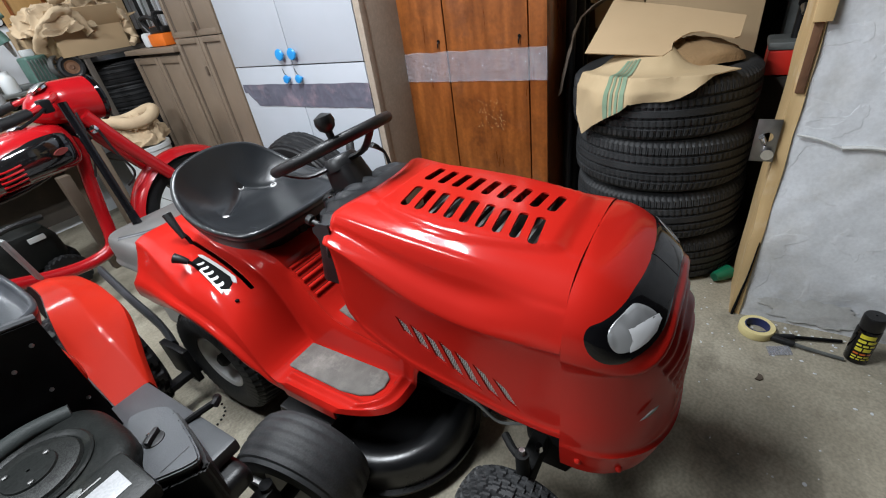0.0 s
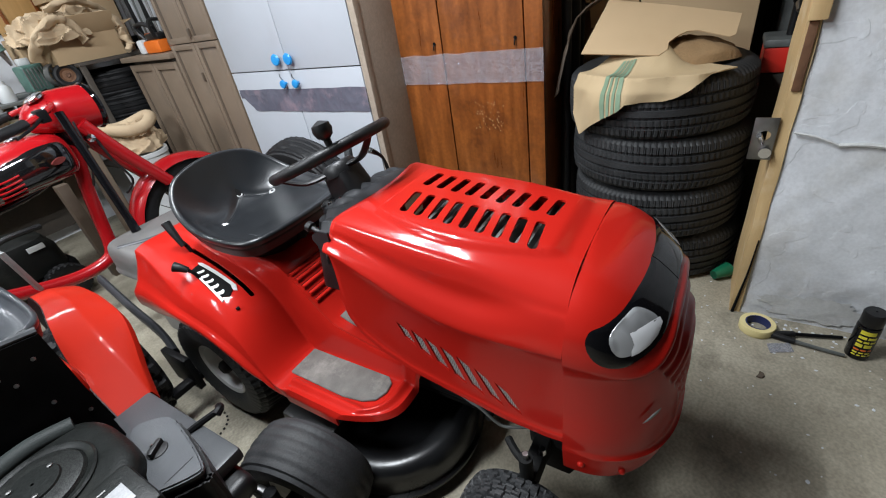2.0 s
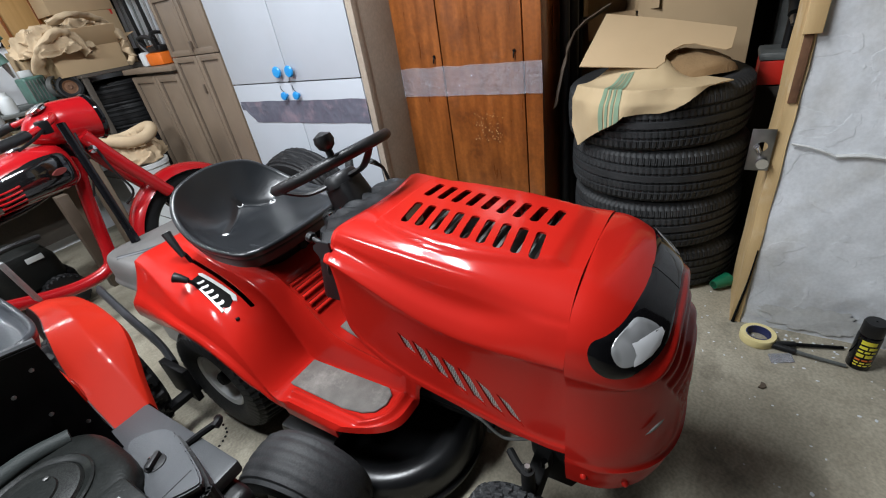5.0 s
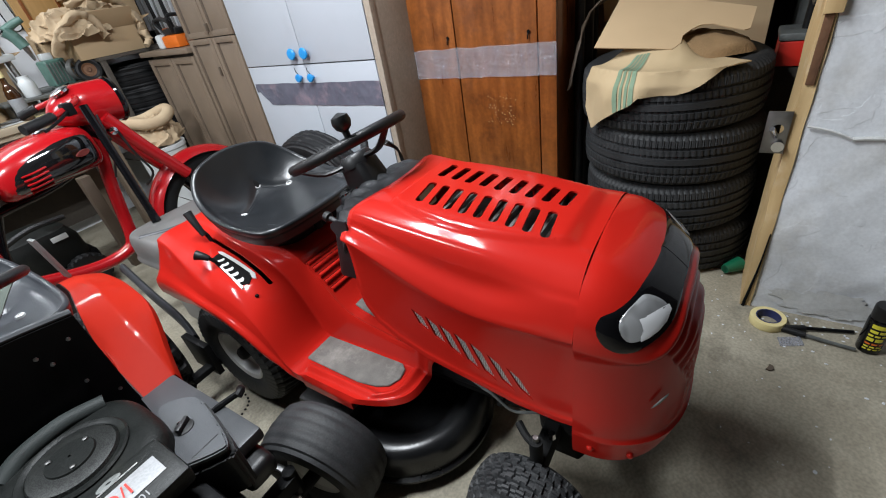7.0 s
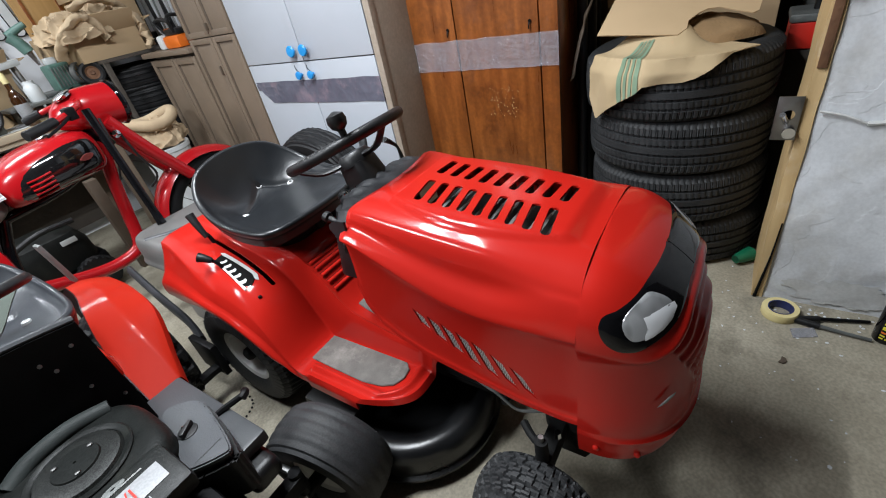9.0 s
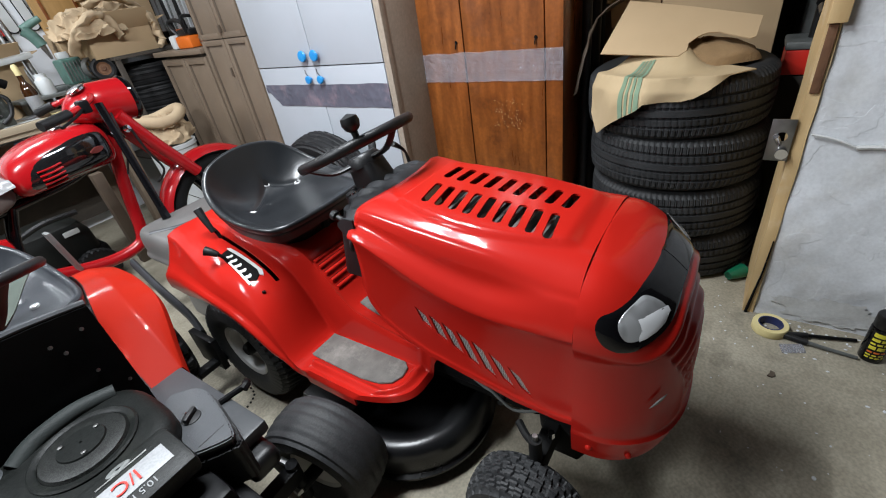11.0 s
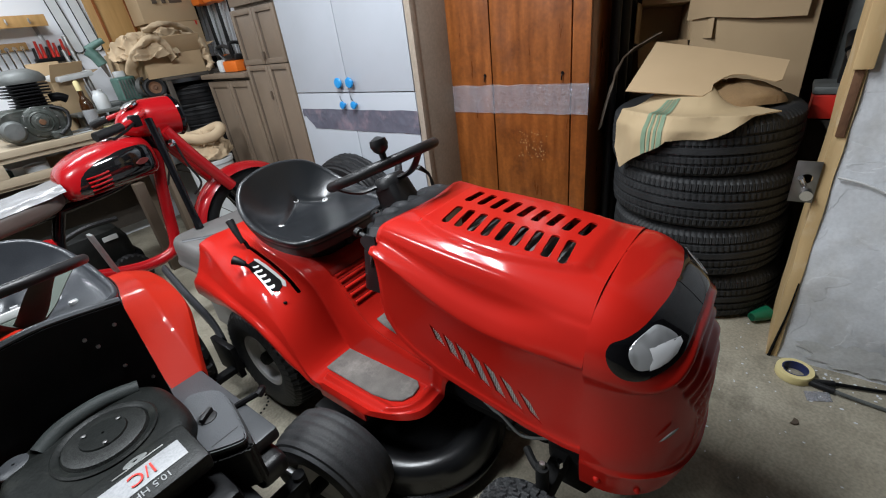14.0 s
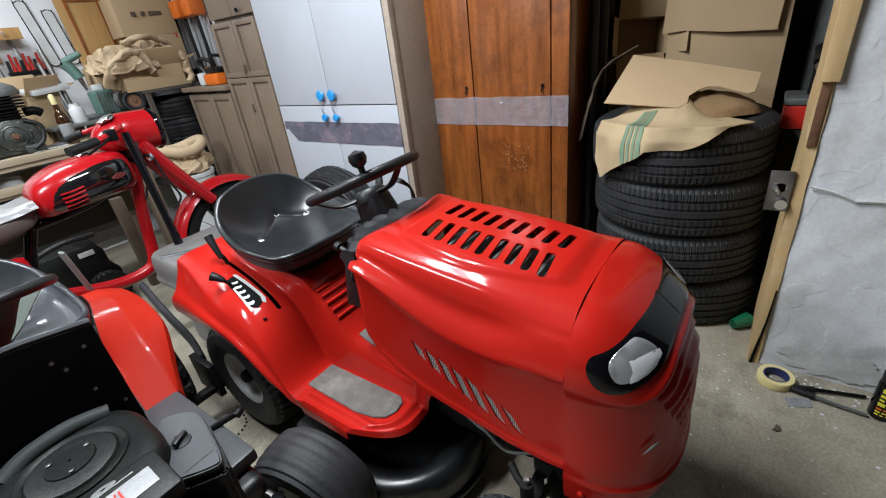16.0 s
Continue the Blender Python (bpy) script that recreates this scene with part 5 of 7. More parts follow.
part("screen_disc", lathe([(0.045, 0.0125), (0.043, 0.0165), (0.038, 0.017), (0.003, 0.0175)], FAN, 40), ENGINE_GREY, screen)
for a in (20, 140, 260):
    part("screen_bolt", lathe([(0.005, 0.0), (0.005, 0.004), (0.001, 0.005)], FAN @ Matrix.Translation((0.037 * math.cos(radians(a)), 0.037 * math.sin(radians(a)), 0.0165)), 8), STEEL, screen)
part("cowl_ridge", tube([(-0.15, 1.085, 0.588), (-0.1, 1.105, 0.6), (-0.02, 1.112, 0.602), (0.055, 1.098, 0.592)], (0.021, 0.02), 12, 6), COWL_BAND, engine, "worn grey band of the blower housing")
LAB = pose(-0.038, 0.815, 0.594, 8, 0, 0)
lab = part("label_housing", box((-0.1, -0.062, -0.05), (0.1, 0.062, 0.0), 0.014, LAB), ENGINE_GREY, engine)
lb = part("engine_label", box((-0.075, -0.026, 0.0), (0.073, 0.022, 0.0014), 0.0004, LAB), PAPER, lab, "white engine label")
lettering("I/C", 0.04, LAB @ pose(-0.005, 0.0, 0.0034, 0, 0, 180), RED_PLASTIC, lb, "red lettering I/C")
lettering("10.5 HP", 0.021, LAB @ pose(0.0, -0.038, 0.001, 0, 0, 180), PAPER, lb, "white lettering 10.5 HP")
part("label_badge", lathe([(0.014, 0.0), (0.014, 0.0015), (0.003, 0.0018)], LAB @ pose(0.0, 0.042, 0.0) @ Matrix.Diagonal((1.6, 0.6, 1, 1)), 20), GREY_IRON, lab, "small oval badge")
part("label_rule", box((-0.045, 0.033, 0.0), (0.05, 0.036, 0.0012), 0, LAB), STEEL, lab)
part("oil_filler", lathe([(0.016, -0.12), (0.016, 0.0), (0.03, 0.002), (0.032, 0.012), (0.026, 0.017), (0.003, 0.018)], Matrix.Translation((-0.19, 1.09, 0.58)), 24), TANK_GREY, engine, "pale grey oil filler cap")
part("muffler", lathe([(0.003, -0.09), (0.05, -0.09), (0.055, -0.08), (0.055, 0.08), (0.05, 0.09), (0.003, 0.09)], Matrix.Translation((-0.17, 0.74, 0.44)) @ Matrix.Rotation(radians(90), 4, "Y"), 24), BLACK_METAL, engine)
part("carburettor", box((-0.3, 0.78, 0.42), (-0.2, 0.92, 0.53), 0.02), BLACK_PLASTIC, engine)
part("side_cover", box((-0.36, 0.95, 0.4), (-0.26, 1.1, 0.5), 0.012), RED_FADED, T2)
# front axle and wheels
ax2 = part("front_axle", box((BX - 0.28, 0.785, 0.22), (BX + 0.27, 0.825, 0.27), 0.005), BLACK_METAL, T2)


def ribbed(a, h, r):
    return -0.004 if r > 0.18 and abs((h + 0.0001) % 0.032 - 0.016) < 0.003 else 0.0


for sx in (-1, 1):
    c = Vector((BX + sx * 0.368, 0.815, 0.182))
    wl = add_wheel(T2, c, (sx, 0.18 * sx * sx, 0.06), 0.18, 0.155, 0.085, RUBBER, RIM_WHITE, None, 80, grooves=4, depth=0.0025)
    inn = c - Vector((sx * 0.09, 0.01, 0))
    kp = part("spindle", add_rod(rod(inn + Vector((sx * 0.09, 0, 0)), inn - Vector((sx * 0.02, 0, 0)), 0.02), inn - Vector((sx * 0.012, 0, 0.05)), inn + Vector((-sx * 0.012, 0, 0.1)), 0.017), BLACK_METAL, ax2)
    part("grease_nut", rod(inn - Vector((sx * 0.02, 0, 0)), inn - Vector((sx * 0.038, 0, 0)), 0.016, 0.013, 6), STEEL, kp)
    part("steering_arm", tube([inn + Vector((-sx * 0.012, 0, 0.09)), inn + Vector((-sx * 0.02, 0.06, 0.095)), inn + Vector((-sx * 0.05, 0.13, 0.1))], 0.01, 8, 4, flat=0.6), STEEL, kp)
    add_wheel(T2, (BX + sx * 0.3, 1.76, 0.25), (sx, 0, 0), 0.238, 0.2, 0.12, RUBBER_DARK, RIM_WHITE, turf(20, 0.014, (0.222, 0.088), 2.4), 220)
part("drag_link", tube([(0.1, 0.95, 0.3), (0.18, 0.9, 0.29), (0.21, 0.95, 0.29)], 0.007, 8, 4), STEEL, T2)
part("tow_lever", box((-0.016, -0.006, 0.0), (0.016, 0.006, 0.17), 0.003, look((0.264, 1.845, 0.615), (0.242, 1.83, 0.776)) @ pose(0, 0, 0, 180, 0, 25)), GREY_IRON, T2, "flat grey steel lever")

# ---- the motorcycle, without its engine ----
MY = 2.52
MC = thing("motorcycle", (0.45, MY, 0), "old red and chrome motorcycle with its engine taken out", "motorcycle")


def tank_ring(x, zc, h, w):
    return [Vector((x, MY + w * math.copysign(abs(math.cos(a)) ** 0.8, math.cos(a)), zc + h * math.copysign(abs(math.sin(a)) ** 0.8, math.sin(a)))) for a in (2 * math.pi * k / 36 for k in range(36))]


TK = curve_points([(0.335, 0.835, 0.03), (0.345, 0.835, 0.06), (0.38, 0.845, 0.085), (0.46, 0.865, 0.1), (0.56, 0.876, 0.105), (0.66, 0.878, 0.102), (0.735, 0.875, 0.09), (0.76, 0.872, 0.05)], 5)
WID = [0.05, 0.085, 0.115, 0.14, 0.145, 0.13, 0.1, 0.05]
WD = [v.x for v in curve_points([(w, 0, 0) for w in WID], 5)]
tk = part("fuel_tank", loft([tank_ring(p.x, p.y, p.z, w) for p, w in zip(TK, WD)]), RED_MOTO, MC, "glossy red fuel tank")


def tank_side(x, z, lift):
    k = max(i for i in range(len(TK) - 1) if TK[i].x <= x or i == 0)
    t = min(1.0, max(0.0, (x - TK[k].x) / max(1e-6, TK[k + 1].x - TK[k].x)))
    zc, h, w = (lerp(a, b, t) for a, b in ((TK[k].y, TK[k + 1].y), (TK[k].z, TK[k + 1].z), (WD[k], WD[k + 1])))
    q = max(-0.985, min(0.985, (z - zc) / h))
    return Vector((x, MY - w * (1 - abs(q) ** 2.5) ** 0.4 - lift, zc + h * q))


def tank_patch(outline, lift):
    pts = [(v.x, v.y) for v in curve_points([(a, b, 0) for a, b in outline], 5, True)]
    cx, cz = sum(p[0] for p in pts) / len(pts), sum(p[1] for p in pts) / len(pts)
    bm = bmesh.new()
    rows = [[bm.verts.new(tank_side(lerp(cx, x, k / 6), lerp(cz, z, k / 6), lift if k < 6 else -0.001)) for x, z in pts] for k in (1, 2, 3, 4, 5, 6)]
    bm.faces.new(rows[0])
    for a, b in zip(rows, rows[1:]):
        for j in range(len(pts)):
            bm.faces.new((a[j], a[(j + 1) % len(pts)], b[(j + 1) % len(pts)], b[j]))
    return bm


pn = part("side_panel", tank_patch([(0.388, 0.79), (0.39, 0.835), (0.42, 0.885), (0.495, 0.925), (0.6, 0.947), (0.68, 0.95), (0.735, 0.935), (0.748, 0.88), (0.74, 0.81), (0.68, 0.787), (0.6, 0.782), (0.5, 0.775)], 0.005), mat("black_chrome", (0.03, 0.03, 0.032), (0.012, 0.012, 0.013), 5, 0.1, 0.05, metal=0.6, coat=1.0), tk, "dark chromed tank panel")
part("emblem", tank_patch([(0.63, 0.872), (0.66, 0.888), (0.69, 0.885), (0.7, 0.875), (0.68, 0.862), (0.65, 0.86)], 0.012), mat("dull_red_badge", (0.24, 0.05, 0.045), (0.18, 0.035, 0.03), 9, 0.4), pn, "oval dull red badge")
for k in range(5):
    z = 0.868 - 0.019 * k
    bm = tube([tank_side(lerp(0.425, 0.431, k / 4), z - 0.006, 0.008), tank_side(0.465, z - 0.002, 0.011), tank_side(0.515, z + 0.006, 0.009)], 0.0042, 6, 4)
    part("tank_rib", bm, RED_MOTO, pn, "red pressed rib")
part("filler_cap", lathe([(0.03, 0.0), (0.034, 0.006), (0.034, 0.014), (0.026, 0.02), (0.003, 0.022)], Matrix.Translation((0.6, MY - 0.02, 0.975)), 24), CHROME, tk)
# headlamp nacelle
def nacelle(u, v):
    a = 2 * math.pi * u
    prof = [(0.655, 0.012, 1.02), (0.68, 0.045, 1.03), (0.73, 0.078, 1.04), (0.8, 0.092, 1.04), (0.87, 0.096, 1.035), (0.93, 0.098, 1.03)]
    t = v * (len(prof) - 1)
    i = min(len(prof) - 2, int(t))
    x, r, z = (lerp(prof[i][j], prof[i + 1][j], t - i) for j in range(3))
    return Vector((x, MY + r * math.cos(a), z + r * math.sin(a)))


nc = part("headlamp_housing", grid(nacelle, 32, 21, True), RED_MOTO, MC, "red headlamp housing")
part("lamp_rim", lathe([(0.1, 0.0), (0.105, 0.012), (0.1, 0.024), (0.088, 0.028)], Matrix.Translation((0.925, MY, 1.03)) @ Matrix.Rotation(radians(90), 4, "Y"), 32), BLACK_PAINT, nc, "black lamp rim")
part("lamp_glass", lathe([(0.09, 0.02), (0.06, 0.034), (0.003, 0.04)], Matrix.Translation((0.925, MY, 1.03)) @ Matrix.Rotation(radians(90), 4, "Y"), 32), LENS, nc)
part("speedometer", lathe([(0.04, 0), (0.042, 0.01), (0.036, 0.014), (0.003, 0.016)], Matrix.Translation((0.745, MY - 0.03, 1.112)) @ pose(0, 0, 0, 0, -20), 20), CHROME, nc)
# handlebar
hb = part("handlebar", tube([(0.5, MY - 0.36, 1.055), (0.6, MY - 0.3, 1.06), (0.72, MY - 0.18, 1.075), (0.77, MY - 0.08, 1.085), (0.775, MY + 0.08, 1.085), (0.745, MY + 0.16, 1.07), (0.69, MY + 0.21, 1.055)], 0.0125, 10, 5), RED_MOTO, MC)
part("grip", tube([(0.47, MY - 0.37, 1.05), (0.53, MY - 0.345, 1.056), (0.59, MY - 0.305, 1.06)], 0.019, 12, 3), BLACK_PLASTIC, hb, "black rubber grip")
part("grip", tube([(0.64, MY + 0.26, 1.035), (0.67, MY + 0.23, 1.048), (0.7, MY + 0.2, 1.058)], 0.019, 12, 3), BLACK_PLASTIC, hb)
part("brake_lever", tube([(0.66, MY - 0.26, 1.06), (0.6, MY - 0.33, 1.045), (0.52, MY - 0.4, 1.03)], (0.007, 0.005), 8, 4), BLACK_METAL, hb)
part("lever_clamp", box((0.65, MY - 0.27, 1.04), (0.69, MY - 0.22, 1.09), 0.008), BLACK_METAL, hb)
# forks, front wheel and fender
FW = Vector((1.165, MY, 0.335))
for sy in (-1, 1):
    fk = part("fork_leg", tube([(0.83, MY + sy * 0.085, 0.98), (0.93, MY + sy * 0.085, 0.8), (1.06, MY + sy * 0.085, 0.6)], 0.031, 14, 3), RED_MOTO, MC)
    part("fork_slider", tube([(1.05, MY + sy * 0.085, 0.615), (1.12, MY + sy * 0.085, 0.47), (1.17, MY + sy * 0.085, 0.33)], 0.024, 12, 3), BLACK_PAINT, fk)
p = tyre_profile(0.325, 0.085, 0.24, grooves=3)
WM = Matrix.Translation(FW) @ Matrix.Rotation(radians(90), 4, "X")
ft = part("front_tyre", lathe(p + [p[0]], WM, 72), RUBBER_DARK, MC)
part("front_rim", lathe([(0.238, -0.03), (0.245, -0.032), (0.23, -0.012), (0.228, 0.0), (0.23, 0.012), (0.245, 0.032), (0.238, 0.03), (0.238, -0.03)], WM, 48), CHROME, ft)
part("front_hub", lathe([(0.003, -0.05), (0.05, -0.05), (0.055, -0.03), (0.055, 0.03), (0.05, 0.05), (0.003, 0.05)], WM, 24), ALU, ft)
for k in range(18):
    a = 2 * math.pi * k / 18
    part("spoke", rod(WM @ Vector((0.05 * math.cos(a + 0.3), 0.05 * math.sin(a + 0.3), 0.03 * (-1) ** k)), WM @ Vector((0.235 * math.cos(a), 0.235 * math.sin(a), 0)), 0.0022, None, 6), CHROME, ft)


def fender(u, v):
    a = radians(lerp(8, 178, u))
    s = lerp(-1, 1, v)
    r = 0.362 - 0.035 * abs(s) ** 2.4
    return FW + Vector((r * math.cos(a), 0.068 * s, r * math.sin(a)))


part("front_fender", grid(fender, 48, 13, thick=0.003), RED_MOTO, MC, "deep red front mudguard")
# frame loop
bm = tube([(0.79, MY, 0.9), (0.745, MY, 0.72), (0.715, MY, 0.55), (0.69, MY, 0.4), (0.65, MY, 0.345), (0.54, MY, 0.33), (0.4, MY, 0.355), (0.2, MY, 0.42)], 0.03, 12, 6)
fr = part("frame_loop", bm, RED_MOTO, MC, "bent red frame tube")
part("frame_rail", tube([(0.79, MY, 0.9), (0.6, MY, 0.78), (0.35, MY, 0.74), (0.0, MY, 0.72), (-0.3, MY, 0.7)], 0.022, 10, 5), BLACK_PAINT, MC)
part("seat_tube", tube([(0.3, MY, 0.74), (0.24, MY, 0.6), (0.2, MY, 0.42)], 0.025, 10, 4), BLACK_PAINT, MC)
part("head_tube", rod((0.81, MY, 0.86), (0.765, MY, 1.03), 0.036), BLACK_PAINT, MC)
part("prop_rod", add_rod(rod((0.765, MY - 0.13, 1.05), (0.725, MY - 0.31, 0.55), 0.018, 0.017, 14), (0.727, MY - 0.3, 0.575), (0.722, MY - 0.32, 0.52), 0.02, 0.022, 6), BLACK_PAINT, MC, "black damper rod")
bm = bmesh.new()
add_tube(bm, [(0.84, MY - 0.1, 0.96), (0.86, MY - 0.12, 0.8), (0.9, MY - 0.1, 0.68), (0.86, MY - 0.06, 0.62)], 0.006, 6, 5)
add_tube(bm, [(0.8, MY - 0.11, 1.0), (0.78, MY - 0.13, 0.85), (0.74, MY - 0.1, 0.72)], 0.005, 6, 5)
part("cable", bm, BLACK_PLASTIC, MC)
part("steering_damper", lathe([(0.018, 0), (0.018, 0.03), (0.003, 0.035)], Matrix.Translation((0.82, MY - 0.11, 0.92)) @ Matrix.Rotation(radians(90), 4, "X"), 12), CHROME, MC)


def mc_seat(u, v):
    a = 2 * math.pi * v
    x = lerp(0.345, -0.5, u)
    c, s = math.cos(a), math.sin(a)
    w, h = 0.13 + 0.02 * u, 0.055
    end = math.sqrt(max(0.02, 1 - (abs(u - 0.5) / 0.5) ** 8))
    return Vector((x, MY + w * end * math.copysign(abs(c) ** 0.6, c), 0.80 - 0.09 * u + h * end * math.copysign(abs(s) ** 0.6, s)))


ms = part("seat", grid(mc_seat, 40, 32), BROWN_VINYL, MC, "brown vinyl dual seat")


def seat_wrap(u, v):
    a = math.pi * lerp(0.1, 0.9, v)
    x = lerp(0.34, -0.48, u)
    c, s = math.cos(a), math.sin(a)
    return Vector((x, MY + (0.133 + 0.02 * u) * math.copysign(abs(c) ** 0.6, c), 0.803 - 0.09 * u + 0.06 * math.copysign(abs(s) ** 0.6, s) + 0.007 * noise.noise((x * 14, v * 7, 0))))


part("seat_cover", grid(seat_wrap, 40, 24, thick=0.002), SILVER_WRAP, ms, "silvery plastic wrapped over the seat")
RW = Vector((-0.18, MY, 0.325))
WM = Matrix.Translation(RW) @ Matrix.Rotation(radians(90), 4, "X")
rt = part("rear_tyre", lathe(p + [p[0]], WM, 60), RUBBER_DARK, MC)
part("rear_hub", lathe([(0.003, -0.05), (0.235, -0.03), (0.235, 0.03), (0.003, 0.05)], WM, 32), ALU, rt)


def rear_fender(u, v):
    a = radians(lerp(-10, 172, u))
    s = lerp(-1, 1, v)
    r = 0.365 - 0.04 * abs(s) ** 2.4
    return RW + Vector((r * math.cos(a), 0.085 * s, r * math.sin(a)))


part("rear_fender", grid(rear_fender, 40, 13, thick=0.003), RED_MOTO, MC)
part("tool_box", box((0.02, MY - 0.13, 0.46), (0.22, MY - 0.06, 0.66), 0.03), RED_MOTO, MC)
part("centre_stand", tube([(0.3, MY - 0.14, 0.0), (0.32, MY - 0.12, 0.2), (0.34, MY, 0.36)], 0.014, 8, 3), BLACK_PAINT, MC)

# ---- cupboards along the east side ----
def wardrobe():
    w = thing("wardrobe", (2.13, 1.08, 0), "walnut-veneered wardrobe with its doors taped shut", "wardrobe")
    part("carcass", box((1.885, 0.655, 0.0), (2.4, 1.5, 2.08), 0.003), VENEER, w)
    for y0, y1 in ((0.65, 0.727), (0.733, 1.125), (1.131, 1.487)):
        d = part("door", box((1.86, y0, 0.06), (1.882, y1, 2.05), 0.003), VENEER, w)
        if y1 - y0 > 0.2:
            k = part("keyhole", lathe([(0.002, 0), (0.006, 0.0), (0.007, 0.002), (0.0075, 0.003)], Matrix.Translation((1.8585, y0 + 0.035, 1.04)) @ Matrix.Rotation(radians(-90), 4, "Y"), 12), VOID, d)
            part("key", tube([(1.858, y0 + 0.035, 1.04), (1.85, y0 + 0.036, 1.03), (1.848, y0 + 0.037, 1.012)], 0.003, 6, 3), BLACK_METAL, d)
    for y0, y1, top in ((1.503, 1.514, 2.05), (1.516, 1.528, 1.32)):
        part("edge_strip", box((1.862, y0, 0.0), (1.88, y1, top), 0.002), VENEER_EDGE, w, "split light wood edge strip")

    def film(u, v):
        y, z = lerp(1.49, 0.648, u), lerp(0.862, 0.995, v)
        return Vector((1.8565 - 0.002 * (1 - abs(noise.noise((y * 34, z * 22, 3)))) ** 5 - 0.001, y, z + 0.004 * noise.noise((y * 12, v * 2, 1))))
    part("packing_tape", grid(film, 220, 30), FILM, w, "wide clear packing tape across the doors")
    bm = bmesh.new()
    random.seed(4)
    for k in range(60):
        y, z = random.uniform(0.86, 0.98), random.uniform(0.64, 0.78)
        bmesh.ops.create_icosphere(bm, subdivisions=1, radius=random.uniform(0.0008, 0.0026), matrix=Matrix.Translation((1.8595, y + random.uniform(-0.02, 0.02), z)))
    part("paint_fleck", bm, PINE, w, "pale paint flecks")["kind"] = "stuff"


def white_cupboard():
    w = thing("white_cupboard", (1.83, 1.87, 0), "white laminate cupboard with blue knobs, taped shut", "cupboard")
    part("carcass", box((1.612, 1.37, 0.0), (2.0, 2.352, 2.1), 0.002), CHIPBOARD, w, "raw brown chipboard carcass")
    for y0, y1 in ((1.404, 1.869), (1.873, 2.34)):
        for z0, z1 in ((0.05, 1.012), (1.018, 2.08)):
            d = part("door", box((1.59, y0, z0), (1.61, y1, z1), 0.0015), LAMINATE, w)
            y = y0 + 0.05 if y0 > 1.8 else y1 - 0.035
            zs = (1.068,) if z0 > 0.5 else (0.952,)
            for z in zs:
                r = 0.028 if z0 > 0.5 else 0.021
                knob = lathe([(0.009, 0.0), (0.009, 0.012), (r * 0.9, 0.016), (r, 0.022), (r * 0.85, 0.028), (0.003, 0.03)], Matrix.Translation((1.59, y, z)) @ Matrix.Rotation(radians(-90), 4, "Y"), 20)
                part("knob", knob, BLUE, d, "round blue plastic knob")
            if z0 < 0.5:
                part("string", tube([(1.575, y, 0.97), (1.572, y + 0.01, 0.985), (1.58, y + 0.02, 1.0)], 0.002, 5, 3), BLACK_PLASTIC, d)

    def tape(u, v):
        y = lerp(2.325, 1.4, u)
        z = lerp(0.81, 0.925, v)
        if u < 0.1:
            z = lerp(z, 0.9 + 0.01 * noise.noise((v * 8, 2, 0)), 1 - u / 0.1) if v < 0.6 else z
            y -= 0.02 * noise.noise((v * 9, 5, 0))
        return Vector((1.5875 - 0.002 * (1 - abs(noise.noise((y * 26, z * 20, 8)))) ** 5, y, z + 0.004 * noise.noise((y * 7, 3, 1))))
    part("tape", grid(tape, 200, 24), DUCT, w, "dark shiny wrinkled tape strip")
    part("side_trim", box((1.592, 1.366, 0.0), (1.63, 1.4, 2.1), 0.002), CHIPBOARD, w)


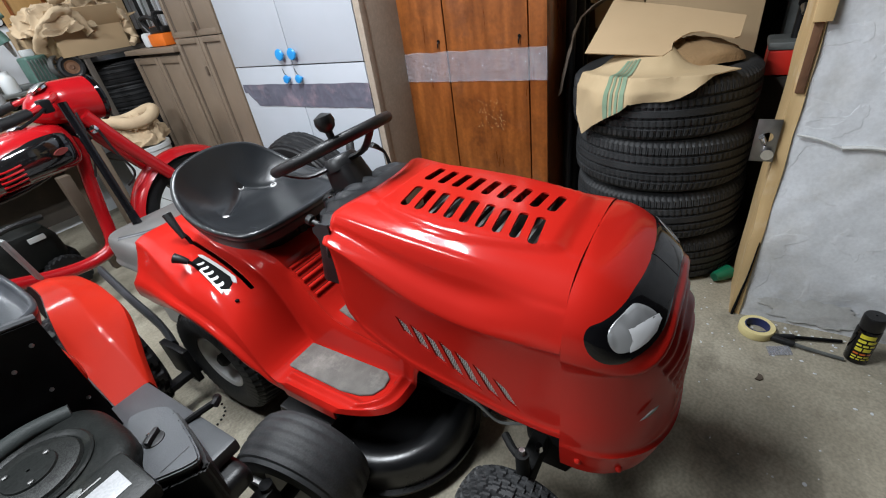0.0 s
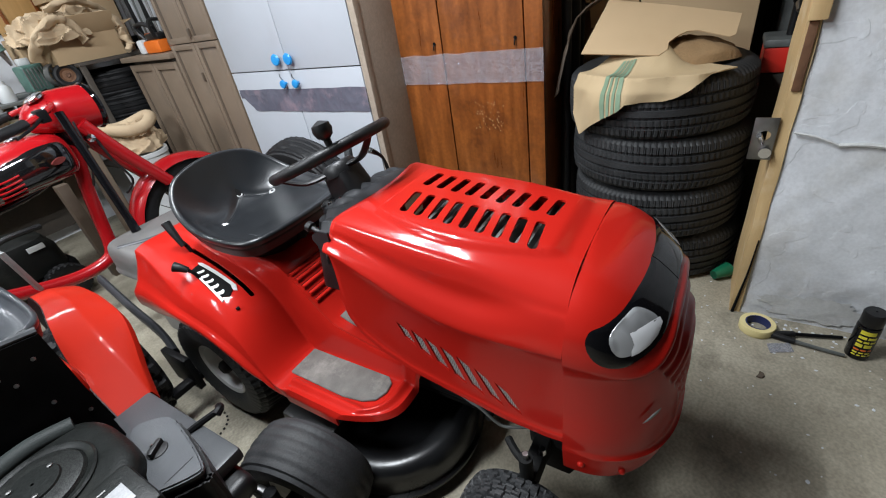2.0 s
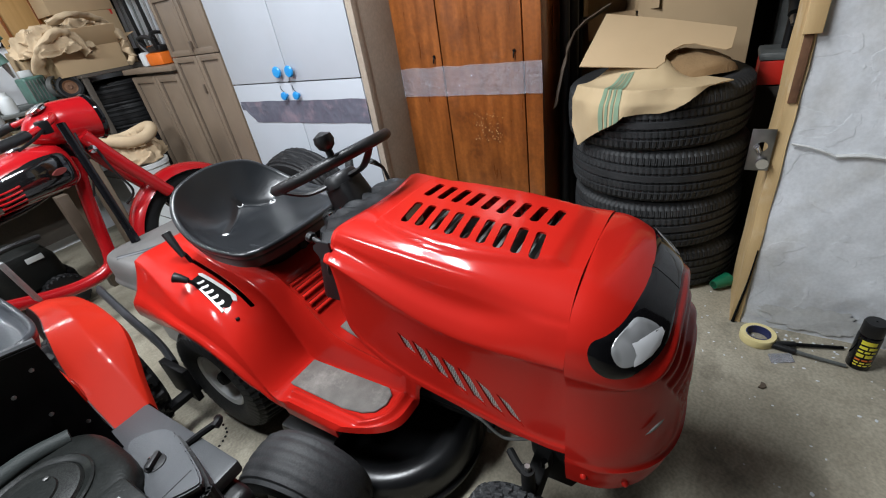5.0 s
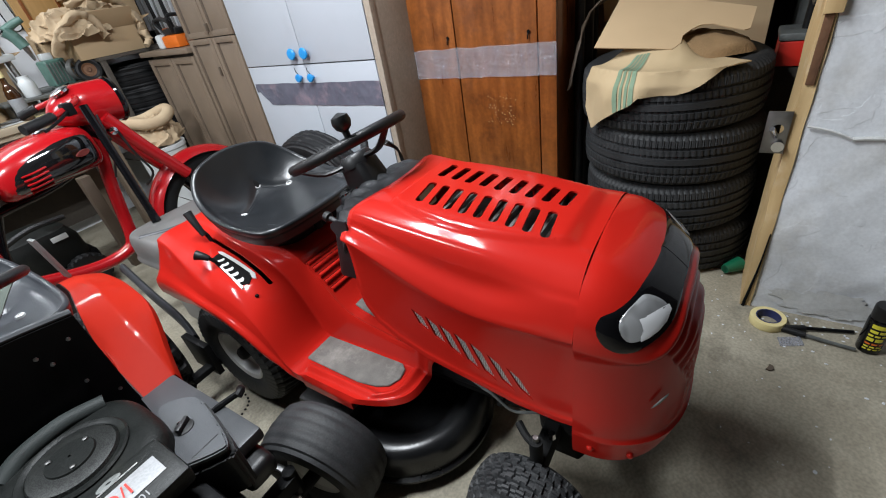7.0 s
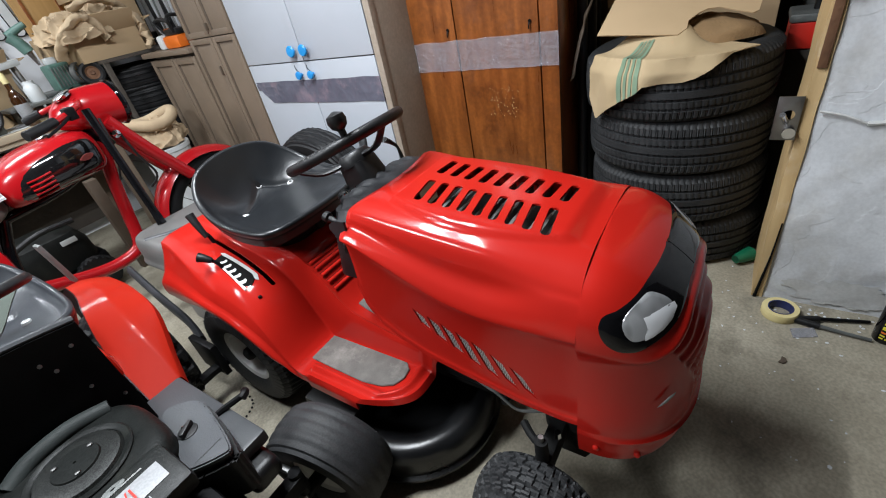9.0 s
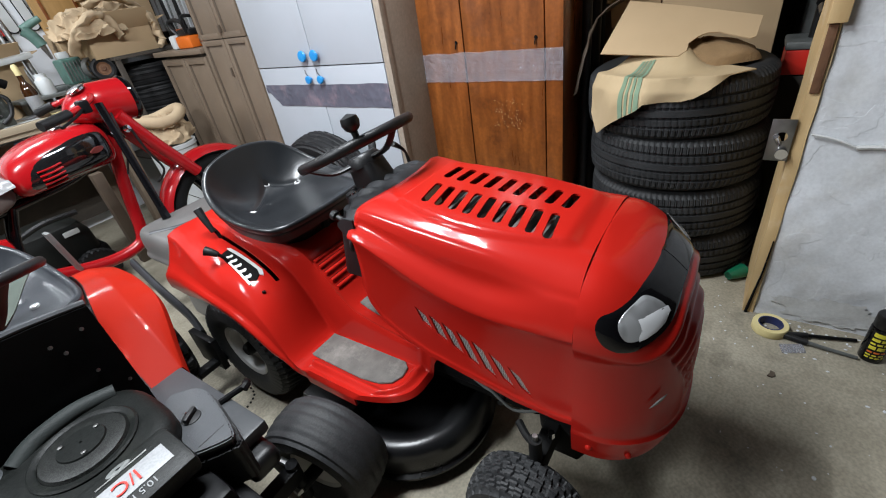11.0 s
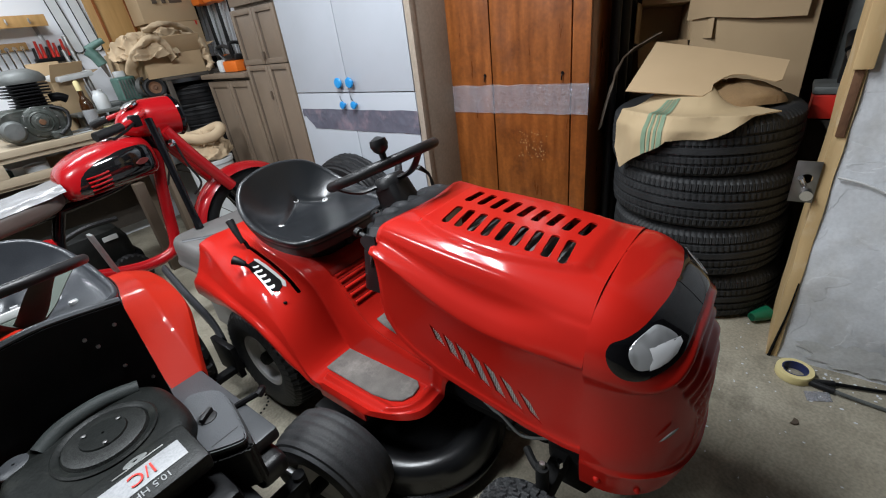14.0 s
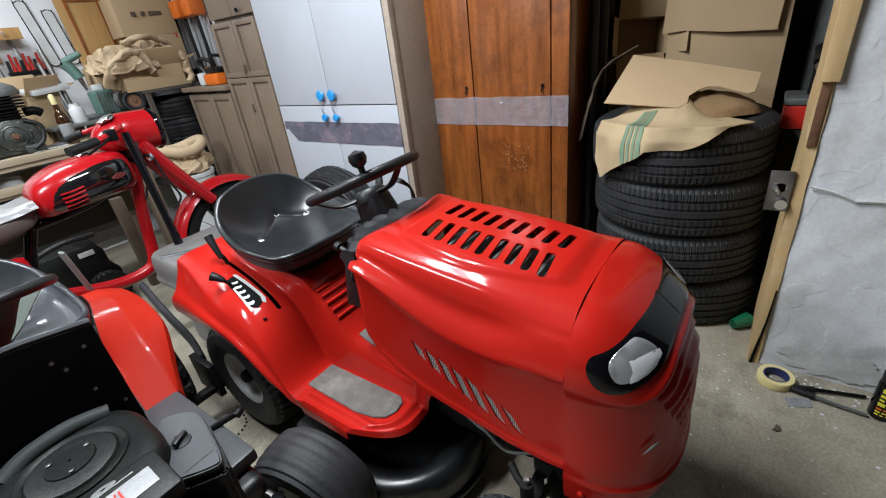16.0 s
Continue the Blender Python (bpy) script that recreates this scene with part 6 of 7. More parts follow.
def brown_locker():
    w = thing("brown_cupboard", (1.8, 2.58, 0), "tall brown painted cupboard with panelled doors", "cupboard")
    part("carcass", box((1.635, 2.36, 0.0), (2.04, 2.83, 2.1), 0.003), BROWN_PAINT, w)
    for y0, y1 in ((2.365, 2.585), (2.59, 2.825)):
        for z0, z1 in ((0.04, 1.185), (1.19, 1.5), (1.52, 2.08)):
            d = part("door", box((1.605, y0, z0), (1.633, y1, z1), 0.003), BROWN_PAINT, w)
            if z0 == 1.52:
                continue
            bm = bmesh.new()
            for a, b in (((y0, z0), (y0 + 0.03, z1)), ((y1 - 0.03, z0), (y1, z1)), ((y0 + 0.0305, z0), (y1 - 0.0305, z0 + 0.03)), ((y0 + 0.0305, z1 - 0.03), (y1 - 0.0305, z1))):
                add_box(bm, (1.594, a[0], a[1]), (1.606, b[0], b[1]), 0.002)
            part("frame_rail", bm, BROWN_PAINT, d)
            for y in (y0 + 0.035, y1 - 0.035):
                part("bead", tube([(1.604, y, z0 + 0.032), (1.604, y, z1 - 0.032)], 0.005, 6, 1), BROWN_DARK, d, "dark bead in the panel")
    part("latch", box((1.585, 2.605, 0.98), (1.6, 2.62, 1.03), 0.003), BROWN_DARK, w)
    part("latch", box((1.58, 2.565, 1.22), (1.6, 2.58, 1.26), 0.003), BROWN_DARK, w)
    part("star_knob", lathe([(0.004, 0), (0.012, 0.006), (0.012, 0.012), (0.003, 0.014)], Matrix.Translation((1.6, 2.5, 1.545)) @ Matrix.Rotation(radians(-90), 4, "Y"), 8), BLACK_METAL, w)
    c = thing("low_brown_cabinet", (1.82, 3.12, 0), "low brown painted cabinet with a worn top", "cabinet")
    part("carcass", box((1.635, 2.84, 0.0), (2.04, 3.4, 1.12), 0.003), BROWN_PAINT, c)
    part("top", box((1.57, 2.835, 1.12), (2.06, 3.43, 1.15), 0.005), BROWN_PAINT, c)
    for y0, y1 in ((2.845, 3.11), (3.115, 3.395)):
        d = part("door", box((1.605, y0, 0.04), (1.633, y1, 1.1), 0.003), BROWN_PAINT, c)
        bm = bmesh.new()
        for a, b in (((y0, 0.04), (y0 + 0.035, 1.1)), ((y1 - 0.035, 0.04), (y1, 1.1)), ((y0 + 0.0355, 1.06), (y1 - 0.0355, 1.1)), ((y0 + 0.0355, 0.04), (y1 - 0.0355, 0.09))):
            add_box(bm, (1.594, a[0], a[1]), (1.606, b[0], b[1]), 0.002)
        part("frame_rail", bm, BROWN_PAINT, d)
        for y in (y0 + 0.041, y1 - 0.041):
            part("bead", tube([(1.604, y, 0.092), (1.604, y, 1.058)], 0.005, 6, 1), BROWN_DARK, d, "dark bead in the panel")


wardrobe()
white_cupboard()
brown_locker()


# ---- tyre stack in the niche ----
def car_tread(a, h, r):
    if r < 0.325:
        return 0.0
    if abs(h) > 0.058:
        return -0.006 if (a * 96 / (2 * math.pi) + 9 * abs(h)) % 1.0 < 0.16 else 0.0
    if 0.018 < abs(h) < 0.05:
        return -0.005 if (a * 96 / (2 * math.pi) + 12 * h) % 1.0 < 0.16 else 0.0
    return 0.0


def car_tyre_bm():
    p = [(0.225, -0.085), (0.232, -0.098), (0.275, -0.111), (0.31, -0.108), (0.332, -0.096), (0.342, -0.084)]
    for g in (-0.052, -0.018, 0.018, 0.052):
        rr = 0.3495 - 0.9 * g * g
        p += [(rr - 0.0005, g - 0.0065), (rr - 0.009, g - 0.005), (rr - 0.009, g + 0.005), (rr - 0.0005, g + 0.0065)]
    p += [(r, -h) for r, h in reversed(p[:6])]
    inner = [(0.22, 0.08), (0.27, 0.06), (0.3, 0.0), (0.27, -0.06), (0.22, -0.08)]
    p = p + inner
    return lathe(p[5:23], Matrix(), 672, car_tread), lathe(p[22:] + p[:6], Matrix(), 384, car_tread)


first = None
for k, (dx, dy, rz) in enumerate(((0.03, -0.03, 0), (0.0, 0.0, 40), (-0.012, 0.012, 100), (-0.02, 0.03, 200))):
    if first is None:
        first = thing("car_tyre", (0, 0, 0), "worn black car tyre in a stack of four", "tyre", "stacked car tyres")
        tread, casing = car_tyre_bm()
        part("tread", tread, RUBBER, first)
        part("casing", casing, RUBBER, first, "smooth black sidewalls")
        first.location = (2.07 + dx, 0.2 + dy, 0.111)
    else:
        copy_thing(first, pose(2.07 + dx, 0.2 + dy, 0.111 + 0.221 * k, (0.0, -1.2, 0.8, 1.0)[k], (0.0, 0.6, -0.7, 0.4)[k], rz))
TOP = 0.885


# ---- cloth, cardboard and other things in the niche ----
HANG = [(130, 0.74), (136.5, 0.66), (142, 0.685), (148, 0.71), (158, 0.752), (168, 0.79), (171, 0.812), (180, 0.816), (190, 0.818), (196, 0.83), (205, 0.862), (214, 0.88), (222, 0.885), (230, 0.885)]


def hang_z(a):
    for (a0, z0), (a1, z1) in zip(HANG, HANG[1:]):
        if a0 <= a <= a1:
            return lerp(z0, z1, (a - a0) / (a1 - a0))
    return HANG[-1][1]


def sack_at(a, s, lift=0.0):
    """A point of the cloth: a is the bearing round the stack, s runs from the top of the tyre down its front."""
    total = 0.22 + max(0.0, TOP - hang_z(a))
    q = s * total - 0.09
    bulge = 0.02 * math.exp(-((a - 150) / 9) ** 2) + 0.012 * math.sin(radians(a) * 9 + 1.0)
    if q < 0.13:
        r, z = 0.215 + q, TOP + 0.012 + 0.075 * step(0.1, -0.09, q) * step(222, 190, a) + lift
    else:
        t = q - 0.13
        r, z = 0.345 + 0.02 * step(0, 0.04, t) + bulge * step(0.0, 0.09, t) + lift, TOP + 0.012 * step(0.03, 0.0, t) - t
    r += 0.004 * noise.noise((a * 0.11, s * 4, 3)) + 0.016 * step(0.3, 0.7, s) * noise.noise((a * 0.07 + s, s * 1.5, 8))
    return Vector((2.05 + r * math.cos(radians(a)), 0.23 + r * math.sin(radians(a)), z))


sack = thing("sackcloth", (2.05, 0.23, TOP), "beige sackcloth with green stripes draped over the tyres", "cloth")
part("cloth", grid(lambda u, v: sack_at(lerp(130, 230, u), v), 96, 40, thick=0.004), BURLAP, sack)
for k, (a0, w) in enumerate(((157.5, 1.5), (160.6, 0.9), (163.4, 0.9), (166.2, 1.5))):
    part("stripe", grid(lambda u, v: sack_at(a0 + w * (u - 0.5) * 1.7 + 3.2 * (v - 0.5), lerp(0.3, 0.995, v), 0.0032), 4, 40), STRIPE, sack, "faded green woven stripe")


def lump(u, v):
    a = 2 * math.pi * u
    k = 1 - v
    n = 1 + 0.22 * noise.noise((math.cos(a) * 1.5, math.sin(a) * 1.5, v * 2))
    return Vector((2.04 + 0.17 * k * n * math.cos(a), 0.16 + 0.2 * k * n * math.sin(a), TOP + 0.012 + 0.066 * math.sqrt(max(0, 1 - k ** 2)) * (1 + 0.25 * noise.noise((a * 2, v * 3, 1)))))


solid("folded_sack", grid(lump, 40, 20, True), mat("brown_sack", (0.3, 0.19, 0.09), (0.2, 0.12, 0.055), 12, 0.9, 0.05, bump=0.3, bump_scale=120), "crumpled brown sack under the cardboard", "sack")


def sheet(corners, rim, thick=0.004, name="cardboard_sheet", label="", wave=0.004):
    """Corrugated card: outline rim in (u, v) over four corners."""
    a, b, c, d = (Vector(p) for p in corners)

    def at(u, v):
        p = a.lerp(b, u).lerp(d.lerp(c, u), v)
        return p + Vector((0, 0, wave * math.sin(u * 3.1) + 0.3 * wave * noise.noise((u * 4, v * 4, 0))))
    bm = bmesh.new()
    f = bm.faces.new([bm.verts.new(at(u, v)) for u, v in rim])
    bmesh.ops.triangulate(bm, faces=[f])
    bmesh.ops.subdivide_edges(bm, edges=bm.edges[:], cuts=2, use_grid_fill=True)
    bmesh.ops.recalc_face_normals(bm, faces=bm.faces)
    bmesh.ops.solidify(bm, geom=bm.faces[:], thickness=thick)
    return solid(name, bm, CARD, label, "cardboard")


sheet([(1.835, 0.49, 0.962), (1.845, -0.005, 0.916), (2.085, -0.02, 1.022), (2.12, 0.455, 1.112)],
      [(0, 0), (0.3, 0.0), (0.56, 0.0), (0.6, 0.12), (0.59, 0.26), (0.63, 0.4), (0.68, 0.5), (0.76, 0.54), (0.86, 0.5), (0.97, 0.47), (1, 0.52), (1, 1), (0.5, 1.0), (0, 1)], label="torn flat cardboard lying over the tyres")


def carton(name, centre, size, turn, label, open_top=False, tilt=(0, 0), flap=0.0, tape=None):
    m = pose(*centre, tilt[0], tilt[1], turn)
    w, d, h = (v / 2 for v in size)
    ob = thing(name, centre, label, "box")
    t = 0.005
    if open_top:
        for a, b in (((-w, -d, 0), (w, -d + t, 2 * h)), ((-w, d - t, 0), (w, d, 2 * h)), ((-w, -d + t, 0), (-w + t, d - t, 2 * h)), ((w - t, -d + t, 0), (w, d - t, 2 * h)), ((-w + t, -d + t, 0), (w - t, d - t, t))):
            part("side", box(a, b, 0.001, m), CARD, ob)
        for k, (x, y, rz) in enumerate(((0, -d, 0), (w, 0, 90), (0, d, 180), (-w, 0, 270))):
            ln = w if k % 2 == 0 else d
            part("flap", box((-ln, -0.002, 0), (ln, 0.002, 0.13), 0.001, m @ pose(x, y, 2 * h, (35, 70, 15, 55)[k], 0, rz)), CARD, ob)
    else:
        part("body", box((-w, -d, 0), (w, d, 2 * h), 0.004, m), CARD, ob)
        part("lid_seam", box((-w - 0.001, -0.002, 2 * h - 0.001), (w + 0.001, 0.002, 2 * h + 0.001), 0, m), BROWN_DARK, ob)
        if tape:
            part("tape", box((-w - 0.0015, -0.03, h * 1.2), (w + 0.0015, 0.03, 2 * h + 0.0015), 0.001, m), tape, ob)
    return ob


# a stand behind the tyres carries the cartons
st = thing("storage_crate", (2.7, 0.3, 0), "dark wooden crate behind the tyres", "crate")
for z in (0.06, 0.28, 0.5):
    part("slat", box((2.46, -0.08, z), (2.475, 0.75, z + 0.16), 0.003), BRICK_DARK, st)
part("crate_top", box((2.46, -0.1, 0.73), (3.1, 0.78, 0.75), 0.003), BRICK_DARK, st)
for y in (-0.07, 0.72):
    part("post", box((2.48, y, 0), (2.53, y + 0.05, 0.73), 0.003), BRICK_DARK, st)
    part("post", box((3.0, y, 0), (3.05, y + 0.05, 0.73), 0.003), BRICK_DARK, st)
big = carton("cardboard_box", (2.63, 0.16, 0.752), (0.4, 0.46, 0.72), 3, "large pale brown cardboard box on the crate")
sheet([(2.41, 0.4, 1.17), (2.4, -0.04, 1.15), (2.4, -0.06, 1.6), (2.42, 0.38, 1.62)], [(0, 0), (0.2, 0.02), (0.6, -0.01), (1, 0), (1, 1), (0, 1)], name="cardboard_flap", label="upright flap of pale cardboard leaning on a box").parent = None
carton("lower_cardboard_box", (2.66, 0.57, 0.752), (0.32, 0.3, 0.295), -4, "closed brown cardboard box on the crate")
carton("open_cardboard_box", (2.62, 0.575, 1.15), (0.17, 0.22, 0.2), 8, "small open cardboard box lying on its side", True, (14, -84))
LATH = curve_points([(1.945, 0.625, 0.78), (1.98, 0.6, 0.93), (2.02, 0.582, 1.03), (2.07, 0.555, 1.085), (2.17, 0.46, 1.14)], 8)
solid("dark_lath", grid(lambda u, v: LATH[round(u * (len(LATH) - 1))] + Vector((0.0, 0.016 * (v - 0.5) + 0.006 * noise.noise((u * 9, v, 2)), 0.02 * (0.5 - v))), len(LATH), 4, thick=0.006), BROWN_DARK, "dark torn strip of board leaning beside the tyres", "lath")
for k, (x, y, r, h) in enumerate(((2.04, 0.61, 0.022, 1.9), (2.12, 0.6, 0.03, 1.7), (2.3, 0.62, 0.02, 2.0))):
    solid("black_pipe", tube([(x, y, 0), (x + 0.02, y + 0.004, h / 2), (x + 0.03, y + 0.01, h)], r, 12, 5), RUBBER_DARK, "black pipe standing beside the wardrobe", "pipe", "pipes by the wardrobe")
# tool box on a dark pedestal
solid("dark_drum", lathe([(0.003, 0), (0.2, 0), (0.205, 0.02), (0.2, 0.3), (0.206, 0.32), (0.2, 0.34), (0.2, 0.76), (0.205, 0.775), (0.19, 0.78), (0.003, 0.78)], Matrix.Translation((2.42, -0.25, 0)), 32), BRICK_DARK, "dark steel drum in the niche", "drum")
tb = thing("toolbox", (2.3, -0.19, 0.781), "red plastic toolbox with a grey lid", "toolbox")
part("box", box((2.22, -0.28, 0.781), (2.4, -0.12, 0.875), 0.008), RED_PLASTIC, tb)
part("lid", box((2.215, -0.285, 0.876), (2.405, -0.115, 0.905), 0.008), GREY_IRON, tb, "grey lid")
dr = thing("hand_drill", (2.3, -0.2, 0.906), "black hand drill standing on the toolbox", "drill")
part("body", tube([(2.27, -0.2, 1.03), (2.31, -0.2, 1.06), (2.36, -0.2, 1.07)], 0.022, 12, 4), BLACK_PLASTIC, dr)
part("handle", tube([(2.3, -0.2, 0.907), (2.295, -0.2, 0.97), (2.29, -0.2, 1.04)], 0.016, 10, 4), BLACK_PLASTIC, dr)
part("chuck", rod((2.26, -0.2, 1.02), (2.22, -0.2, 1.0), 0.014, 0.008), STEEL, dr)
cab = thing("grey_locker", (2.85, -0.35, 0), "light grey metal locker deep in the niche", "locker")
part("carcass", box((2.66, -0.5, 0), (3.05, -0.17, 1.9), 0.005), GREY_IRON, cab)
part("door", box((2.645, -0.49, 0.05), (2.658, -0.18, 1.88), 0.003), GREY_IRON, cab)

# ---- small things on the floor by the wall ----
rl = thing("masking_tape_roll", (1.573, -0.262, 0.0), "roll of cream masking tape with a navy core", "tape roll")
part("tape", lathe([(0.04, 0.001), (0.056, 0.001), (0.0575, 0.004), (0.0575, 0.03), (0.056, 0.033), (0.04, 0.033), (0.04, 0.001)], Matrix.Translation((1.573, -0.262, 0)), 40), CREAM_TAPE, rl)
part("core", lathe([(0.036, 0.002), (0.0398, 0.002), (0.0398, 0.034), (0.036, 0.034), (0.036, 0.002)], Matrix.Translation((1.573, -0.262, 0)), 40), NAVY, rl, "navy blue core")
cl = thing("locking_pliers", (1.56, -0.4, 0.0), "grey steel tongs with dark grips lying on the floor", "pliers")
part("arm", tube([(1.54, -0.285, 0.012), (1.565, -0.35, 0.013), (1.585, -0.42, 0.012), (1.612, -0.515, 0.01)], (0.008, 0.006), 8, 5), BLACK_METAL, cl)
part("arm", tube([(1.545, -0.285, 0.014), (1.535, -0.36, 0.013), (1.525, -0.43, 0.012), (1.518, -0.51, 0.01)], (0.008, 0.006), 8, 5), GREY_IRON, cl)
part("grip", tube([(1.535, -0.275, 0.013), (1.556, -0.33, 0.013), (1.572, -0.375, 0.013)], 0.0115, 10, 4), BLACK_PLASTIC, cl)
part("grip", tube([(1.55, -0.28, 0.014), (1.54, -0.33, 0.013), (1.533, -0.375, 0.013)], 0.0115, 10, 4), BLACK_PLASTIC, cl)
part("jaw", lathe([(0.003, 0), (0.014, 0), (0.014, 0.018), (0.003, 0.018)], Matrix.Translation((1.545, -0.282, 0.002)), 14), STEEL, cl)
cn = thing("spray_can", (1.548, -0.545, 0.0), "black and yellow spray can with a black cap", "spray can")
CM = Matrix.Translation((1.548, -0.545, 0))
part("can", lathe([(0.003, 0.002), (0.028, 0.0), (0.031, 0.003), (0.0325, 0.008), (0.0325, 0.135), (0.031, 0.14), (0.027, 0.146), (0.003, 0.147)], CM, 36), BLACK_PAINT, cn)
part("cap", lathe([(0.0295, 0.143), (0.0305, 0.146), (0.0305, 0.188), (0.028, 0.193), (0.003, 0.194)], CM, 36), BLACK_PLASTIC, cn, "black plastic cap")
random.seed(11)
for k, (z, h, runs) in enumerate(((0.113, 0.016, 1), (0.095, 0.011, 2), (0.08, 0.008, 3), (0.06, 0.014, 2), (0.045, 0.007, 3), (0.033, 0.006, 3), (0.022, 0.006, 4))):
    a = 138.0
    for r in range(runs):
        w = random.uniform(60, 84) / runs
        part("print_bar", grid(lambda u, v: Vector((1.548 + 0.0329 * math.cos(radians(a + w * u)), -0.545 + 0.0329 * math.sin(radians(a + w * u)), z + h * v)), 10, 2), YELLOW if k != 4 else ORANGE, cn, "yellow printed bar")
        a += w + 7
gb = thing("green_bottle", (1.87, -0.13, 0.0), "broken green glass bottle neck on the floor", "bottle")
part("glass", lathe([(0.018, -0.04), (0.022, -0.03), (0.03, 0.02), (0.032, 0.04), (0.027, 0.04), (0.02, 0.0), (0.016, -0.04)], Matrix.Translation((1.87, -0.13, 0.031)) @ pose(0, 0, 0, 90, 0, 50), 24), GREEN, gb)
bm = bmesh.new()
random.seed(5)
for k in range(260):
    x, y = random.uniform(0.95, 2.0), random.uniform(-1.3, -0.02)
    if k > 140:
        x, y = random.gauss(1.6, 0.07), random.gauss(-0.45, 0.3)
    if x > 1.64 and y < -0.17:
        continue
    r = random.uniform(0.0012, 0.0042)
    bmesh.ops.create_icosphere(bm, subdivisions=1, radius=r, matrix=Matrix.Translation((x, y, r * 0.3)) @ Matrix.Diagonal((random.uniform(0.7, 1.8), random.uniform(0.7, 1.8), 0.5, 1)))
solid("plaster_crumbs", bm, PLASTER, "white plaster crumbs scattered on the floor", "crumbs", kind="stuff")
solid("plastic_strip", slab([(1.5, -0.293), (1.455, -0.303), (1.487, -0.372), (1.53, -0.362)], 0.001, 0.005, 0.001), FILM, "clear plastic offcut lying on the concrete", "plastic offcut")
solid("dry_leaf", slab([(1.32, -0.26), (1.335, -0.268), (1.35, -0.27), (1.345, -0.282), (1.33, -0.285), (1.318, -0.275)], 0.001, 0.006, 0.001), BROWN_DARK, "dry dark leaf on the concrete", "leaf")
# tyre leaning behind the seat
p = tyre_profile(0.29, 0.16, 0.19, grooves=4, depth=0.006)
solid("spare_tyre", lathe(p + [p[0]], pose(1.44, 1.8, 0.435, 0, 78, 0), 96, turf(40, 0.004, (0.278, 0.07), 1.0)), RUBBER_DARK, "black tyre leaning against the white cupboard", "tyre", at=(1.44, 1.8, 0.14))
solid("wooden_block", box((1.3, 1.6, 0.0), (1.57, 2.0, 0.145), 0.004), PINE, "rough wooden block under the spare tyre", "block")

# ---- workbench and what lies on it ----
bench = thing("workbench", (0.2, 3.8, 0), "pale wooden workbench with a tool drawer", "workbench")
for k in range(3):
    part("plank", box((-1.35, 3.44 + 0.25 * k, 0.895), (1.26, 3.685 + 0.25 * k, 0.935), 0.004), BENCH_WOOD, bench)
part("apron_top", box((-1.35, 3.46, 0.865), (1.22, 3.485, 0.893), 0.003), BENCH_WOOD, bench)
part("apron_low", box((-1.35, 3.46, 0.735), (1.22, 3.485, 0.785), 0.003), BENCH_WOOD, bench)
part("shelf_board", box((-1.35, 3.48, 0.715), (1.22, 4.2, 0.733), 0.003), BENCH_WOOD, bench)
for x in (-1.3, 0.28, 0.86, 1.15):
    part("apron_post", box((x - 0.035, 3.458, 0.785), (x + 0.035, 3.484, 0.865), 0.002), BENCH_WOOD, bench)
for x in (-1.3, -0.2, 1.14):
    for y in (3.5, 4.12):
        part("leg", box((x - 0.04, y - 0.04, 0), (x + 0.04, y + 0.04, 0.715), 0.004), BROWN_PAINT, bench)
part("back_board", box((-1.3, 4.14, 0.1), (1.15, 4.155, 0.7), 0.002), BRICK_DARK, bench)
random.seed(21)
STOCK = [GREY_IRON, BLACK_PLASTIC, STEEL, BENCH_WOOD, RUST, TOOL_GREEN, WHITE_PLASTIC, CARD, BLUE]
KIND = {"grey_cast_iron": "tool_case", "black_plastic": "black_case", "bare_steel": "steel_tin", "bench_wood": "wood_offcut", "rusty_steel": "rusty_tin", "hammered_green_paint": "green_case", "white_plastic": "white_canister", "cardboard": "small_carton", "blue_plastic": "blue_tub"}


def oddment(x, y, z, k):
    """Small workshop things in the shelf and under the bench."""
    m = STOCK[k % len(STOCK)]
    w, d, h = random.uniform(0.05, 0.15), random.uniform(0.06, 0.16), random.uniform(0.035, 0.09)
    rz = random.uniform(-40, 40)
    if k % 3 == 0:
        r = w * 0.45
        bm = lathe([(0.003, 0), (r, 0), (r * 1.03, h * 0.1), (r, h * 0.2), (r, h * 0.9), (r * 1.04, h * 0.94), (r * 0.9, h), (0.003, h)], pose(x, y, z, 0, 0, rz), 20)
    else:
        bm = box((-w / 2, -d / 2, 0), (w / 2, d / 2, h), 0.006, pose(x, y, z, 0, 0, rz))
        add_box(bm, (-w / 2 - 0.003, -d / 2 - 0.003, h * 0.7), (w / 2 + 0.003, d / 2 + 0.003, h * 0.8), 0.002, pose(x, y, z, 0, 0, rz))
    words = {"tool_case": "small grey iron tool case", "black_case": "small black plastic case", "steel_tin": "bare steel tin", "wood_offcut": "pale wooden offcut", "rusty_tin": "rusty old tin", "green_case": "small green painted case", "white_canister": "white plastic canister", "small_carton": "small brown carton", "blue_tub": "blue plastic tub"}
    n = KIND[m.name]
    solid(n, bm, m, words[n] + " among the workshop clutter", "container", "workshop clutter")


k = 0
for x in np.arange(-0.35, 1.1, 0.14):
    oddment(float(x) + random.uniform(-0.03, 0.03), 3.6 + random.uniform(0, 0.25), 0.734, k)
    k += 1
for x in np.arange(-0.2, 1.15, 0.13):
    oddment(float(x) + random.uniform(-0.03, 0.03), 4.0 + random.uniform(-0.08, 0.08), 0.936, k)
    k += 1
for x in np.arange(-0.4, 1.1, 0.2):
    oddment(float(x) + random.uniform(-0.05, 0.05), 3.75 + random.uniform(-0.1, 0.2), 0.0, k + 2)
    k += 1
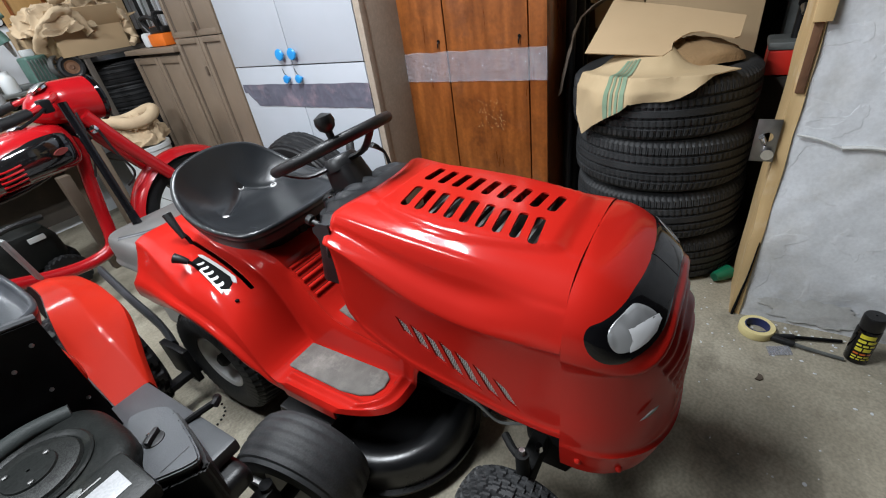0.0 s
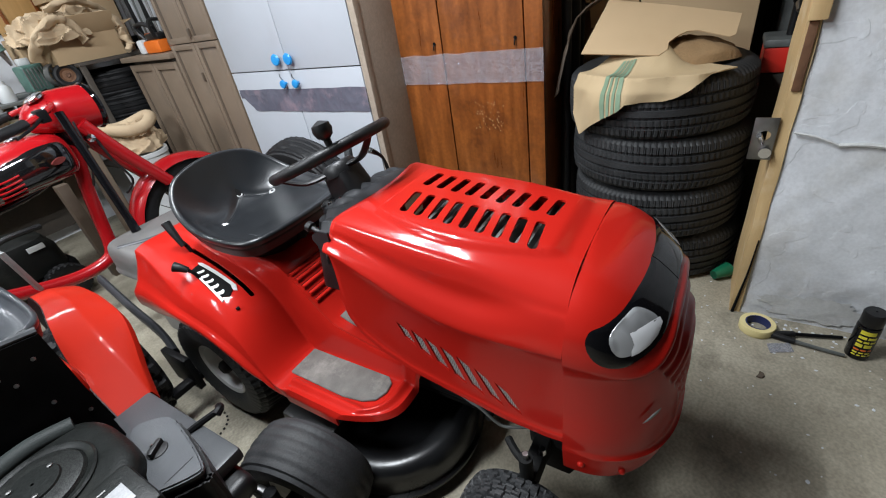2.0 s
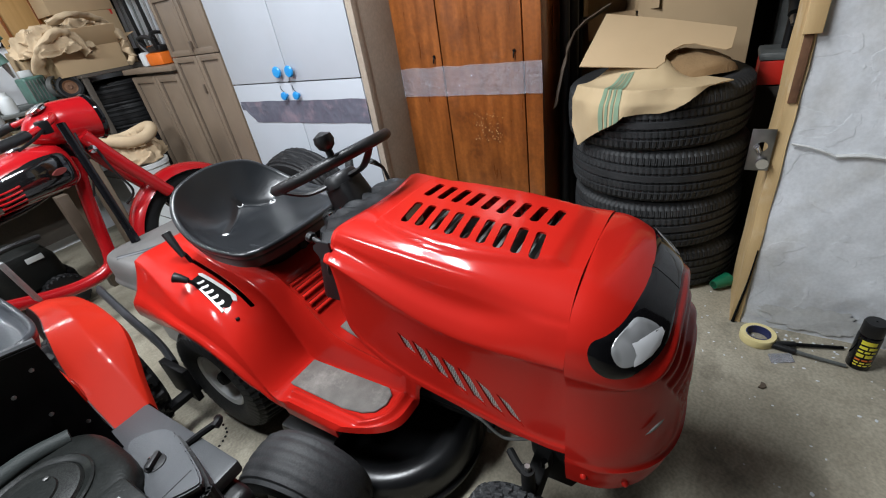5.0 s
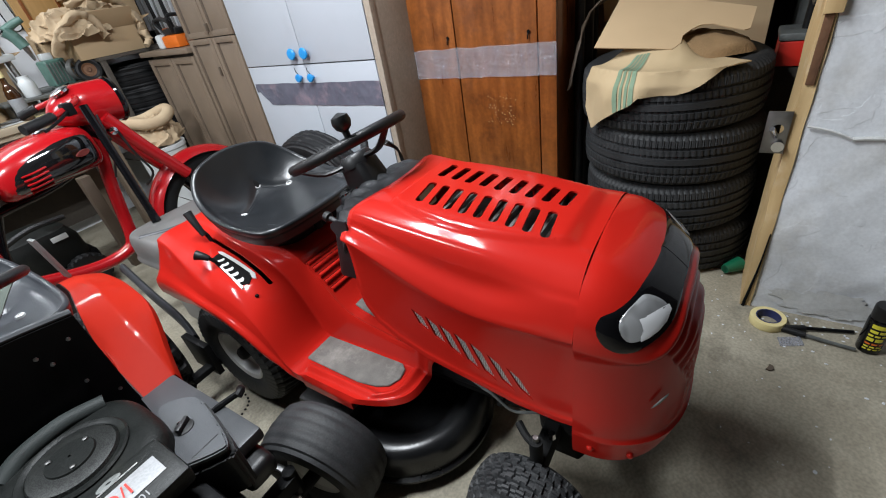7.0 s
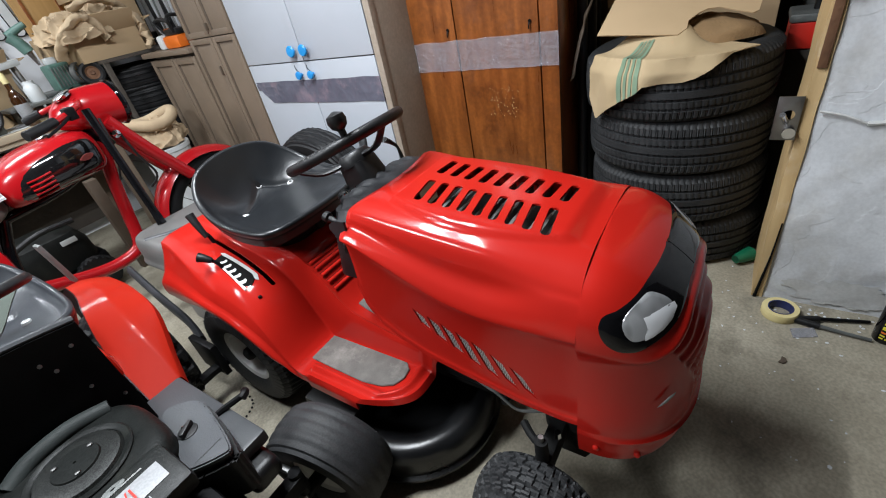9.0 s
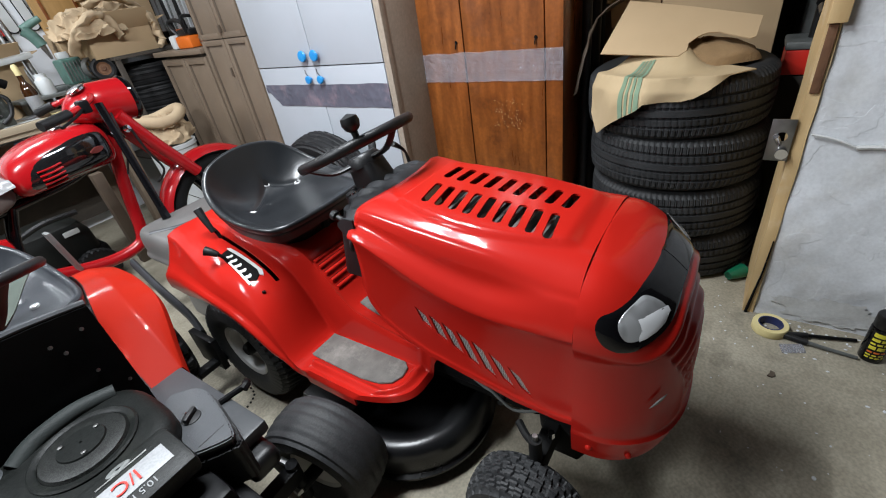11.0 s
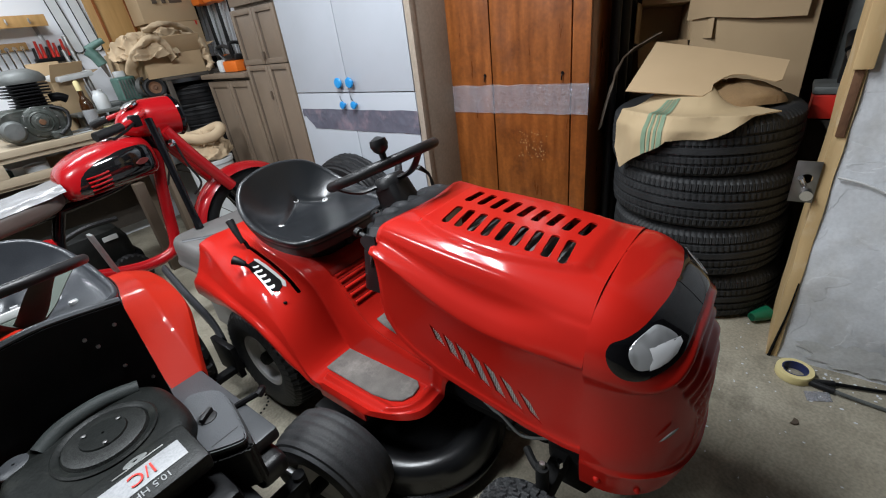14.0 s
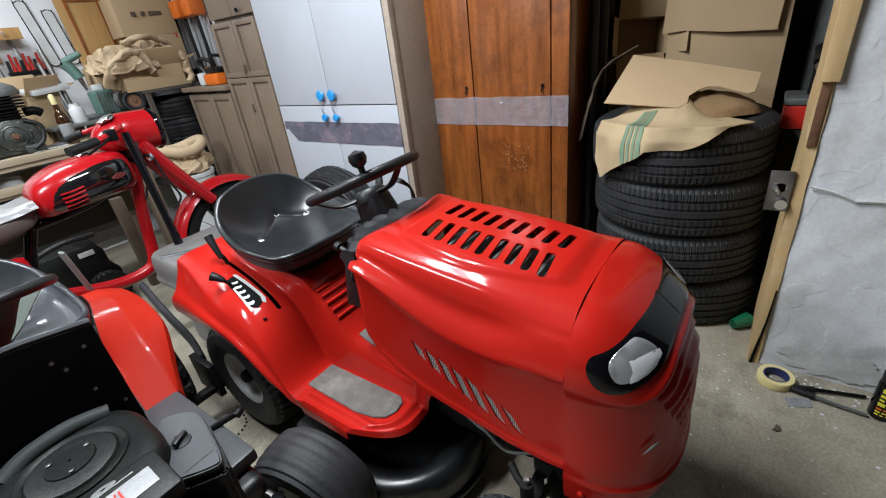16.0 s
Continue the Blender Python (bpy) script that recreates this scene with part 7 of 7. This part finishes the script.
# engine lying on the bench
en = thing("motorcycle_engine", (0.55, 3.62, 0.936), "greasy aluminium motorcycle engine on the workbench", "engine")
part("crankcase", loft([[Vector((0.55 + x, y, 1.035 + z)) for x, z in rounded(0.33 * k, 0.19 * k, 0.08 * k, 6)] for y, k in ((3.5, 0.9), (3.515, 1.0), (3.7, 1.0), (3.73, 0.85))]), TOOL_GREY, en, "oily green-grey crankcase")
part("clutch_cover", lathe([(0.003, 0.034), (0.03, 0.034), (0.035, 0.026), (0.05, 0.022), (0.055, 0.028), (0.062, 0.02), (0.078, 0.018), (0.088, 0.008), (0.09, 0.0)], pose(0.585, 3.5, 1.045, 90, 0, 0), 32), TOOL_GREY, en, "round ridged cover")
part("cover_nut", lathe([(0.003, 0.05), (0.016, 0.048), (0.018, 0.03)], pose(0.585, 3.5, 1.045, 90, 0, 0), 8), RUST, en)
for k in range(8):
    a = math.pi * k / 4 + 0.2
    part("cover_screw", lathe([(0.006, 0.0), (0.006, 0.016), (0.002, 0.017)], pose(0.585 + 0.083 * math.cos(a), 3.502, 1.045 + 0.083 * math.sin(a), 90, 0, 0), 8), STEEL, en)
part("gear_cover", lathe([(0.003, 0.026), (0.045, 0.024), (0.058, 0.012), (0.06, 0.0)], pose(0.445, 3.5, 1.02, 90, 0, 0), 28), GREY_IRON, en, "small round cover")
part("drain_plug", box((0.6, 3.47, 0.938), (0.7, 3.56, 0.985), 0.012), TOOL_GREY, en)
part("hose", tube([(0.66, 3.5, 1.12), (0.72, 3.48, 1.08), (0.7, 3.47, 1.0), (0.64, 3.46, 0.96)], 0.012, 10, 5), BLACK_PLASTIC, en, "black rubber hose")
for j in range(5):
    part("cylinder_fin", box((0.51 + 0.003 * j, 3.53, 1.105 + 0.016 * j), (0.69 - 0.002 * j, 3.71, 1.111 + 0.016 * j), 0.002), BLACK_METAL, en)
for j in range(4):
    part("head_fin", box((0.5, 3.51, 1.19 + 0.017 * j), (0.71, 3.73, 1.199 + 0.017 * j), 0.003), BLACK_METAL, en)
part("cylinder", rod((0.61, 3.62, 1.09), (0.61, 3.62, 1.26), 0.075), BLACK_METAL, en)
part("cylinder_head", lathe([(0.003, 0.0), (0.115, 0.0), (0.12, 0.02), (0.105, 0.05), (0.06, 0.075), (0.003, 0.082)], pose(0.61, 3.62, 1.26) @ Matrix.Diagonal((1.05, 0.9, 1, 1)), 28), GREY_IRON, en)
part("carburettor", tube([(0.7, 3.6, 1.16), (0.75, 3.59, 1.16), (0.78, 3.59, 1.14)], 0.026, 12, 4), BLACK_METAL, en)
# brown bottle
bt = thing("brown_bottle", (0.845, 3.52, 0.936), "brown glass bottle with a pale stopper on the workbench", "bottle")
part("glass", lathe([(0.003, 0), (0.033, 0), (0.036, 0.005), (0.036, 0.15), (0.028, 0.18), (0.015, 0.205), (0.0145, 0.25)], Matrix.Translation((0.845, 3.52, 0.936)), 28), BROWN_GLASS, bt)
part("label", lathe([(0.0364, 0.04), (0.0366, 0.041), (0.0366, 0.125), (0.0364, 0.126)], Matrix.Translation((0.845, 3.52, 0.936)), 28), PAPER, bt, "pale paper label")
part("stopper", lathe([(0.016, 0.24), (0.016, 0.29), (0.008, 0.3), (0.003, 0.3)], Matrix.Translation((0.845, 3.52, 0.936)), 16), CREAM_TAPE, bt, "cream stopper")
carton("small_cardboard_box", (0.87, 3.92, 0.936), (0.2, 0.16, 0.3), 14, "open cardboard box on the workbench", True)
solid("white_paper_stack", box((-0.11, -0.09, 0), (0.11, 0.09, 0.035), 0.01, pose(0.92, 3.88, 1.245, 5, -4, 12)), WHITE_PLASTIC, "folded white paper lying on a cardboard box", "paper")
solid("white_jar", lathe([(0.003, 0), (0.04, 0), (0.043, 0.006), (0.043, 0.08), (0.034, 0.095), (0.03, 0.1), (0.03, 0.12), (0.003, 0.121)], Matrix.Translation((0.985, 3.7, 1.036)), 24), WHITE_PLASTIC, "white plastic jar on the steel shelf", "jar")
solid("brown_paper_sack", grid(lambda u, v: Vector((0.74 + 0.1 * math.cos(2 * math.pi * u) * (1 - 0.5 * v) + 0.02 * noise.noise((u * 9, v * 5, 1)), 3.86 + 0.08 * math.sin(2 * math.pi * u) * (1 - 0.5 * v), 0.936 + 0.26 * v + 0.02 * noise.noise((u * 7, v * 6, 4)))), 40, 16, True), CARD, "crumpled brown paper sack on the workbench", "sack")
random.seed(17)
for k, (x, y, w, d, rz) in enumerate(((0.72, 3.52, 0.2, 0.07, 12), (0.95, 3.5, 0.16, 0.05, -20), (0.8, 3.6, 0.12, 0.09, 35), (1.08, 3.52, 0.14, 0.03, 5))):
    solid("paper_sheet", slab(rounded(w, d, 0.004, 2), 0.0, 0.003, 0, pose(x, y, 0.9365 + 0.004 * k, 0, 0, rz)), (WHITE_PLASTIC, CREAM_TAPE, PAPER, YELLOW)[k], "loose strip of paper on the workbench", "paper", "papers on the workbench")
# steel plate shelf with drill stand, grinder and wheel
sh = thing("steel_shelf", (1.1, 3.8, 0.936), "grey steel plate on short feet over the bench", "shelf")
part("plate", box((0.8, 3.62, 1.015), (1.42, 4.08, 1.035), 0.003), GREY_IRON, sh)
for x in (0.84, 1.2):
    part("foot", box((x, 3.7, 0.936), (x + 0.04, 4.0, 1.015), 0.003), GREY_IRON, sh)
ds = thing("drill_stand", (1.05, 3.85, 1.036), "green drill press stand with a drill", "drill stand")
part("base", box((0.96, 3.76, 1.036), (1.16, 3.94, 1.06), 0.006), GREY_IRON, ds)
part("column", rod((1.02, 3.86, 1.05), (1.0, 3.9, 1.5), 0.016), STEEL, ds)
part("column", rod((0.985, 3.86, 1.05), (0.96, 3.9, 1.42), 0.012), STEEL, ds)
part("drill_body", tube([(1.07, 3.83, 1.4), (1.1, 3.82, 1.36), (1.12, 3.81, 1.3)], 0.035, 14, 4), TOOL_GREEN, ds)
part("drill_handle", tube([(1.07, 3.83, 1.4), (1.13, 3.82, 1.43), (1.18, 3.8, 1.45)], (0.026, 0.018), 12, 4), TOOL_GREEN, ds)
part("chuck", rod((1.12, 3.81, 1.3), (1.13, 3.805, 1.22), 0.018, 0.008), STEEL, ds)
gr = thing("bench_grinder", (1.2, 3.7, 1.036), "grey electric bench grinder on the steel shelf", "grinder")
part("motor", box((-0.065, -0.05, 0), (0.065, 0.05, 0.16), 0.016, pose(1.19, 3.78, 1.05, 0, 0, 10), 3), TOOL_GREEN, gr, "ribbed green motor housing")
for j in range(6):
    part("motor_rib", box((-0.06 + 0.021 * j, -0.056, 0.02), (-0.052 + 0.021 * j, -0.048, 0.14), 0.002, pose(1.19, 3.78, 1.05, 0, 0, 10)), GREY_IRON, gr)
part("terminal_box", box((1.15, 3.75, 1.21), (1.21, 3.81, 1.25), 0.008), WHITE_PLASTIC, gr, "pale terminal box")
FANM = pose(1.3, 3.74, 1.125, 90, 0, 25)
part("blower_ring", lathe([(0.062, -0.02), (0.068, -0.018), (0.068, 0.018), (0.062, 0.02), (0.055, 0.012), (0.055, -0.012), (0.062, -0.02)], FANM, 36), ALU, gr, "round aluminium blower ring")
for j in range(7):
    a = 2 * math.pi * j / 7
    part("blade", rod(FANM @ Vector((0.012 * math.cos(a), 0.012 * math.sin(a), 0)), FANM @ Vector((0.057 * math.cos(a), 0.057 * math.sin(a), 0)), 0.005, None, 8), ALU, gr)
part("hub", lathe([(0.003, 0.02), (0.02, 0.018), (0.022, -0.01)], FANM, 20), GREY_IRON, gr)
part("foot", box((1.11, 3.71, 1.036), (1.34, 3.84, 1.055), 0.005), TOOL_GREY, gr)
part("cable", tube([(1.2, 3.72, 1.06), (1.12, 3.66, 1.045), (1.05, 3.63, 1.03), (1.03, 3.6, 0.98)], 0.005, 8, 5), BLACK_PLASTIC, gr)
p2 = tyre_profile(0.075, 0.045, 0.04)
wb = thing("trolley_wheel", (1.31, 3.6, 1.036), "small black rubber wheel with a brown hub", "wheel")
part("tyre", lathe(p2 + [p2[0]], pose(1.31, 3.6, 1.113, 80, 0, -20), 40), RUBBER_DARK, wb)
part("hub", lathe([(0.003, 0.018), (0.012, 0.02), (0.015, 0.012), (0.03, 0.01), (0.041, 0.018), (0.041, -0.018), (0.003, -0.018)], pose(1.31, 3.6, 1.113, 80, 0, -20), 24), RUST, wb)
# rack with dark tyres and boxes with clothes
rk = thing("storage_rack", (1.62, 3.75, 0), "dark steel rack with stored tyres", "rack")
part("rack_top", box((1.36, 3.5, 1.15), (2.03, 4.15, 1.17), 0.003), BRICK_DARK, rk)
for x in (1.38, 1.99):
    for y in (3.52, 4.1):
        part("post", box((x - 0.015, y - 0.015, 0), (x + 0.015, y + 0.015, 1.15), 0.002), BRICK_DARK, rk)
part("lower_shelf", box((1.36, 3.5, 0.44), (2.03, 4.15, 0.455), 0.002), BRICK_DARK, rk)
p3 = tyre_profile(0.29, 0.17, 0.19, grooves=4)
t0 = None
for j in range(4):
    if t0 is None:
        t0 = part("stored_tyre", lathe(p3 + [p3[0]], Matrix(), 72), RUBBER_DARK)
        tagged(t0, "old black tyre stored flat on the rack", "tyre", "tyres on the rack")
        t0.location = (1.69, 3.82, 0.54)
    else:
        copy_thing(t0, pose(1.69 - 0.02 * (j % 2), 3.82 + 0.015 * j, 0.54 + 0.155 * j, 0, 0, 40 * j))
carton("clothes_box", (1.5, 3.7, 1.171), (0.4, 0.3, 0.15), -6, "cardboard box buried under work clothes", True)
carton("stacked_cardboard_box", (1.75, 4.0, 1.171), (0.36, 0.24, 0.36), 2, "closed cardboard box with printed bars")
b2 = carton("upper_cardboard_box", (1.74, 4.02, 1.533), (0.4, 0.24, 0.26), -3, "closed cardboard box with dark print")
for j, (x, w) in enumerate(((1.63, 0.035), (1.7, 0.03), (1.755, 0.1))):
    part("print_bar", box((x, 3.894, 1.66), (x + w, 3.898, 1.692), 0.001), BROWN_DARK, b2, "dark printed bar")
part("tape_mark", box((1.56, 3.885, 1.5), (1.62, 3.889, 1.535), 0.001), RED_PLASTIC, b2, "red tape strip")
part("tape_mark", box((1.86, 3.885, 1.5), (1.91, 3.889, 1.53), 0.001), RED_PLASTIC, b2, "red tape strip")


def clothes(cx, cy, cz, w, d, h, seed):
    """A heap of cloth with sharp folds."""
    def f(u, v):
        a = 2 * math.pi * u
        k = math.cos(v * math.pi / 2)
        n = 1 + 0.4 * noise.noise((math.cos(a) * 1.8, math.sin(a) * 1.8, seed + v))
        p = Vector((w * k * n * math.cos(a), d * k * n * math.sin(a), h * math.sin(v * math.pi / 2)))
        q = p + 0.05 * Vector((noise.noise(p * 9 + Vector((seed, 0, 0))), noise.noise(p * 9 + Vector((0, seed, 0))), 0))
        fold = 0.06 * ((1 - abs(noise.noise(Vector((q.x * 7 + q.y * 3, q.y * 12, q.z * 9 + seed))))) ** 3 - 0.45) + 0.022 * ((1 - abs(noise.noise(q * 19 + Vector((1, seed, 2))))) ** 3 - 0.4)
        out = Vector((math.cos(a) * k, math.sin(a) * k, 0.4 + math.sin(v * math.pi / 2))).normalized()
        return Vector((cx, cy, cz)) + p + out * fold
    return grid(f, 120, 44, True)


def sleeve(pts, r0, r1, seed):
    """A limp cloth tube with creases across it."""
    bm = tube(pts, (r0, r1), 18, 10, flat=0.55)
    for v in bm.verts:
        v.co += Vector((noise.noise(v.co * 26 + Vector((seed, 0, 0))), noise.noise(v.co * 26 + Vector((0, seed, 5))), noise.noise(v.co * 22 + Vector((4, 0, seed))))) * 0.014
    return bm


solid("work_trousers", clothes(1.36, 3.64, 1.3, 0.19, 0.15, 0.15, 2), CLOTH, "crumpled beige work clothes on a box", "clothes")
solid("work_jacket", clothes(1.56, 3.74, 1.34, 0.17, 0.14, 0.14, 9), CLOTH, "crumpled beige work jacket on a box", "clothes")
solid("hanging_sleeve", sleeve([(1.62, 3.58, 1.42), (1.68, 3.53, 1.4), (1.7, 3.49, 1.34), (1.69, 3.475, 1.27), (1.7, 3.465, 1.22), (1.66, 3.46, 1.185)], 0.045, 0.026, 3), CLOTH, "beige sleeve hanging off the box", "clothes", "loose sleeves")
solid("hanging_sleeve", sleeve([(1.2, 3.62, 1.22), (1.22, 3.56, 1.3), (1.28, 3.52, 1.38), (1.36, 3.5, 1.42), (1.44, 3.52, 1.38), (1.47, 3.5, 1.28)], 0.035, 0.04, 7), CLOTH, "beige trouser leg draped over the heap", "clothes", "loose sleeves")
solid("hanging_sleeve", sleeve([(1.36, 3.56, 1.47), (1.46, 3.53, 1.5), (1.56, 3.56, 1.5), (1.66, 3.6, 1.46), (1.74, 3.62, 1.4)], 0.035, 0.03, 11), CLOTH, "beige sleeve lying across the heap", "clothes", "loose sleeves")
solid("baseball_hat", lathe([(0.055, 0.0), (0.055, 0.025), (0.04, 0.05), (0.003, 0.06)], Matrix.Translation((1.27, 3.8, 1.36)), 24), BLACK_PLASTIC, "black cap on the clothes", "cap", at=(1.27, 3.8, 1.36))
solid("brown_carton", box((1.2, 3.78, 1.036), (1.34, 3.98, 1.358), 0.004), CARD, "brown carton under the clothes", "box")
# wooden frame leaning on the wall
fm = thing("cabinet_door", (1.5, 4.2, 0.936), "orange wooden cabinet door leaning on the wall", "door panel")
FM = pose(1.46, 4.17, 1.17, -4, 0, 0)
part("panel", box((-0.17, -0.012, 0.0), (0.16, 0.012, 0.75), 0.003, FM), VENEER_EDGE, fm)
for a, b in (((-0.12, 0.1), (-0.1, 0.65)), ((0.09, 0.1), (0.11, 0.65)), ((-0.1, 0.1), (0.09, 0.12)), ((-0.1, 0.63), (0.09, 0.65))):
    part("moulding", box((a[0], -0.02, a[1]), (b[0], -0.012, b[1]), 0.002, FM), VENEER, fm)
# bucket and sack
bk = thing("white_bucket", (1.3, 3.15, 0), "white plastic bucket with a beige sack on it", "bucket")
part("bucket", lathe([(0.003, 0.0), (0.12, 0.0), (0.145, 0.6), (0.152, 0.605), (0.152, 0.63), (0.14, 0.632), (0.1, 0.6)], Matrix.Translation((1.3, 3.15, 0)), 36), WHITE_PLASTIC, bk)
solid("beige_sack", clothes(1.31, 3.17, 0.633, 0.15, 0.14, 0.15, 5), CLOTH, "beige sack resting on the bucket", "sack")
solid("rolled_hose", tube([(1.31 + 0.14 * math.cos(a * math.pi / 8), 3.17 + 0.12 * math.sin(a * math.pi / 8), 0.80 + 0.02 * math.cos(a * 0.8)) for a in range(16)], 0.035, 12, 3, True), CLOTH, "beige padded ring lying on the sack", "ring", at=(1.31, 3.17, 0.77))
# push mower under the bench
pm = thing("push_mower", (0.5, 3.3, 0), "dark push mower standing under the bench", "lawn mower")
part("deck", box((0.22, 3.14, 0.12), (0.68, 3.46, 0.22), 0.04, None, 3), BLACK_METAL, pm)
part("engine", lathe([(0.003, 0.22), (0.13, 0.22), (0.14, 0.25), (0.13, 0.36), (0.1, 0.4), (0.003, 0.41)], Matrix.Translation((0.42, 3.3, 0)), 28), ENGINE_GREY, pm)
for x in (0.16, 0.56):
    for y, o in ((3.08, -1), (3.5, 1)):
        add_wheel(pm, (x, y, 0.118), (0, o, 0), 0.11, 0.06, 0.05, RUBBER_DARK, BLACK_PLASTIC, turf(22, 0.008, (0.095, 0.05), 2.0), 132)
part("cowl", loft([[Vector((0.4 + x * k, 3.28 + y * k, z)) for x, y in rounded(0.5, 0.34, 0.09)] for z, k in ((0.2, 1.0), (0.33, 0.98), (0.4, 0.85), (0.43, 0.5))]), ENGINE_GREY, pm, "dark green-grey engine cowl")
part("grip_bar", tube([(0.3, 3.12, 0.43), (0.45, 3.11, 0.47), (0.62, 3.12, 0.46)], 0.016, 10, 4), BLACK_PLASTIC, pm)
part("cowl_plate", box((0.5, 3.103, 0.35), (0.58, 3.113, 0.38), 0.003), WHITE_PLASTIC, pm, "pale plate on the cowl")
part("handle", tube([(0.24, 3.18, 0.2), (0.1, 3.18, 0.45), (-0.1, 3.2, 0.8)], 0.012, 8, 4), STEEL, pm)
solid("wooden_prop", box((0.78, 3.1, 0.0), (0.84, 3.16, 0.62), 0.004), BROWN_DARK, "wooden prop standing by the mower", "prop")
# chainsaw on the low cabinet
cs = thing("chainsaw", (1.72, 3.12, 1.15), "orange and black chainsaw on the low cabinet", "chainsaw")
part("body", box((1.64, 3.02, 1.151), (1.78, 3.2, 1.225), 0.018), ORANGE, cs)
part("end_cover", box((1.635, 3.2, 1.151), (1.77, 3.27, 1.235), 0.018), WHITE_PLASTIC, cs)
part("starter", box((1.66, 3.03, 1.225), (1.76, 3.18, 1.262), 0.012), BLACK_PLASTIC, cs)
part("front_handle", tube([(1.66, 3.06, 1.24), (1.65, 3.05, 1.32), (1.7, 3.06, 1.335), (1.77, 3.06, 1.31), (1.77, 3.06, 1.24)], 0.011, 8, 5), BLACK_PLASTIC, cs)
part("rear_handle", tube([(1.68, 3.2, 1.22), (1.68, 3.28, 1.3), (1.7, 3.22, 1.32), (1.7, 3.12, 1.29)], 0.013, 8, 5), BLACK_PLASTIC, cs)
part("guide_bar", box((1.7, 2.86, 1.165), (1.706, 3.03, 1.21), 0.002), STEEL, cs)
# ---- tools on the walls ----
board = thing("screwdriver_rack", (0.97, 4.24, 1.36), "rack of red-handled screwdrivers on the wall", "tool rack")
part("rail", box((0.86, 4.19, 1.36), (1.09, 4.245, 1.39), 0.004), BLACK_METAL, board)
for j in range(9):
    x = 0.875 + 0.025 * j
    h = 0.07 + 0.02 * ((j * 5) % 3)
    d = part("screwdriver", rod((x, 4.215, 1.39), (x + 0.004, 4.21, 1.39 + h), 0.0105, 0.008, 10), RED_PLASTIC if j % 3 else BLACK_PLASTIC, board)
    part("blade", rod((x, 4.215, 1.36), (x, 4.215, 1.25), 0.0035, None, 8), STEEL, d)
sr = thing("spanner_rail", (0.72, 4.24, 1.33), "wooden rail with hanging spanners", "tool rack")
part("rail", box((0.5, 4.225, 1.45), (0.86, 4.248, 1.5), 0.003), VENEER_EDGE, sr)
for j in range(8):
    x = 0.53 + 0.042 * j
    bm = rod((x, 4.218, 1.46), (x + 0.004, 4.218, 1.27 + 0.008 * j), 0.006, None, 8)
    add_rod(bm, (x, 4.214, 1.465), (x, 4.222, 1.465), 0.014, None, 12)
    part("spanner", bm, CHROME, sr)
ts = thing("tool_shelf", (0.75, 4.2, 1.56), "narrow wooden wall shelf with small tools", "shelf")
part("board", box((0.3, 4.1, 1.6), (1.0, 4.248, 1.62), 0.003), VENEER_EDGE, ts)
part("lip", box((0.3, 4.09, 1.58), (1.0, 4.1, 1.65), 0.003), VENEER_EDGE, ts)
for j in range(5):
    part("hook", tube([(0.42 + 0.12 * j, 4.085, 1.62), (0.42 + 0.12 * j, 4.07, 1.6), (0.42 + 0.12 * j, 4.075, 1.63)], 0.005, 6, 3), STEEL, ts)
for j, (x, ln, tilt) in enumerate(((1.15, 0.42, 7), (1.27, 0.36, 6))):
    g = thing("saw_bar", (x, 4.24, 1.38), "steel chainsaw guide bar hanging on the wall", "saw", "saw bars on the wall")
    m = pose(x, 4.238, 1.4, 0, -tilt, 0)
    out = rounded(0.06, ln, 0.029, 6, 0, ln / 2)
    bm = slab(out, -0.003, 0.003, 0.001, m @ Matrix.Rotation(radians(90), 4, "X"))
    part("bar", bm, WHITE_PLASTIC, g)
    part("chain", tube([m @ Vector((a * 1.08, 0, b)) for a, b in out[::2]], 0.004, 6, 2, True), BLACK_METAL, g)
solid("steel_rule", box((-0.012, -0.003, 0), (0.012, 0.003, 0.55), 0.001, pose(1.02, 4.24, 1.1, 0, -8, 0)), STEEL, "long steel strip standing against the wall", "strip")
random.seed(31)
for j in range(8):
    y = 3.52 + 0.085 * j
    top = 1.95 - 0.04 * (j % 3)
    col = [BLACK_METAL, STEEL, BLACK_PLASTIC, GREY_IRON][j % 4]
    g = thing("hanging_tool", (2.03, y, 1.05), "long-handled garden tool hanging on the wall", "garden tool", "tools on the wall")
    part("shaft", tube([(2.02, y, top), (2.015, y + 0.01, 1.6), (2.01, y + 0.02, 1.22)], 0.0075, 8, 4), col, g)
    part("head", box((1.99, y - 0.03, 1.17), (2.04, y + 0.06, 1.26), 0.012), [STEEL, BLACK_METAL, RUST, ORANGE][j % 4], g)
for j, y in enumerate((3.62, 3.8)):
    g = thing("grass_trimmer", (1.99, y, 1.5), "orange grass trimmer hanging on the wall", "trimmer", "trimmers on the wall")
    part("motor", box((1.9, y - 0.06, 1.62), (2.03, y + 0.07, 1.75), 0.03), ORANGE, g)
    part("shaft", tube([(1.97, y, 1.63), (1.98, y + 0.01, 1.4), (2.0, y + 0.02, 1.18)], 0.013, 8, 3), BLACK_PLASTIC, g)
# trays of the ceiling lamps that light the room, with the unseen added one over the workbench
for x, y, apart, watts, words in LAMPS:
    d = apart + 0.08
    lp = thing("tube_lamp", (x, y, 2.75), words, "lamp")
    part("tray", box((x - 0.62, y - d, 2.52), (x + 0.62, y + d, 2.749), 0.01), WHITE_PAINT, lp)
